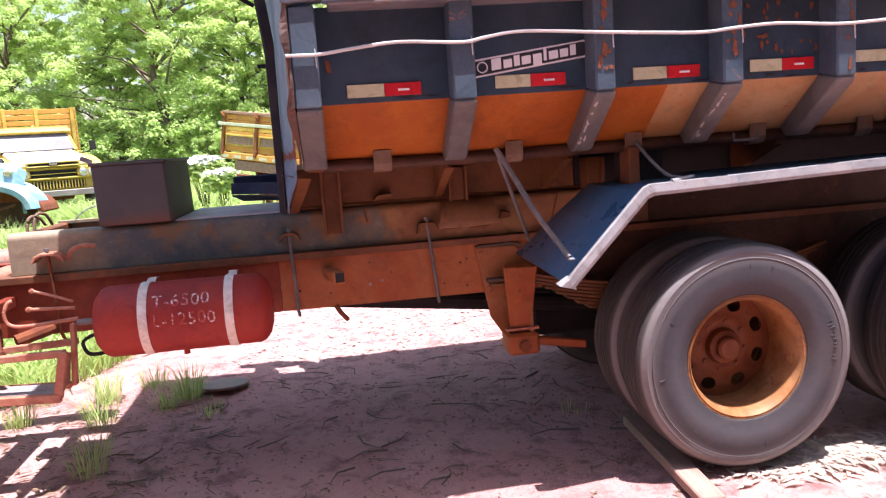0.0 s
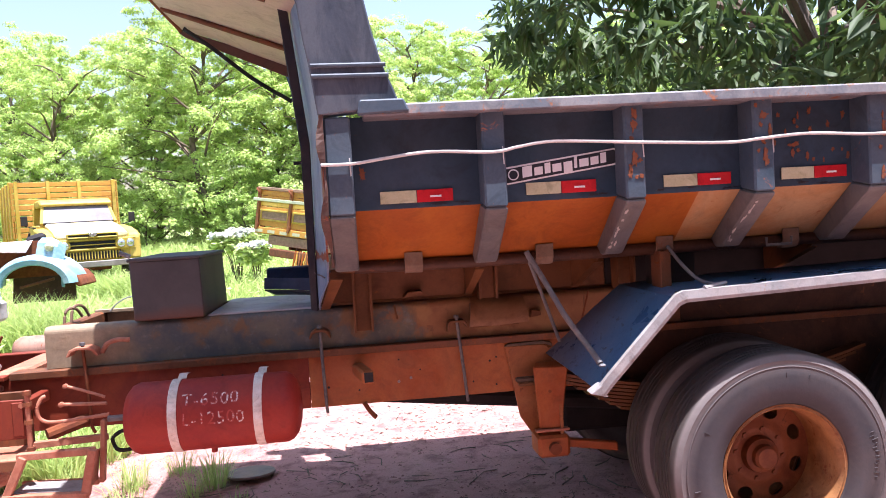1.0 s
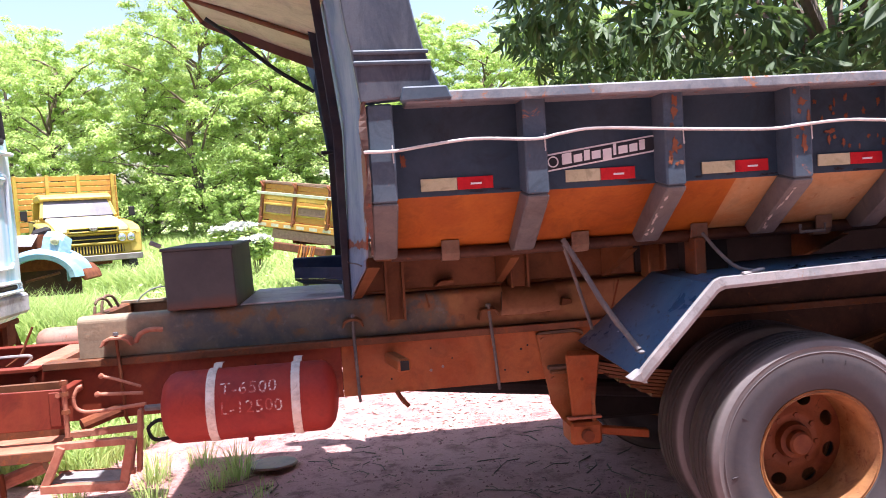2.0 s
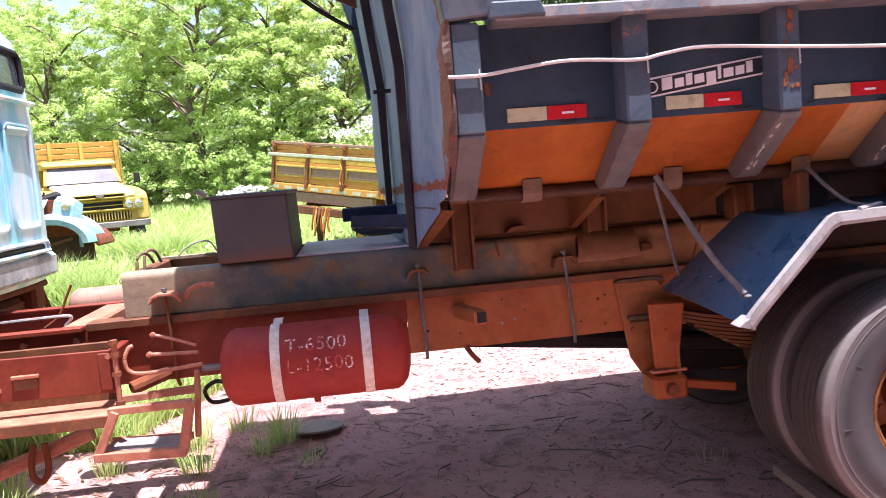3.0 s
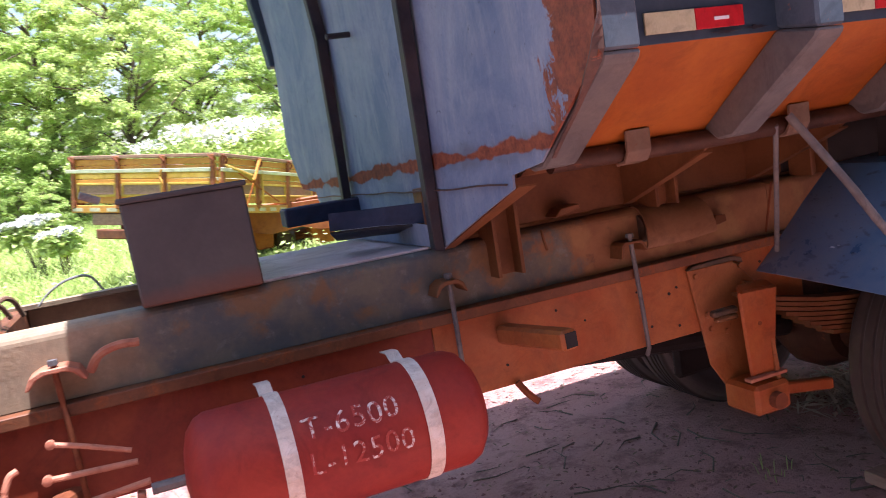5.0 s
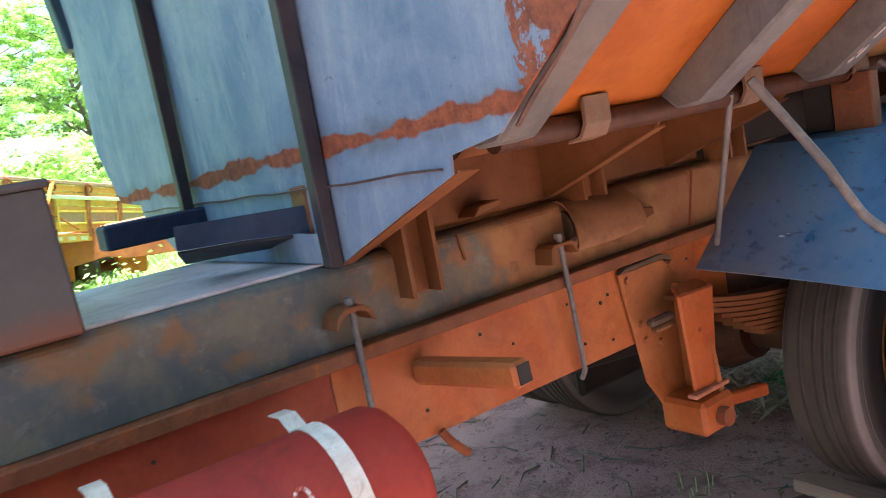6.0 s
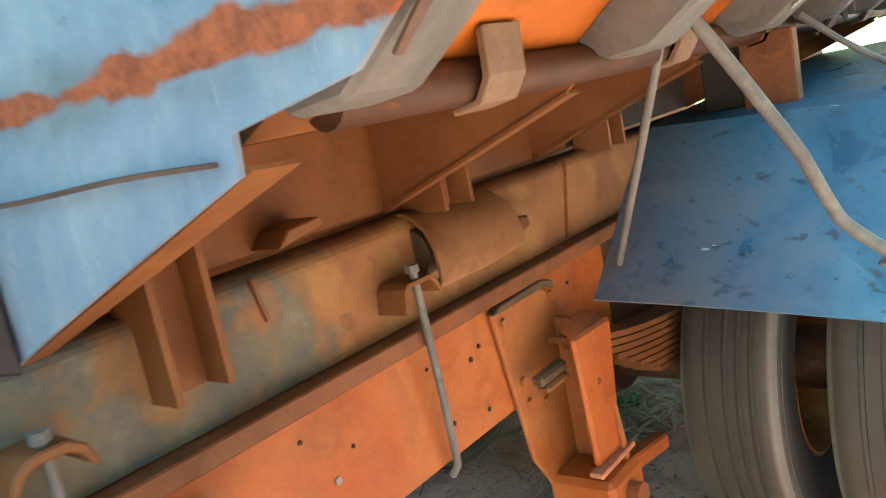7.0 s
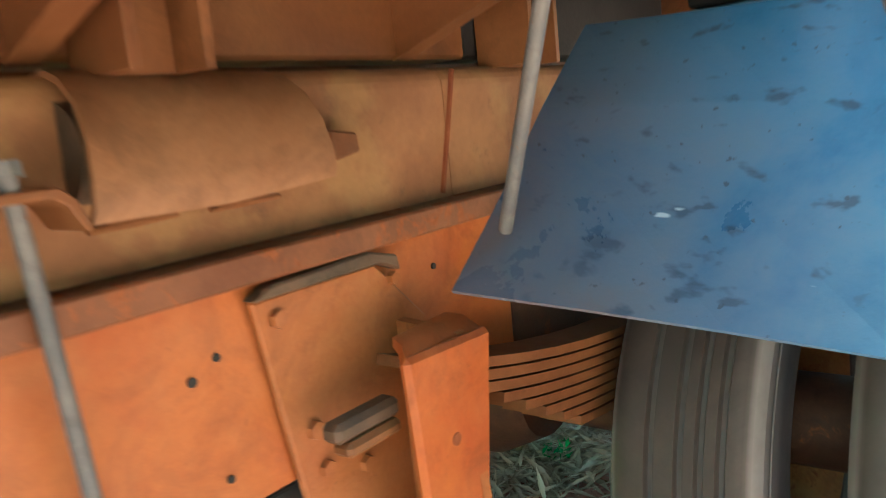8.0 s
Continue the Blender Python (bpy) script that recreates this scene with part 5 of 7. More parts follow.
part("cable", tube(curve_points([(-2.5, 0.95, 1.09), (-2.15, 0.9, 1.105), (-2.06, 0.9, 1.1), (-2.09, 0.9, 1.06)], 5), 0.008, 6), FENDER_EDGE, truck)
part("end_bracket", block(-1.86, -1.785, 1.10, 1.25, 1.08, 1.25, 0.006), RUST, truck)

# battery carrier with shelf and step frame
carrier = part("battery_carrier", prism([(-2.52, 0.855), (-1.74, 0.845), (-1.735, 1.02), (-2.52, 1.03)], 'y', 0.40, 0.412, 0.003), FRAME_RED, truck, "red steel carrier plate with slot handle")
part("slot_handle", block(-2.135, -2.03, 0.385, 0.402, 0.94, 0.955, 0.003), STEP_RED, carrier)
part("slot", block(-2.13, -2.04, 0.397, 0.4, 0.895, 0.935, 0.0), FLANGE, carrier)
part("carrier_strip", block(-1.80, -1.755, 0.392, 0.402, 0.86, 1.01, 0.003), FRAME_RED, carrier)
for x, z in ((-2.21, 0.995), (-2.19, 0.90), (-1.76, 0.995), (-2.45, 0.99)):
    part("rivet", bolt_bm(x, 0.398, z, 0.013, 'y', 0.014), STEP_RED, carrier)
part("shelf", block(-2.7, -1.755, 0.30, 0.56, 0.765, 0.782, 0.004), STEP_RED, carrier)
part("shelf_lip", block(-2.7, -1.755, 0.292, 0.302, 0.735, 0.782, 0.003), FLANGE, carrier)
part("carrier_arm", block(-1.80, -1.76, 0.40, 0.715, 0.95, 1.0, 0.004), FRAME_RED, carrier)
part("carrier_back", block(-2.6, -1.78, 0.54, 0.56, 0.78, 1.03, 0.003), FLANGE, carrier)
part("stud", tube([(-1.735, 0.395, 0.78), (-1.732, 0.395, 1.06)], 0.011, 7), STEP_RED, carrier)
for z in (0.80, 0.92, 1.0, 1.05):
    part("stud_nut", bolt_bm(-1.733, 0.395, z, 0.019, 'z', 0.018), RUST, carrier)
part("upper_strip", block(-3.6, -1.94, 0.66, 0.72, 1.06, 1.082, 0.004), FRAME_RED, truck)
for x in (-1.98, -2.2, -2.33, -2.6, -2.9):
    part("rivet", bolt_bm(x, 0.705, 1.02, 0.016, 'y', 0.018), STEP_RED, truck)

def bar(a, b, w, d):
    """A square bar from a to b, w by d across."""
    a, b = Vector(a), Vector(b)
    bm = block(-w / 2, w / 2, -d / 2, d / 2, 0.0, (b - a).length, 0.003)
    return turned(bm, Matrix.Translation(a) @ (b - a).to_track_quat('Z', 'Y').to_matrix().to_4x4())


step = part("step", bar((-1.825, 0.3, 0.617), (-1.475, 0.3, 0.6), 0.032, 0.036), STEP_RED, truck, "red steel cab step frame")
part("tread", plate([[Vector((-1.80, 0.322, 0.628)), Vector((-1.50, 0.322, 0.612))], [Vector((-1.79, 0.45, 0.632)), Vector((-1.49, 0.45, 0.618))]], 0.006), FENDER_EDGE, step, "pale worn tread plate")
part("back_bar", bar((-1.81, 0.465, 0.625), (-1.48, 0.465, 0.61), 0.024, 0.028), STEP_RED, step)
part("side_bar", bar((-1.73, 0.305, 0.79), (-1.815, 0.305, 0.615), 0.03, 0.034), STEP_RED, step)
part("side_bar", bar((-1.442, 0.305, 0.8), (-1.488, 0.305, 0.6), 0.032, 0.036), STEP_RED, step)
part("end_plate", plate([[Vector((-1.49, 0.3, 0.62)), Vector((-1.455, 0.3, 0.77))], [Vector((-1.485, 0.46, 0.62)), Vector((-1.45, 0.42, 0.77))]], 0.006), STEP_RED, step)
part("upright", bar((-1.425, 0.42, 0.9), (-1.45, 0.42, 0.62), 0.036, 0.02), STEP_RED, step)
part("top_bar", bar((-1.76, 0.32, 0.79), (-1.44, 0.32, 0.79), 0.034, 0.03), STEP_RED, step)
part("top_bar", bar((-1.76, 0.5, 0.79), (-1.44, 0.5, 0.8), 0.03, 0.03), STEP_RED, step)
part("steering_tube", tube([(-2.02, 0.86, 0.56), (-2.62, 0.84, 0.36)], 0.036, 12), STEP_RED, truck, "red tube running down to the ground")
part("shackle_loop", tube(curve_points([(-2.26, 0.80, 0.55), (-2.27, 0.78, 0.42), (-2.23, 0.78, 0.38), (-2.20, 0.79, 0.44), (-2.21, 0.80, 0.55)], 4), 0.015, 8), RUST, truck)
part("steering_tube", tube([(-1.75, 0.62, 0.80), (-1.5, 0.80, 0.86)], 0.03, 10), RUST, truck)
part("front_axle", block(-3.1, -2.95, 0.2, mirror_y(0.2), 0.42, 0.55, 0.02), RUST, truck)
for y in (0.22, mirror_y(0.22)):
    part("brake_drum", turned(lathe([(0.0, -0.1), (0.19, -0.1), (0.2, 0.1), (0.0, 0.1)], 28), Matrix.Translation((-3.02, y, 0.42))), RUST, truck)
part("axle_stand", block(-3.12, -2.92, 0.5, 0.75, 0.0, 0.42, 0.01), RAW_WOOD, truck)
part("axle_stand", block(-3.12, -2.92, 1.4, 1.65, 0.0, 0.42, 0.01), RAW_WOOD, truck)

# ---- ground ----
def rise(y):
    """How far the field behind the yard climbs."""
    s = min(1.0, max(0.0, (y - 3.4) / 6.0))
    return 0.09 * s * s * (3 - 2 * s) + 0.03 * max(0.0, min(y, 60.0) - 15.0)


def ground_z(x, y):
    """The yard is level where the truck stands; the field climbs slightly beyond."""
    n = noise.noise(Vector((x * 0.9, y * 0.9, 0.0))) * 0.018 + noise.noise(Vector((x * 4.0, y * 4.0, 3.0))) * 0.007
    return n - 0.012 + rise(y)


def ground_sheet():
    xs = sorted(set([-600, -250, -120, -60, -30, -18, -12, -9, -7] + [round(-6 + 0.09 * i, 3) for i in range(112)] + [5, 6.5, 9, 14, 25, 60, 150, 400, 700]))
    ys = sorted(set([-400, -150, -60, -25, -12, -8, -6] + [round(-4.5 + 0.09 * i, 3) for i in range(112)] + [6, 7, 9, 12, 16, 22, 30, 45, 70, 120, 250, 600, 900]))
    verts = [(x, y, ground_z(x, y)) for y in ys for x in xs]
    nx = len(xs)
    faces = [(j * nx + i, j * nx + i + 1, (j + 1) * nx + i + 1, (j + 1) * nx + i) for j in range(len(ys) - 1) for i in range(nx - 1)]
    me = cloud("ground", verts, faces, SOIL)
    me.polygons.foreach_set("use_smooth", [True] * len(me.polygons))
    return me


# unseen wall, added to keep sky light off the truck's near side
wall = part("light_blocker", block(-9.0, 11.0, -5.6, -5.3, -0.05, 6.0, 0.01), plain("blocker_brown", (0.14, 0.1, 0.075), (0.22, 0.165, 0.125), 3.0, 0.9), None)
tagged(wall, "unseen plain dark wall added to block light from behind the camera", "wall", kind="structure")
ground = tagged(new("ground", ground_sheet()), "dusty red dirt yard with sandy patches", "ground", kind="structure")


def grassy(x, y):
    """How thick the grass stands: none under and round the truck, full in the field behind."""
    e = noise.noise(Vector((x * 0.6, y * 0.6, 7.0))) * 0.9
    edge = 6.2 if x > -0.8 else 6.2 - min(1.0, (-0.8 - x) / 1.6) * 3.4
    return y + e > edge


def blades(name, count, region, height, width, mat, seed, test, lean=0.8):
    rng = np.random.default_rng(seed)
    x0, x1, y0, y1 = region
    pts = []
    while len(pts) < count:
        u = rng.random()
        y = y0 + (y1 - y0) * u ** 1.6
        x = rng.uniform(x0, x1) * (0.35 + 0.65 * (y - y0) / (y1 - y0)) if y1 > 12 else rng.uniform(x0, x1)
        if test(x, y):
            pts.append((x, y))
    p = np.array(pts)
    n = len(p)
    a = rng.uniform(0, math.tau, n)
    h = height * rng.uniform(0.45, 1.25, n)
    grow = 1 + np.clip((p[:, 1] - 5) / 22, 0, 1) * 1.3
    h *= grow
    w = width * rng.uniform(0.6, 1.3, n) * grow
    lx, ly = np.cos(a) * h * lean * rng.uniform(0.2, 1.4, n), np.sin(a) * h * lean * rng.uniform(0.2, 1.4, n)
    b = rng.uniform(0, math.tau, n)
    wx, wy = np.cos(b) * w, np.sin(b) * w
    z0 = np.array([rise(v) for v in p[:, 1]]) - 0.02
    h = h + z0
    v = np.stack([np.stack([p[:, 0] - wx, p[:, 1] - wy, z0], 1), np.stack([p[:, 0] + wx, p[:, 1] + wy, z0], 1),
                  np.stack([p[:, 0] + lx * 0.4 + wx * 0.8, p[:, 1] + ly * 0.4 + wy * 0.8, z0 + (h - z0) * 0.6], 1), np.stack([p[:, 0] + lx * 0.4 - wx * 0.8, p[:, 1] + ly * 0.4 - wy * 0.8, z0 + (h - z0) * 0.6], 1),
                  np.stack([p[:, 0] + lx, p[:, 1] + ly, z0 + (h - z0) * 0.92], 1)], axis=1).reshape(-1, 3)
    i = np.arange(n)[:, None] * 5
    f = np.concatenate([i + np.array([[0, 1, 2]]), i + np.array([[0, 2, 3]]), i + np.array([[3, 2, 4]])], axis=0)
    return new(name, cloud(name, v, f, mat))


tagged(blades("grass", 110000, (-24, 16, 2.4, 34), 0.34, 0.011, GRASS, 1, lambda x, y: grassy(x, y)), "bright sunlit grass and weeds in the field", "grass", kind="stuff")
tagged(blades("grass", 34000, (-5.5, 3.2, 2.4, 9), 0.26, 0.006, GRASS, 2, lambda x, y: grassy(x, y)), "fresh green grass along the field edge", "grass", kind="stuff")


tagged(blades("grass", 5000, (-9, -3.6, 12.4, 14.9), 0.5, 0.013, GRASS, 3, lambda x, y: -9 < x < -4.2 and y < 14.75 + 0.5 * (x + 6.2)), "tall weeds in front of the yellow truck", "grass", kind="stuff")
tagged(blades("grass", 4200, (-6.6, -3.7, 6.9, 7.95), 0.74, 0.009, GRASS, 4, grassy), "tall weeds round the blue truck front", "grass", kind="stuff")


def weeds(count, seed, label):
    """Broad-leaved weeds standing in the field, each stem with several leaves."""
    rng = np.random.default_rng(seed)
    cs = []
    while len(cs) < count:
        y = 3.4 + 24 * rng.random() ** 1.5
        x = rng.uniform(-1, 0.35) * (4 + y * 0.75) + (0.5 if y > 6 else -1.0)
        if not grassy(x, y):
            continue
        h = rng.uniform(0.12, 0.5) * (1 + min(1.0, y / 24))
        for q in range(7):
            cs.append((x + rng.normal(0, 0.09), y + rng.normal(0, 0.09), rise(y) + h * rng.uniform(0.35, 1.0)))
    return tagged(new("weeds", leaf_mesh("weeds", np.array(cs), 0.09, LEAF_PALE, rng, 0.1, 0.5)), label, "weeds", kind="stuff")


sprig_rng = np.random.default_rng(8)
sprig_at = np.array([2.03, 1.26, 0.085]) + sprig_rng.normal(size=(36, 3)) * np.array([0.024, 0.024, 0.016])
tagged(new("weed_sprig", leaf_mesh("weed_sprig", sprig_at, 0.032, SPRIG, sprig_rng, 0.0, 0.4)), "small green sprig growing through dry leaves", "weed", kind="stuff")


weeds(16000, 31, "broad-leaved sunlit weeds among the grass")


def tuft(x, y, n, height, seed):
    rng = np.random.default_rng(seed)
    a = rng.uniform(0, math.tau, n)
    r = 0.09 * np.sqrt(rng.random(n))
    h = height * rng.uniform(0.4, 1.2, n)
    px, py = x + r * np.cos(a), y + r * np.sin(a)
    out = rng.uniform(0.2, 0.9, n) * h
    b = a + rng.normal(0, 0.5, n)
    w = 0.0022
    v = np.stack([np.stack([px - w * np.sin(b), py + w * np.cos(b), 0 * h - 0.01], 1), np.stack([px + w * np.sin(b), py - w * np.cos(b), 0 * h - 0.01], 1),
                  np.stack([px + 0.4 * out * np.cos(b) + w * np.sin(b), py + 0.4 * out * np.sin(b) - w * np.cos(b), h * 0.62], 1), np.stack([px + 0.4 * out * np.cos(b) - w * np.sin(b), py + 0.4 * out * np.sin(b) + w * np.cos(b), h * 0.62], 1),
                  np.stack([px + out * np.cos(b), py + out * np.sin(b), h * 0.85], 1)], axis=1).reshape(-1, 3)
    i = np.arange(n)[:, None] * 5
    f = np.concatenate([i + np.array([[0, 1, 2]]), i + np.array([[0, 2, 3]]), i + np.array([[3, 2, 4]])], axis=0)
    ob = new("grass_tuft", cloud("grass_tuft", v, f, GRASS))
    return tagged(ob, "small tuft of green grass growing from the dirt", "grass", "grass tufts by the step", kind="stuff")


for k, (x, y, n, h) in enumerate(((-1.3, 2.08, 150, 0.25), (-1.42, 1.95, 60, 0.15), (-1.85, 2.2, 120, 0.24), (-1.78, 1.75, 90, 0.2), (-1.66, 1.2, 40, 0.15), (-2.3, 1.9, 90, 0.18), (-1.12, 1.72, 30, 0.1), (-2.6, 1.2, 120, 0.2), (-2.8, 1.7, 120, 0.22), (-1.62, 0.95, 60, 0.16), (1.02, 1.0, 12, 0.06), (-2.3, 2.35, 120, 0.22), (-1.6, 2.45, 80, 0.18))):
    tuft(x, y, n, h, 40 + k)


def scatter(name, region, count, size, seed, slim, label, dense=None, mat=LITTER, pile=0.012):
    rng = np.random.default_rng(seed)
    x0, x1, y0, y1 = region
    if dense:
        c = rng.normal(size=(count, 3)) * np.array([dense[2], dense[3], 0]) + np.array([dense[0], dense[1], 0])
    else:
        c = np.stack([rng.uniform(x0, x1, count), rng.uniform(y0, y1, count), np.zeros(count)], 1)
    a = rng.uniform(0, math.tau, count)
    L = size * rng.uniform(0.4, 1.4, count)
    z = np.array([ground_z(x, y) for x, y in c[:, :2]]) + 0.006 + rng.uniform(0, pile, count)
    d = np.stack([np.cos(a) * L, np.sin(a) * L, rng.uniform(-10, 10, count) * pile * L], 1)
    s = np.stack([-np.sin(a) * L * slim, np.cos(a) * L * slim, rng.uniform(-0.2, 0.2, count) * L * slim], 1)
    c[:, 2] = z
    up = np.array([0, 0, 1.0])
    v = np.stack([c - d, c + s + up * (L * 0.12)[:, None], c + d, c - s + up * (L * 0.08)[:, None]], 1).reshape(-1, 3)
    i = np.arange(count)[:, None] * 4
    f = np.concatenate([i + np.array([[0, 1, 2]]), i + np.array([[0, 2, 3]])], axis=0)
    return tagged(new(name, cloud(name, v, f, mat)), label, "leaf litter", kind="stuff")


scatter("leaf_litter", (-2.2, 3.2, -0.6, 4.2), 1500, 0.02, 5, 0.3, "scattered dry leaves and chips on the dirt")
scatter("leaf_litter", (0, 0, 0, 0), 900, 0.045, 6, 0.28, "heap of pale dry leaves beside the wheel", (1.95, 0.05, 0.22, 0.09), LITTER_PALE)
scatter("leaf_litter", (0, 0, 0, 0), 1500, 0.062, 7, 0.15, "thick pale dry leaves under the rear axle", (2.14, 1.36, 0.18, 0.15), LITTER_PALE, 0.07)
scatter("leaf_litter", (-1.2, 2.6, 2.7, 5.2), 900, 0.032, 8, 0.35, "sunlit dry leaves behind the truck", None, LITTER_PALE)
scatter("leaf_litter", (-2.9, -0.9, 0.3, 2.3), 500, 0.04, 9, 0.25, "dry straw and leaves round the step")
def clods(count, region, seed):
    """Small crumbs and lumps of earth, each a squat uneven pyramid."""
    rng = np.random.default_rng(seed)
    x0, x1, y0, y1 = region
    c = np.stack([rng.uniform(x0, x1, count), rng.uniform(y0, y1, count)], 1)
    near = rng.random(count) < 0.6
    c[near] = c[rng.integers(0, count // 30, near.sum())] + rng.normal(0, 0.09, (near.sum(), 2))
    r = 0.003 + 0.012 * rng.random(count) ** 3
    z = np.array([ground_z(x, y) for x, y in c]) - 0.002
    a = rng.uniform(0, math.tau, count)
    ring = [np.stack([c[:, 0] + r * rng.uniform(0.7, 1.3, count) * np.cos(a + k * math.tau / 5), c[:, 1] + r * rng.uniform(0.7, 1.3, count) * np.sin(a + k * math.tau / 5), z], 1) for k in range(5)]
    top = np.stack([c[:, 0] + rng.normal(0, 0.2, count) * r, c[:, 1] + rng.normal(0, 0.2, count) * r, z + r * rng.uniform(0.5, 1.1, count)], 1)
    v = np.stack(ring + [top], 1).reshape(-1, 3)
    i = np.arange(count)[:, None] * 6
    f = np.concatenate([i + np.array([[k, (k + 1) % 5, 5]]) for k in range(5)], axis=0)
    return tagged(new("dirt_clods", cloud("dirt_clods", v, f, CLOD)), "crumbs and lumps of red earth on the yard", "dirt clods", kind="stuff")


clods(5200, (-2.2, 1.9, -0.2, 3.0), 14)
# twigs
rng_t = np.random.default_rng(11)
for k in range(210):
    x, y = rng_t.uniform(-1.5, 1.5), rng_t.uniform(0.2, 2.5)
    a, L = rng_t.uniform(0, math.tau), 0.04 + 0.28 * rng_t.random() ** 2.5
    g = ground_z(x, y) + 0.006
    pts = [(x, y, g), (x + L * 0.5 * math.cos(a), y + L * 0.5 * math.sin(a), g + rng_t.uniform(0, 0.015)), (x + L * math.cos(a + 0.3), y + L * math.sin(a + 0.3), g + 0.003)]
    tagged(part("twig", tube(pts, 0.0035, 5, [0.002 + 0.012 * L, 0.0015 + 0.01 * L, 0.0012]), BARK, None), "thin dry brown twig lying on dirt", "twig", "twigs on the dirt")

# things on the ground
plank = part("wooden_plank", turned(block(-0.055, 0.055, -0.5, 0.5, 0.0, 0.05, 0.006), pose(1.235, 0.2, 0.0, 0, 0, -3)), BROWN_WOOD, None)
tagged(plank, "weathered brown plank wedged before the wheel", "plank")
lid_bm = lathe([(0.0, 0.0), (0.165, 0.0), (0.17, 0.008), (0.165, 0.018), (0.0, 0.02)], 28)
disc_lid = part("metal_disc", turned(lid_bm, pose(-1.09, 2.24, 0.012, 86, 0, 0)), painted("disc_grey", (0.13, 0.105, 0.1), (0.18, 0.14, 0.13), amount=0.3, scale=6, dust=0.4), None)
tagged(disc_lid, "flat round grey disc lying on the dirt", "disc")

# ---- the truck's own cab, pale blue ----
def cab_shell():
    """Rounded box lofted upward: plan is a squircle that tapers to the roof; the rear window is left open."""
    levels = [(1.17, 0.95), (1.2, 0.985), (1.35, 1.0), (1.42, 1.0), (1.7, 1.0), (2.0, 0.995), (2.2, 0.99), (2.28, 0.985), (2.4, 0.975), (2.5, 0.965), (2.58, 0.94), (2.65, 0.88), (2.7, 0.78), (2.74, 0.6), (2.755, 0.3), (2.76, 0.03)]
    n = 96
    rows = []
    for z, s in levels:
        row = []
        for k in range(n):
            a = k * math.tau / n
            c, d = math.cos(a), math.sin(a)
            r = (abs(c) ** 9 + abs(d) ** 9) ** (-1 / 9)
            row.append(Vector((-3.36 + 0.80 * s * r * c, 1.09 + 1.245 * (0.4 + 0.6 * s) * r * d, z)))
        rows.append(row)
    bm = bmesh.new()
    g = [[bm.verts.new(p) for p in row] for row in rows]
    for i in range(len(g) - 1):
        for k in range(n):
            p = (rows[i][k] + rows[i + 1][(k + 1) % n]) / 2
            if 2.28 < p.z < 2.5 and p.x > -2.9 and abs(p.y - 1.1) < 0.93:
                continue
            bm.faces.new((g[i][k], g[i][(k + 1) % n], g[i + 1][(k + 1) % n], g[i + 1][k]))
    bmesh.ops.delete(bm, geom=[v for v in bm.verts if not v.link_faces], context='VERTS')
    bmesh.ops.recalc_face_normals(bm, faces=bm.faces)
    bmesh.ops.solidify(bm, geom=list(bm.faces), thickness=0.02)
    return bm


cab = part("cab", cab_shell(), BLUE_CAB, truck, "chalky sky-blue rounded truck cab", True)
part("window_pane", plate([[Vector((-2.585, 0.15, 2.27)), Vector((-2.585, 2.07, 2.27))], [Vector((-2.60, 0.15, 2.51)), Vector((-2.60, 2.07, 2.51))]], 0.004), GLASS, cab)
part("window_seal", tube([(-2.568, 0.2, 2.285), (-2.568, 2.0, 2.285), (-2.57, 2.04, 2.31), (-2.578, 2.03, 2.47), (-2.582, 2.0, 2.497), (-2.582, 0.2, 2.497)], 0.02, 8), BLACK, cab)
part("rain_ledge", block(-2.58, -2.53, 0.1, 2.1, 2.2, 2.225, 0.01), BLUE_CAB, cab)


def press_loop(y0, y1, z0, z1, r=0.05):
    """The rolled bead round a pressed panel."""
    pts = []
    for cy, cz, a0 in ((y1 - r, z1 - r, 0), (y0 + r, z1 - r, 90), (y0 + r, z0 + r, 180), (y1 - r, z0 + r, 270)):
        pts += [(-2.556, cy + r * math.cos(radians(a0 + q * 22.5)), cz + r * math.sin(radians(a0 + q * 22.5))) for q in range(5)]
    return tube(pts, 0.012, 8, closed=True)


for y0, y1 in ((0.5, 1.0), (1.08, 1.58), (1.66, 2.0)):
    part("press_bead", press_loop(y0, y1, 1.5, 2.08), BLUE_CAB, cab, "", True)
    part("press_lip", prism([(-2.565, 2.075), (-2.535, 2.055), (-2.535, 2.045), (-2.565, 2.01)], 'y', y0 + 0.04, y1 - 0.04, 0.008), BLUE_CAB, cab)
part("rear_crease", block(-2.58, -2.55, 0.1, 2.02, 1.365, 1.392, 0.006), DARK_STEEL, cab, "dark open seam")
part("crease_bead", tube([(-2.55, 0.09, 1.408), (-2.55, 2.04, 1.408), (-2.55, 2.06, 1.385), (-2.55, 2.07, 1.352), (-2.55, 0.09, 1.35)], 0.013, 8), BLUE_CAB, cab, "", True)
part("sill", block(-2.60, -2.545, 0.02, 2.17, 1.20, 1.335, 0.02), painted("sill_grey", (0.55, 0.58, 0.58), (0.26, 0.3, 0.33), amount=0.4, scale=5, rust=(0.16, 0.14, 0.14), dust=0.2), cab, "peeling grey-white sill")
part("cab_floor", block(-4.1, -2.62, 0.02, 2.17, 1.13, 1.17, 0.01), RUST, cab)
for y in (0.55, 1.35, 1.95):
    part("cab_mount", block(-2.75, -2.62, y, y + 0.16, 1.0, 1.16, 0.02), RUST, cab)
part("cab_mount", block(-2.95, -2.68, 1.5, 2.1, 0.85, 1.1, 0.03), RUST, cab)
part("mount_rod", tube([(-2.66, 2.1, 1.18), (-2.62, 2.12, 1.0), (-2.55, 2.14, 0.88)], 0.018, 7), RUST, cab)

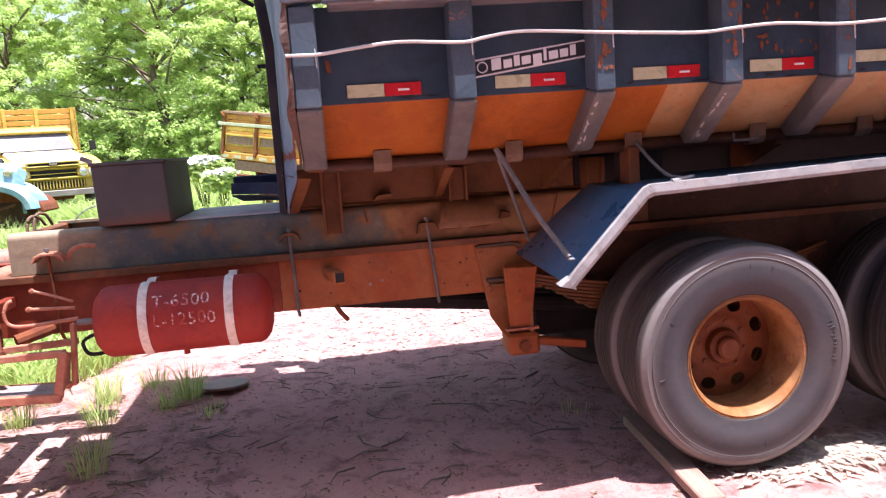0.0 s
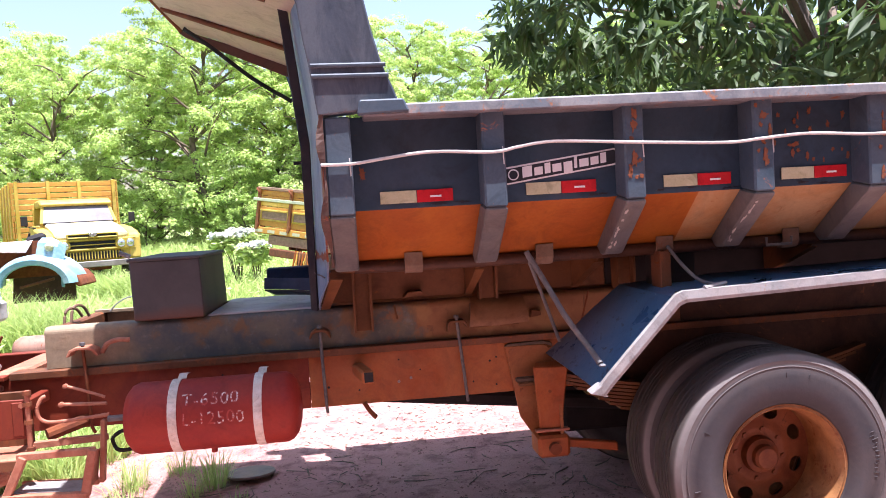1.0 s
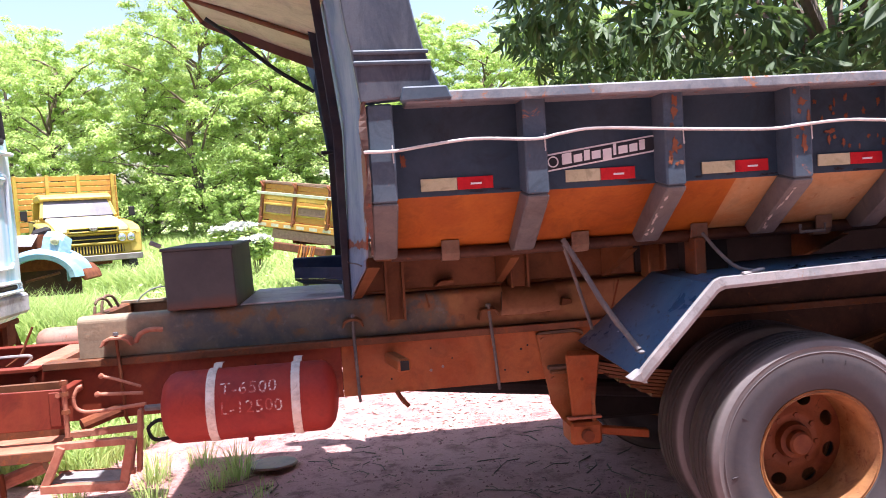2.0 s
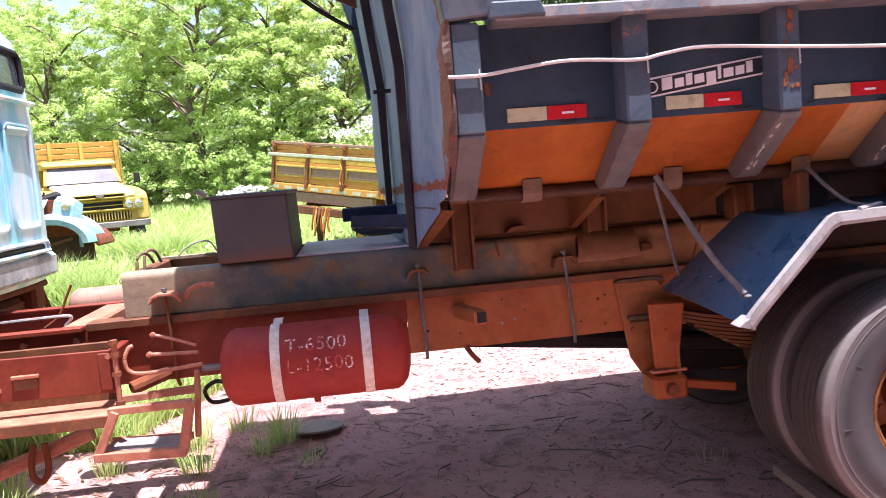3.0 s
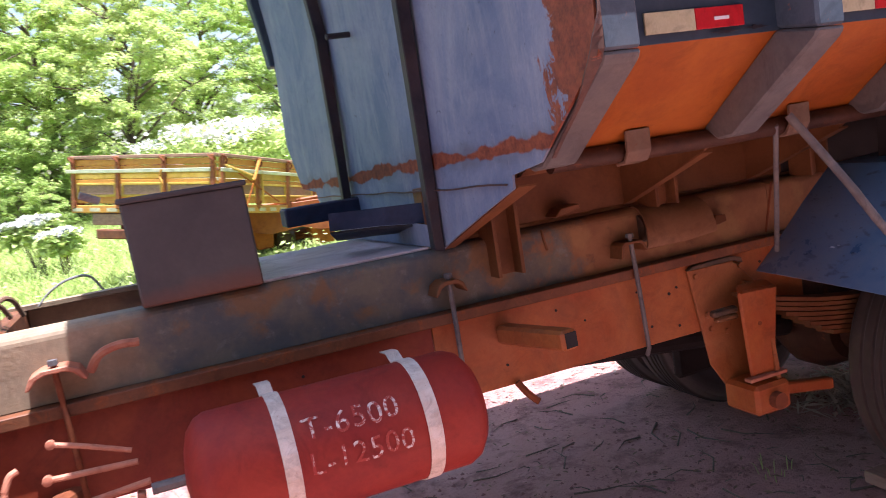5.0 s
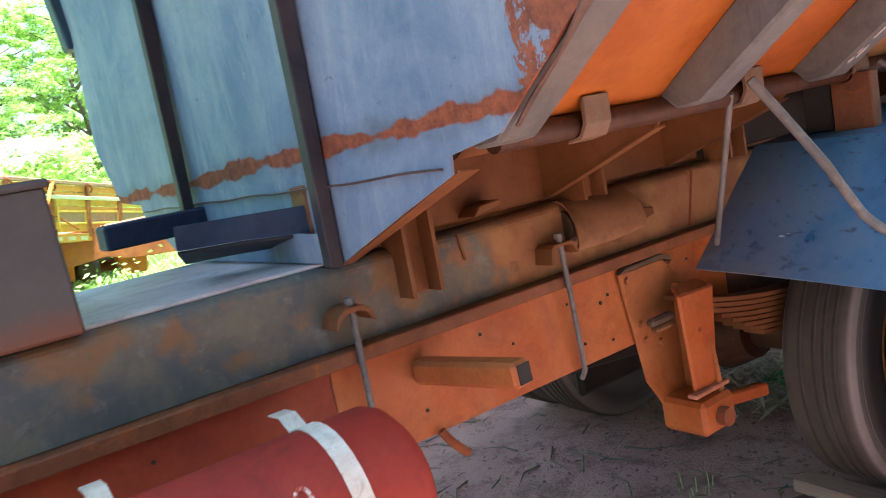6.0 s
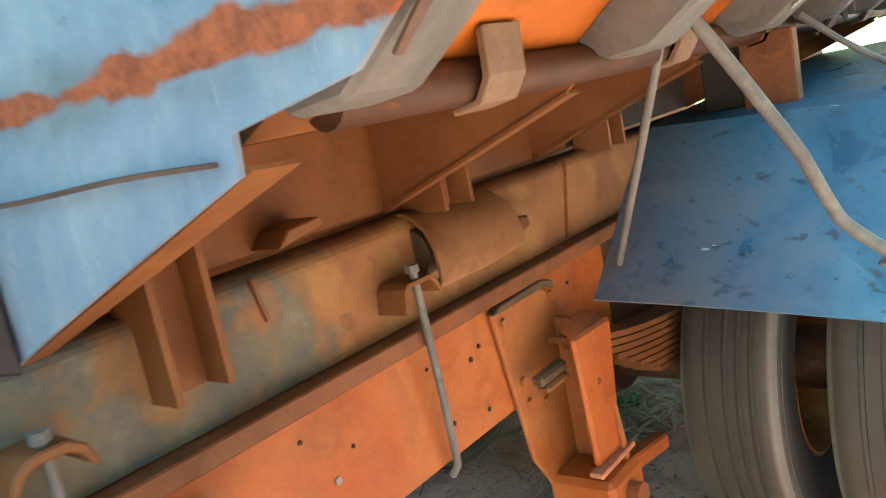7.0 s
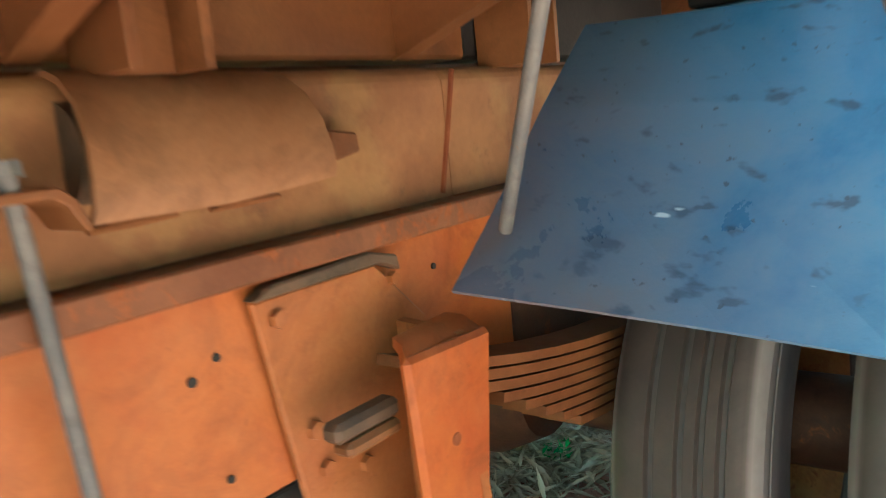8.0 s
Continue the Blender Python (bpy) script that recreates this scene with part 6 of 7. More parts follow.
# ---- blue truck front in the weeds ----
nose = thing("truck_front", (-4.95, 8.5, 0.08), "pale blue rusted truck front with an open engine bay in weeds", "truck")
NOSE_AT = Matrix.Translation((-0.07, 0.2, 0.05))


def npart(name, bm, mat, label="", smooth=False):
    return part(name, turned(bm, NOSE_AT), mat, nose, label, smooth)


def arch_wing(cx, cz, y):
    """A rounded wing over the wheel: band round the opening, rolled over to the inner side."""
    rows = []
    for k in range(15):
        a = radians(178 - k * 12.5)
        c, d = math.cos(a), math.sin(a)
        rows.append([Vector((cx + (0.36 + o) * c * 1.12, y + w, cz + (0.29 + o) * d)) for o, w in ((0.0, 0.03), (0.012, 0.0), (0.08, -0.015), (0.125, 0.03), (0.15, 0.12), (0.155, 0.5))])
    return plate(rows, 0.012)


npart("wing", arch_wing(-4.69, 1.0, 7.86), WING_BLUE, "", True)
npart("nose_panel", plate([[Vector((-4.66, 7.98, 1.42)), Vector((-4.63, 8.02, 1.6)), Vector((-4.6, 8.1, 1.66))], [Vector((-4.5, 7.95, 1.36)), Vector((-4.48, 7.98, 1.58)), Vector((-4.46, 8.08, 1.65))], [Vector((-4.42, 7.96, 1.26)), Vector((-4.38, 8.0, 1.52)), Vector((-4.38, 8.1, 1.6))], [Vector((-4.37, 8.02, 1.2)), Vector((-4.33, 8.1, 1.38)), Vector((-4.33, 8.2, 1.53))]], 0.012), WING_BLUE, "", True)
npart("side_lamp", turned(lathe([(0.0, -0.045), (0.035, -0.04), (0.055, -0.02), (0.06, 0.01), (0.05, 0.03)], 20), pose(-4.47, 7.965, 1.53, 8, 0, 12)), REFL_WHITE, "round amber side lamp", True)
npart("inner_panel", prism([(-6.3, 1.1), (-6.3, 1.60), (-4.8, 1.63), (-4.5, 1.62), (-4.42, 1.5), (-4.4, 1.12)], 'y', 8.24, 8.27, 0.005), RUST)
npart("bay_ledge", plate([[Vector((-6.4, 8.0, 1.50)), Vector((-6.4, 8.28, 1.61))], [Vector((-5.3, 7.98, 1.50)), Vector((-5.3, 8.28, 1.62))], [Vector((-4.78, 7.96, 1.47)), Vector((-4.8, 8.28, 1.63))]], 0.012), painted("pink_primer", (0.5, 0.42, 0.4), (0.58, 0.52, 0.5), amount=0.25, scale=5, dust=0.3), "chalky pink primer ledge of the engine bay")
npart("bay_floor", block(-6.3, -4.75, 8.3, 9.15, 1.2, 1.25, 0.01), RUST)
npart("far_wing", prism([(-6.3, 1.1), (-6.3, 1.60), (-5.1, 1.62), (-4.9, 1.5), (-4.85, 1.05)], 'y', 9.2, 9.4, 0.05), WING_BLUE)
npart("grille_panel", prism([(-4.4, 8.12), (-4.36, 8.14), (-4.8, 9.35), (-4.86, 9.33)], 'z', 0.95, 1.5, 0.01), WING_BLUE)
npart("engine_lump", turned(block(-0.12, 0.12, -0.14, 0.14, -0.22, 0.1, 0.04), pose(-4.8, 8.42, 1.62, 6, -14, 10)), BLACK)
npart("hinge_stay", tube([(-4.96, 8.36, 1.5), (-4.87, 8.36, 1.74)], 0.014, 7), BLACK)
npart("bumper_end", prism([(-4.28, 1.2), (-4.18, 1.17), (-4.1, 1.07), (-4.07, 0.97), (-4.13, 0.95), (-4.2, 1.04), (-4.28, 1.08)], 'y', 7.98, 8.6, 0.015), RUST)
npart("axle_stub", tube([(-4.95, 8.1, 0.98), (-4.5, 8.14, 1.08)], 0.02, 7), FLANGE)
npart("inner_arch", prism([(-5.15, 0.75), (-5.12, 1.1), (-4.95, 1.26), (-4.45, 1.26), (-4.28, 1.02), (-4.28, 0.75)], 'y', 8.3, 8.34, 0.005), PIPE_RUST)

# ---- yellow truck facing the yard ----
yt = thing("yellow_truck", (-7.1, 16.9, 0.09), "old yellow truck with slatted wooden stake body", "truck")
YM = Matrix.Translation((-6.217, 15.08, 0.09)) @ Matrix.Rotation(radians(27), 4, 'Z') @ Matrix.Scale(1.15, 4) @ Matrix.Scale(0.92, 4, (1, 0, 0))


def ypart(name, bm, mat, label="", smooth=False, parent=yt):
    return part(name, turned(bm, YM), mat, parent, label, smooth)


ypart("bonnet", prism([(0.02, 1.3), (-0.02, 1.41), (0.03, 1.46), (0.3, 1.52), (0.9, 1.62), (1.5, 1.69), (1.5, 1.3)], 'x', -0.72, 0.72, 0.035), BONNET)
ypart("front_panel", block(-0.9, 0.9, 0.03, 0.12, 0.88, 1.36, 0.03), YELLOW)
ypart("scoop", block(-0.47, 0.47, -0.045, 0.03, 1.385, 1.425, 0.01), BLACK)
for z in (1.36, 1.432):
    ypart("scoop_lip", block(-0.5, 0.5, -0.06, 0.03, z - 0.014, z + 0.014, 0.01), YELLOW)
for sx in (-0.49, 0.49):
    ypart("scoop_lip", block(sx - 0.018, sx + 0.018, -0.06, 0.03, 1.35, 1.44, 0.008), YELLOW)
ypart("emblem", prism([(-0.1, 1.455), (0.1, 1.455), (0.07, 1.39), (0.0, 1.365), (-0.07, 1.39)], 'y', -0.08, -0.045, 0.008), CHROME)
ypart("grille_mouth", block(-0.46, 0.46, -0.0, 0.05, 1.16, 1.28, 0.01), BLACK)
ypart("grille_rail", block(-0.47, 0.47, -0.025, 0.0, 1.205, 1.225, 0.006), YELLOW)
ypart("grille_frame", block(-0.86, 0.86, -0.03, 0.05, 1.105, 1.145, 0.012), YELLOW)
ypart("grille_frame", block(-0.86, 0.86, -0.03, 0.05, 1.30, 1.335, 0.012), YELLOW)
ypart("lower_mouth", block(-0.6, 0.6, 0.0, 0.05, 0.93, 1.08, 0.01), BLACK)
for k in range(20):
    ypart("grille_bar", block(-0.585 + k * 0.06, -0.56 + k * 0.06, -0.012, 0.02, 0.925, 1.085, 0.004), YELLOW)
for sx in (-1, 1):
    ypart("lamp_bezel", prism([(sx * 0.65 + 0.21 * math.copysign(abs(math.cos(a)) ** 0.6, math.cos(a)), 1.222 + 0.1 * math.copysign(abs(math.sin(a)) ** 0.7, math.sin(a))) for a in (k * math.tau / 24 for k in range(24))], 'y', -0.035, 0.04, 0.008), YELLOW)
    for x in (0.56, 0.745):
        ypart("headlight", turned(lathe([(0.0, -0.04), (0.045, -0.034), (0.072, -0.012), (0.08, -0.014), (0.086, 0.02)], 24), Matrix.Translation((sx * x, -0.035, 1.222))), CHROME, "", True)
    ypart("wing", prism([(-0.02, 0.9), (0.0, 1.34), (0.1, 1.44), (0.6, 1.53), (1.4, 1.6), (1.5, 1.5), (1.5, 0.95), (1.1, 0.95), (1.02, 1.2), (0.7, 1.32), (0.4, 1.2), (0.3, 0.9)], 'x', min(sx * 0.71, sx * 0.97), max(sx * 0.71, sx * 0.97), 0.035), YELLOW)
    ypart("wheel", turned(lathe([(0.0, -0.1), (0.3, -0.1), (0.44, -0.08), (0.45, 0.1), (0.0, 0.1)], 28), Matrix.Translation((sx * 0.85, 0.7, 0.45)) @ Matrix.Rotation(radians(90), 4, 'Z')), RUBBER)
    ypart("corner_pillar", tube([(sx * 0.78, 1.5, 1.68), (sx * 0.7, 1.8, 2.06)], 0.04, 8), YELLOW)
    ypart("door", prism([(1.52, 0.9), (1.52, 1.66), (2.85, 1.66), (2.85, 0.9)], 'x', min(sx * 0.86, sx * 0.9), max(sx * 0.86, sx * 0.9), 0.01), YELLOW)
    ypart("mirror_arm", tube([(sx * 0.9, 1.5, 1.6), (sx * 1.12, 1.42, 1.66), (sx * 1.13, 1.42, 1.85)], 0.014, 6), BLACK)
    ypart("mirror", block(sx * 1.13 - 0.07, sx * 1.13 + 0.07, 1.4, 1.42, 1.66, 1.86, 0.012), BLACK)
ypart("bumper", prism([(-0.95, -0.12), (-0.89, -0.22), (0.89, -0.22), (0.95, -0.12), (0.95, -0.08), (-0.95, -0.08)], 'z', 0.78, 0.9, 0.012), painted("bumper_grey", (0.24, 0.24, 0.22), (0.16, 0.155, 0.14), amount=0.3, scale=3), "weathered pale bumper bar")
ypart("cabin", prism([(1.52, 0.8), (1.52, 1.66), (2.9, 1.66), (2.9, 0.8)], 'x', -0.86, 0.86, 0.02), YELLOW)
ypart("cab_roof", prism([(1.8, 2.045), (1.68, 2.06), (1.69, 2.13), (1.95, 2.2), (2.7, 2.2), (2.92, 2.05)], 'x', -0.77, 0.77, 0.03), YELLOW)
ypart("cab_back", block(-0.8, 0.8, 2.86, 2.9, 1.64, 2.06, 0.01), YELLOW)
ypart("windscreen", prism([(1.52, 1.70), (1.78, 2.045), (1.765, 2.055), (1.505, 1.71)], 'x', -0.74, 0.74, 0.0), plain("dusty_screen", (0.09, 0.088, 0.11), (0.18, 0.17, 0.2), 1.2, 0.15), "dusty windscreen mirroring the bright sky")
ypart("screen_seal", tube([(-0.75, 1.5, 1.69), (0.75, 1.5, 1.69), (0.72, 1.77, 2.05), (-0.72, 1.77, 2.05)], 0.016, 6, closed=True), BLACK)
ypart("seat_back", block(-0.7, 0.7, 2.5, 2.7, 1.4, 1.78, 0.05), PIPE_RUST)
for k in range(10):
    ypart("stake_slat", block(-1.17, 1.17, 3.12, 3.15, 1.42 + k * 0.126, 1.523 + k * 0.126, 0.006), YELLOW_WOOD)
for x in (-1.1, -0.4, 0.3, 1.1):
    ypart("stake_post", block(x - 0.04, x + 0.04, 3.05, 3.12, 1.2, 2.68, 0.006), YELLOW)
for sx in (-1.2, 1.2):
    for k in range(10):
        ypart("stake_slat", block(sx - 0.015, sx + 0.015, 3.16, 6.2, 1.42 + k * 0.126, 1.523 + k * 0.126, 0.006), YELLOW_WOOD)
    for k in range(4):
        ypart("stake_post", block(sx - 0.05, sx + 0.05, 3.3 + k * 0.9, 3.38 + k * 0.9, 1.2, 2.68, 0.006), YELLOW)
ypart("bed_floor", block(-1.18, 1.18, 3.1, 6.2, 1.2, 1.3, 0.01), RAW_WOOD)
for sx in (-1, 1):
    ypart("wheel", turned(lathe([(0.0, -0.2), (0.3, -0.2), (0.45, -0.16), (0.45, 0.2), (0.0, 0.2)], 28), Matrix.Translation((sx * 0.85, 5.0, 0.45)) @ Matrix.Rotation(radians(90), 4, 'Z')), RUBBER)
ypart("chassis", block(-0.4, 0.4, 0.3, 6.0, 0.7, 0.9, 0.02), RUST)

# ---- second yellow truck body, seen from behind ----
yb = thing("flatbed_truck", (-0.4, 11.7, 0.1), "old flatbed truck with yellow wooden drop sides", "truck")
BM1 = Matrix.Translation((-2.09, 11.3, 1.70)) @ Matrix.Rotation(radians(9.6), 4, 'Y') @ Matrix.Rotation(radians(-40.2), 4, 'Z')
POST_RUST = painted("post_yellow", (0.3, 0.12, 0.03), (0.16, 0.06, 0.025), amount=0.5, scale=5)
GREEN_STRIP = painted("green_strip", (0.42, 0.5, 0.3), (0.52, 0.58, 0.4), amount=0.2, scale=3)


def bpart(name, bm, mat, label="", parent=yb):
    return part(name, turned(bm, BM1), mat, parent, label)


def drop_side(length, m, bays):
    """A wooden drop side: cap, planks, panelled bays with worn grey boards, rusty posts, striped sill."""
    def p(name, bm, mat, label=""):
        return part(name, turned(bm, BM1 @ m), mat, yb, label)
    p("cap_rail", block(-0.02, length + 0.02, -0.05, 0.04, 0.67, 0.72, 0.008), RAW_WOOD)
    for z0, z1, mat in ((0.02, 0.12, YELLOW_WOOD), (0.13, 0.3, RAW_WOOD), (0.31, 0.37, YELLOW_WOOD), (0.38, 0.475, YELLOW), (0.49, 0.565, YELLOW_WOOD), (0.575, 0.66, YELLOW_WOOD)):
        p("board", block(0.01, length - 0.01, -0.015, 0.015, z0, z1, 0.005), mat)
    p("cap_board", block(-0.06, length - 0.05, -0.095, -0.066, 0.46, 0.515, 0.006), GREEN_STRIP, "pale green horizontal rail")
    for k in range(bays + 1):
        x = 0.04 + (length - 0.08) * k / bays
        p("post", block(x - 0.032, x + 0.032, -0.062, -0.015, -0.06, 0.70, 0.008), POST_RUST)
        p("post_hook", tube(curve_points([(x - 0.06, -0.06, 0.69), (x - 0.02, -0.09, 0.67), (x + 0.03, -0.09, 0.62), (x + 0.02, -0.07, 0.57)], 3), 0.014, 6), RUST)
        if k < bays:
            w = (length - 0.08) / bays
            for z in (0.115, 0.285):
                p("bay_batten", block(x + 0.05, x + w - 0.05, -0.032, -0.012, z, z + 0.035, 0.006), YELLOW)
            for bx in (x + 0.05, x + w - 0.085):
                p("bay_batten", block(bx, bx + 0.035, -0.03, -0.012, 0.14, 0.29, 0.005), YELLOW)
            p("hinge", block(x + 0.02, x + 0.06, -0.07, -0.03, -0.02, 0.06, 0.008), RUST)
    p("sill_board", block(0, length, -0.045, 0.06, -0.12, -0.005, 0.008), YELLOW_WOOD)
    for k in range(int(length / 0.31)):
        p("marker", block(0.03 + k * 0.31, 0.21 + k * 0.31, -0.05, -0.045, -0.1, -0.045, 0.0), REFL_WHITE)


drop_side(2.5, Matrix.Identity(4), 3)
SIDE = Matrix.Rotation(radians(90), 4, 'Z')
drop_side(4.6, Matrix.Translation((2.52, 0.02, 0)) @ SIDE, 5)
drop_side(4.6, Matrix.Translation((0.03, 0.02, 0)) @ SIDE, 5)
bpart("deck", block(0.06, 2.46, 0.05, 4.6, -0.13, -0.06, 0.01), RAW_WOOD)
bpart("rear_beam", block(0.35, 2.3, -0.02, 0.1, -0.3, -0.13, 0.01), RAW_WOOD)
bpart("tow_beam", block(0.5, 1.75, -0.12, 0.06, -0.5, -0.36, 0.015), FLANGE)
for x in (0.75, 1.65):
    bpart("frame_rail", block(x, x + 0.09, 0.1, 4.5, -0.36, -0.14, 0.01), RUST)
part("rear_leg", block(-1.37, -1.27, 10.72, 10.82, 0.05, 1.3, 0.015), PIPE_RUST, yb, "dark prop post under the bed")
part("rear_leg", block(-0.67, -0.58, 10.35, 10.44, 0.05, 1.42, 0.012), YELLOW_WOOD, yb)
for a, b, r, mat in (((2.46, -0.06, 0.62), (2.75, 0.5, 0.42), 0.02, YELLOW), ((2.58, 0.3, 0.5), (2.6, 1.5, 0.05), 0.014, ORANGE), ((2.6, 0.95, 0.68), (2.62, 0.75, 0.36), 0.026, YELLOW_WOOD), ((2.62, 0.78, 0.38), (2.6, 0.55, -0.1), 0.012, ORANGE), ((2.6, 1.0, 0.5), (2.6, 1.05, 0.02), 0.018, YELLOW)):
    bpart("tie_bar", tube([a, b], r, 6), mat)
for k in range(7):
    x = 1.15 + 0.06 * k + 0.02 * math.sin(k * 5.1)
    bpart("loose_strap", tube(curve_points([(x, -0.1, -0.34), (x + 0.02 * math.sin(k), -0.14, -0.6), (x + 0.05 * math.sin(2.3 * k), -0.13, -0.75 - 0.05 * (k % 3))], 4), 0.017, 6), (ORANGE, YELLOW_WOOD, POST_RUST)[k % 3])
bpart("rope_knot", tube(curve_points([(1.66, -0.1, 0.5), (1.63, -0.11, 0.4), (1.68, -0.11, 0.3), (1.65, -0.1, 0.12), (1.67, -0.1, 0.05)], 4), 0.015, 6), YELLOW_WOOD)
# running gear under the bed
GEAR = Matrix.Translation((0.68, 0.7, 0.12))


def gear(name, bm, mat, smooth=False):
    return part(name, turned(bm, GEAR), mat, yb, "", smooth)


gear("crossmember", block(-1.1, 1.3, 10.6, 10.75, 0.88, 1.12, 0.02), ORANGE)
gear("skirt_panel", prism([(-0.9, 0.74), (-0.3, 0.7), (0.0, 0.62), (0.5, 0.66), (0.8, 0.56), (1.6, 0.5), (1.6, 1.05), (-0.9, 1.1)], 'y', 10.4, 10.43, 0.01), painted("rusty_skirt", (0.3, 0.09, 0.02), (0.2, 0.05, 0.015), amount=0.4, scale=4, dust=0.2))
gear("spring_bracket", prism([(-0.35, 0.95), (0.1, 0.95), (0.02, 0.4), (-0.25, 0.4)], 'y', 10.5, 10.85, 0.02), ORANGE)
gear("spring_bracket", prism([(0.6, 0.95), (1.1, 0.95), (1.05, 0.32), (0.7, 0.32)], 'y', 10.5, 10.85, 0.02), ORANGE)
gear("axle_tube", tube([(-1.0, 11.0, 0.5), (1.0, 11.0, 0.5)], 0.09, 14), RUST)
gear("differential", turned(lathe([(0.0, -0.2), (0.13, -0.16), (0.22, 0.0), (0.13, 0.16), (0.0, 0.2)], 20), Matrix.Translation((0.25, 10.9, 0.5))), GREASE, True)
gear("mud_flap", block(-1.15, -0.62, 10.65, 10.67, 0.3, 0.85, 0.004), RUBBER)
for sx, sy in ((0.5, 12.0), (-0.9, 12.4)):
    gear("wheel", turned(lathe([(0.0, -0.25), (0.3, -0.25), (0.46, -0.2), (0.46, 0.25), (0.0, 0.25)], 28), Matrix.Translation((sx, sy, 0.44)) @ Matrix.Rotation(radians(51), 4, 'Z')), RUBBER)

# ---- trees ----
def spray_mesh(name, centres, normals, size, mat, rng, slim=0.5):
    """Leaves as folded diamonds that face along the given normals, loosely."""
    n = len(centres)
    nn = normals + rng.normal(0, 0.38, (n, 3))
    nn /= np.linalg.norm(nn, axis=1)[:, None]
    d = rng.normal(size=(n, 3))
    d -= nn * np.sum(d * nn, axis=1)[:, None]
    d /= np.linalg.norm(d, axis=1)[:, None]
    s = np.cross(nn, d)
    L = size * rng.uniform(0.55, 1.4, (n, 1))
    base, tip = centres - d * L * 0.5, centres + d * L * 0.5 - nn * L * 0.12
    a = centres + s * L * slim * 0.5 + nn * L * 0.06
    b = centres - s * L * slim * 0.5 + nn * L * 0.06
    verts = np.stack([base, a, tip, b], axis=1).reshape(-1, 3)
    i = np.arange(n)[:, None] * 4
    return cloud(name, verts, np.concatenate([i + np.array([[0, 1, 2]]), i + np.array([[0, 2, 3]])], axis=0), mat)


def tree_parts(seed, height, spread, clumps, per, leaf_size, mat, lowest=0.1):
    """Trunk, limbs and a crown of leafy sprays: domes of leaves at the branch ends, with gaps between."""
    rng = np.random.default_rng(seed)
    limbs = bmesh.new()
    trunk = [(0, 0, -0.3)]
    for k in range(1, 7):
        trunk.append((rng.normal(0, 0.07) * k, rng.normal(0, 0.07) * k, height * 0.86 * k / 6))
    merged(limbs, tube(curve_points(trunk, 3), 0.1, 8, [0.15 * height / 9 * (1 - 0.88 * i / 18) for i in range(19)]))
    cs, ns = [], []
    for k in range(clumps):
        f = lowest + (0.97 - lowest) * ((k + rng.random()) / clumps)
        i = min(5, int(f * 6))
        b = Vector(trunk[i]).lerp(Vector(trunk[i + 1]), f * 6 - i)
        a = k * 2.4 + rng.normal(0, 0.5)
        wide = spread * (0.45 + 0.75 * math.sin(math.pi * min(1.0, 0.22 + 0.78 * f))) * rng.uniform(0.35, 1.1)
        e = b + Vector((math.cos(a) * wide, math.sin(a) * wide, wide * rng.uniform(0.05, 0.5)))
        if k % 3 == 0:
            merged(limbs, tube([b - Vector((0, 0, wide * 0.25)), b.lerp(e, 0.55), e], 0.02, 5, [0.05 * height / 9, 0.03 * height / 9, 0.012]))
        r = rng.uniform(0.3, 0.72) * (1.15 - 0.3 * f) * spread / 3
        for q in range(5):
            o = np.array(e) + rng.normal(0, 0.8, 3) * r * np.array([1.1, 1.1, 0.9])
            n = per // 5
            d = rng.normal(size=(n, 3))
            d[:, 2] = np.abs(d[:, 2]) - 0.35
            d /= np.linalg.norm(d, axis=1)[:, None]
            rr = r * rng.uniform(0.35, 0.75)
            cs.append(o + d * rr * rng.uniform(0.55, 1.12, (n, 1)) * np.array([1.1, 1.1, 0.85]))
            ns.append(d * 0.7 + np.array([0, 0, 0.6]))
    return mesh_of("trunk", limbs, BARK), spray_mesh("crown", np.concatenate(cs), np.concatenate(ns), leaf_size, mat, rng)


def plant_tree(meshes, x, y, spin, s, label, name="tree", group="trees along the field"):
    top = thing(name, (0, 0, 0), label, "tree" if name == "tree" else "shrub", group)
    for nm, me in zip(("trunk", "crown"), meshes):
        ob = new(nm, me)
        ob.parent = top
    top.matrix_basis = Matrix.Translation((x, y, rise(y) - (0.5 * s if name == 'shrub' else 0))) @ Matrix.Rotation(spin, 4, 'Z')
    top.scale = (s, s, s)
    return top


KINDS = [tree_parts(21, 12.0, 3.4, 120, 640, 0.125, LEAF, 0.03), tree_parts(22, 11.0, 3.1, 110, 620, 0.13, LEAF_PALE, 0.03), tree_parts(23, 13.0, 3.4, 125, 640, 0.125, LEAF, 0.03), tree_parts(24, 6.0, 2.8, 56, 560, 0.12, LEAF, 0.02), tree_parts(25, 14.0, 3.6, 60, 150, 0.36, LEAF)]
rng_w = np.random.default_rng(77)
ROW = [(-24, 37), (-19.5, 33), (-16.0, 36), (-12.6, 31.5), (-9.6, 34.5), (-6.6, 31), (-3.6, 33.5), (-0.6, 31), (2.6, 34), (6.0, 32), (9.4, 35), (13, 33), (17, 36), (21, 38), (26, 37), (-29, 40)]
for k, (x, y) in enumerate(ROW):
    plant_tree(KINDS[k % 3], x, y, rng_w.uniform(0, 6.28), rng_w.uniform(0.82, 1.04), "leafy green tree at the edge of the field")
for k in range(16):
    plant_tree(KINDS[3], -27 + k * 3.1 + rng_w.uniform(-0.9, 0.9), rng_w.uniform(28.0, 31.0), rng_w.uniform(0, 6.28), rng_w.uniform(0.42, 0.8), "low leafy shrub before the trees", "shrub", "shrubs before the trees")
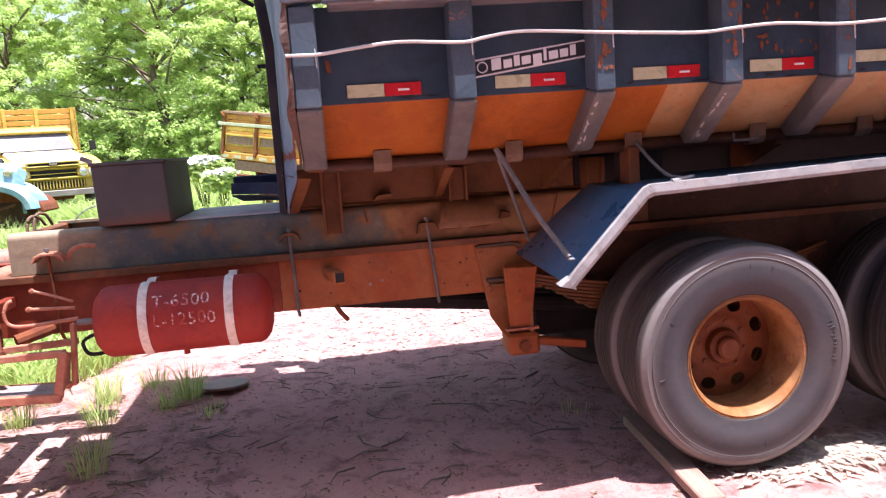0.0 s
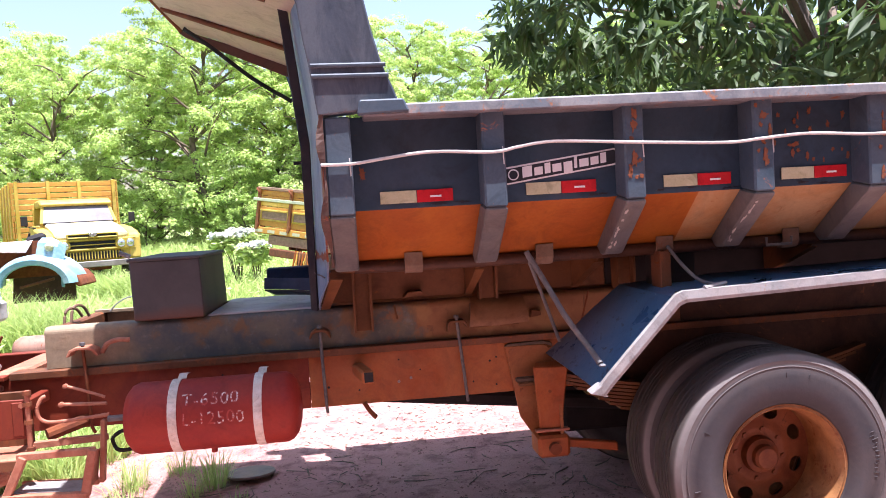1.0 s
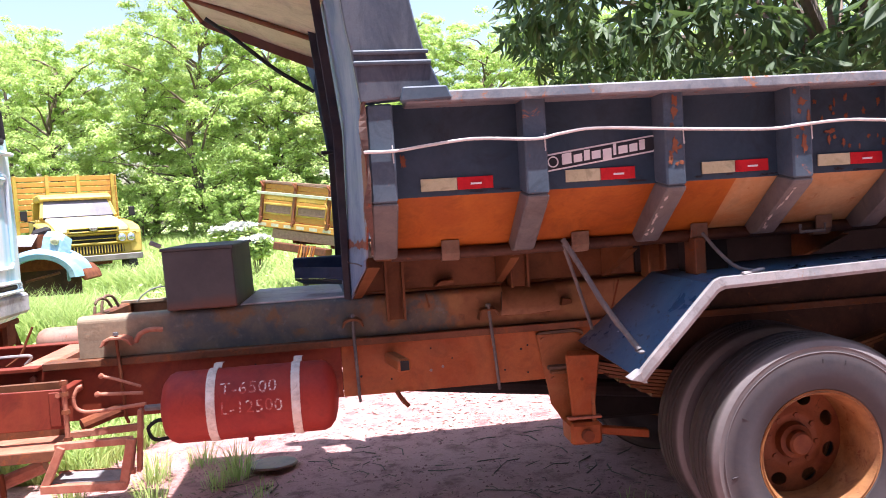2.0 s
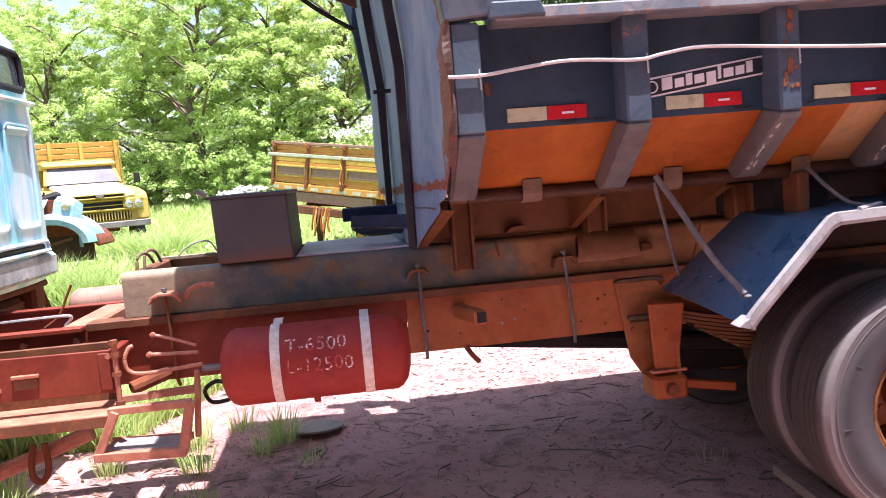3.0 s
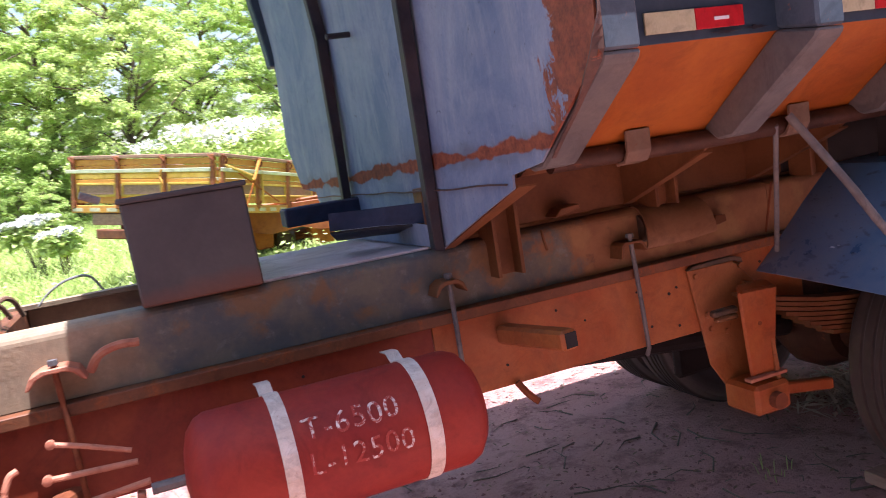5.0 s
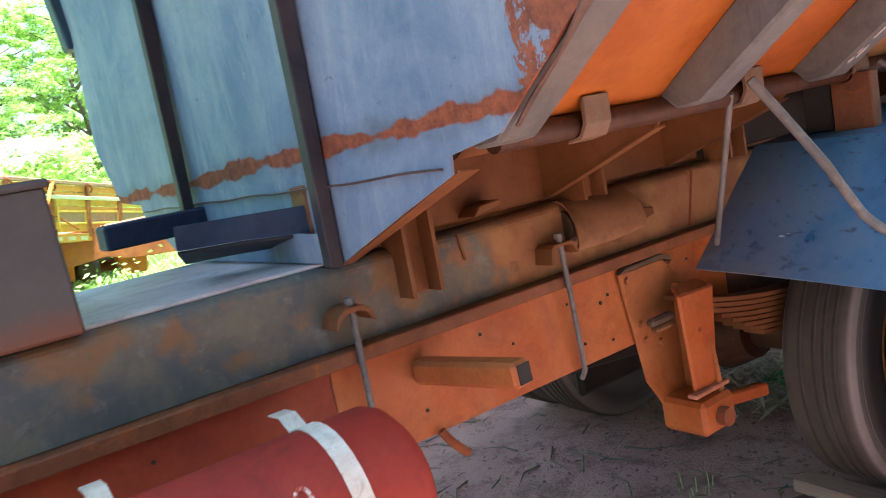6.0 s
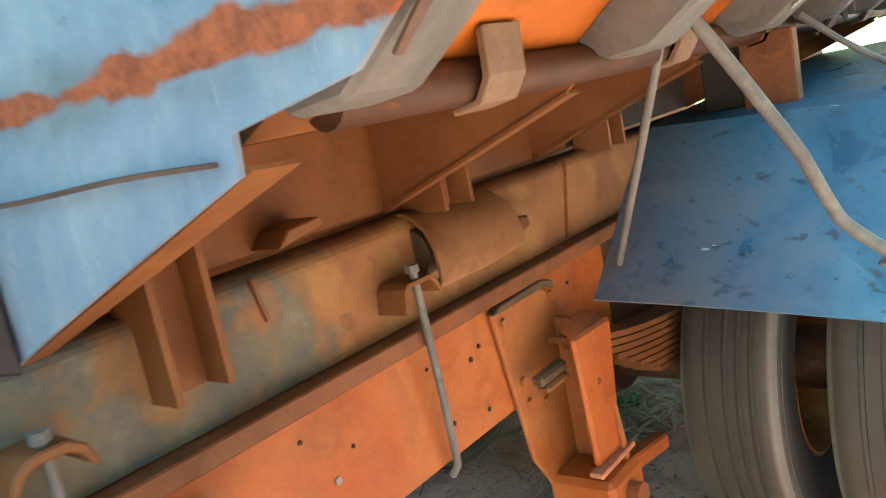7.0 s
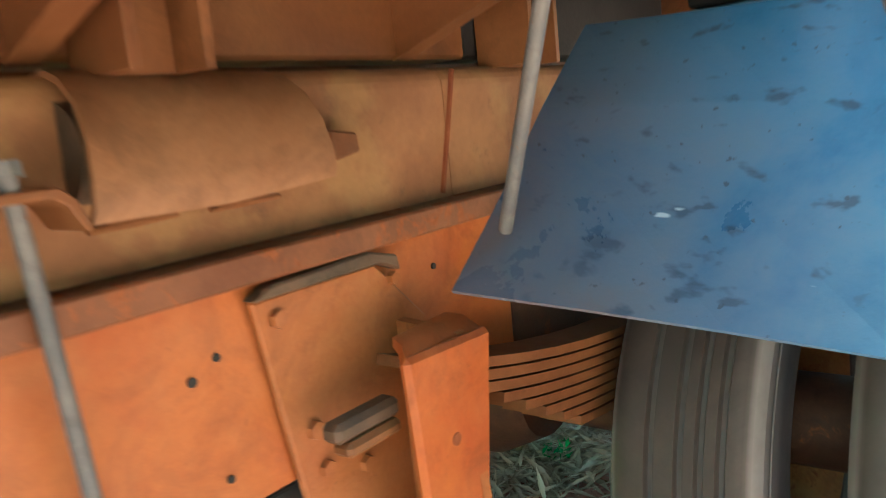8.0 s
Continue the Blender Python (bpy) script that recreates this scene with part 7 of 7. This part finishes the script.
for k in range(12):
    plant_tree(KINDS[4], -44 + k * 8 + rng_w.uniform(-2, 2), rng_w.uniform(46, 54), rng_w.uniform(0, 6.28), rng_w.uniform(0.72, 0.9), "tall green tree behind the field")


def mango_tree(x, y):
    rng = np.random.default_rng(5)
    top = thing("mango_tree", (x, y, 0), "dark broad-leaved tree hanging over the box", "tree")
    trunk = bmesh.new()
    merged(trunk, tube([(x, y, -0.1), (x + 0.1, y, 1.5), (x - 0.1, y + 0.1, 3.2)], 0.2, 12, [0.28, 0.22, 0.18]))
    cs, outs = [], []
    for k in range(620):
        a = rng.uniform(0, math.tau)
        r = 4.0 * math.sqrt(rng.random())
        z = (2.62 + 0.5 * rng.random() ** 1.5 if k % 2 else rng.uniform(2.9, 5.4)) + 0.05 * (3.4 - r)
        tip = np.array([x + r * math.cos(a), y + r * math.sin(a), z])
        tip[2] += 0.55 * max(0.0, 3.3 - tip[0])
        if k % 20 == 0:
            merged(trunk, tube([(x, y, 3.0), Vector((x, y, 3.0)).lerp(Vector(tip), 0.5) + Vector((0, 0, 0.3)), tip], 0.03, 6, [0.08, 0.05, 0.015]))
        n = 30
        d = rng.normal(size=(n, 3))
        d /= np.linalg.norm(d, axis=1)[:, None]
        cs.append(tip + d * np.array([0.2, 0.2, 0.16]) * rng.uniform(0.6, 1.4, (n, 1)))
        outs.append(d * 0.9)
    part("trunk", trunk, BARK, top)
    ob = new("crown", leaf_mesh("crown", np.concatenate(cs), 0.27, MANGO, rng, 0.9, 0.26, np.concatenate(outs)))
    ob.parent = top
    ob.matrix_parent_inverse = world_of(top).inverted()


mango_tree(5.5, 5.7)


def white_bush(x, y, z, r, seed):
    """Flat-topped sprays of white blossom over leaves, uneven in outline."""
    rng = np.random.default_rng(seed)
    top = thing("flowering_shrub", (x, y, 0), "white-blossomed shrub in the sunlit field", "shrub")
    stems = bmesh.new()
    flowers, leaves = [], []
    for k in range(16):
        a, q = rng.uniform(0, math.tau), r * 1.7 * math.sqrt(rng.random())
        tip = np.array([x + q * math.cos(a), y + 0.6 * q * math.sin(a), z + r * rng.uniform(-0.45, 0.35) * (1.4 - q / (1.7 * r))])
        merged(stems, tube([(x, y, -0.05), (x + 0.4 * (tip[0] - x), y + 0.4 * (tip[1] - y), z * 0.6), tuple(tip)], 0.02, 5, [0.012, 0.009, 0.006]))
        n = 90
        flowers.append(tip + rng.normal(size=(n, 3)) * np.array([0.34, 0.3, 0.09]) * r * 0.8)
        leaves.append(tip - np.array([0, 0, 0.25 * r]) + rng.normal(size=(n, 3)) * np.array([0.36, 0.32, 0.2]) * r * 0.9 - np.array([0, 0, 0.3]) * rng.random((n, 1)) ** 2)
    part("stem", stems, BARK, top)
    for nm, me in (("blossom", leaf_mesh("blossom", np.concatenate(flowers), 0.12, BLOSSOM, rng, 0.0, 0.8)), ("foliage", leaf_mesh("foliage", np.concatenate(leaves), 0.17, LEAF_PALE, rng, 0.2, 0.5))):
        ob = new(nm, me)
        ob.parent = top
        ob.matrix_parent_inverse = world_of(top).inverted()


white_bush(0.68, 18.0, 2.95, 0.95, 3)
white_bush(-3.2, 16.0, 1.5, 0.3, 4)
white_bush(-2.7, 15.6, 1.25, 0.25, 6)
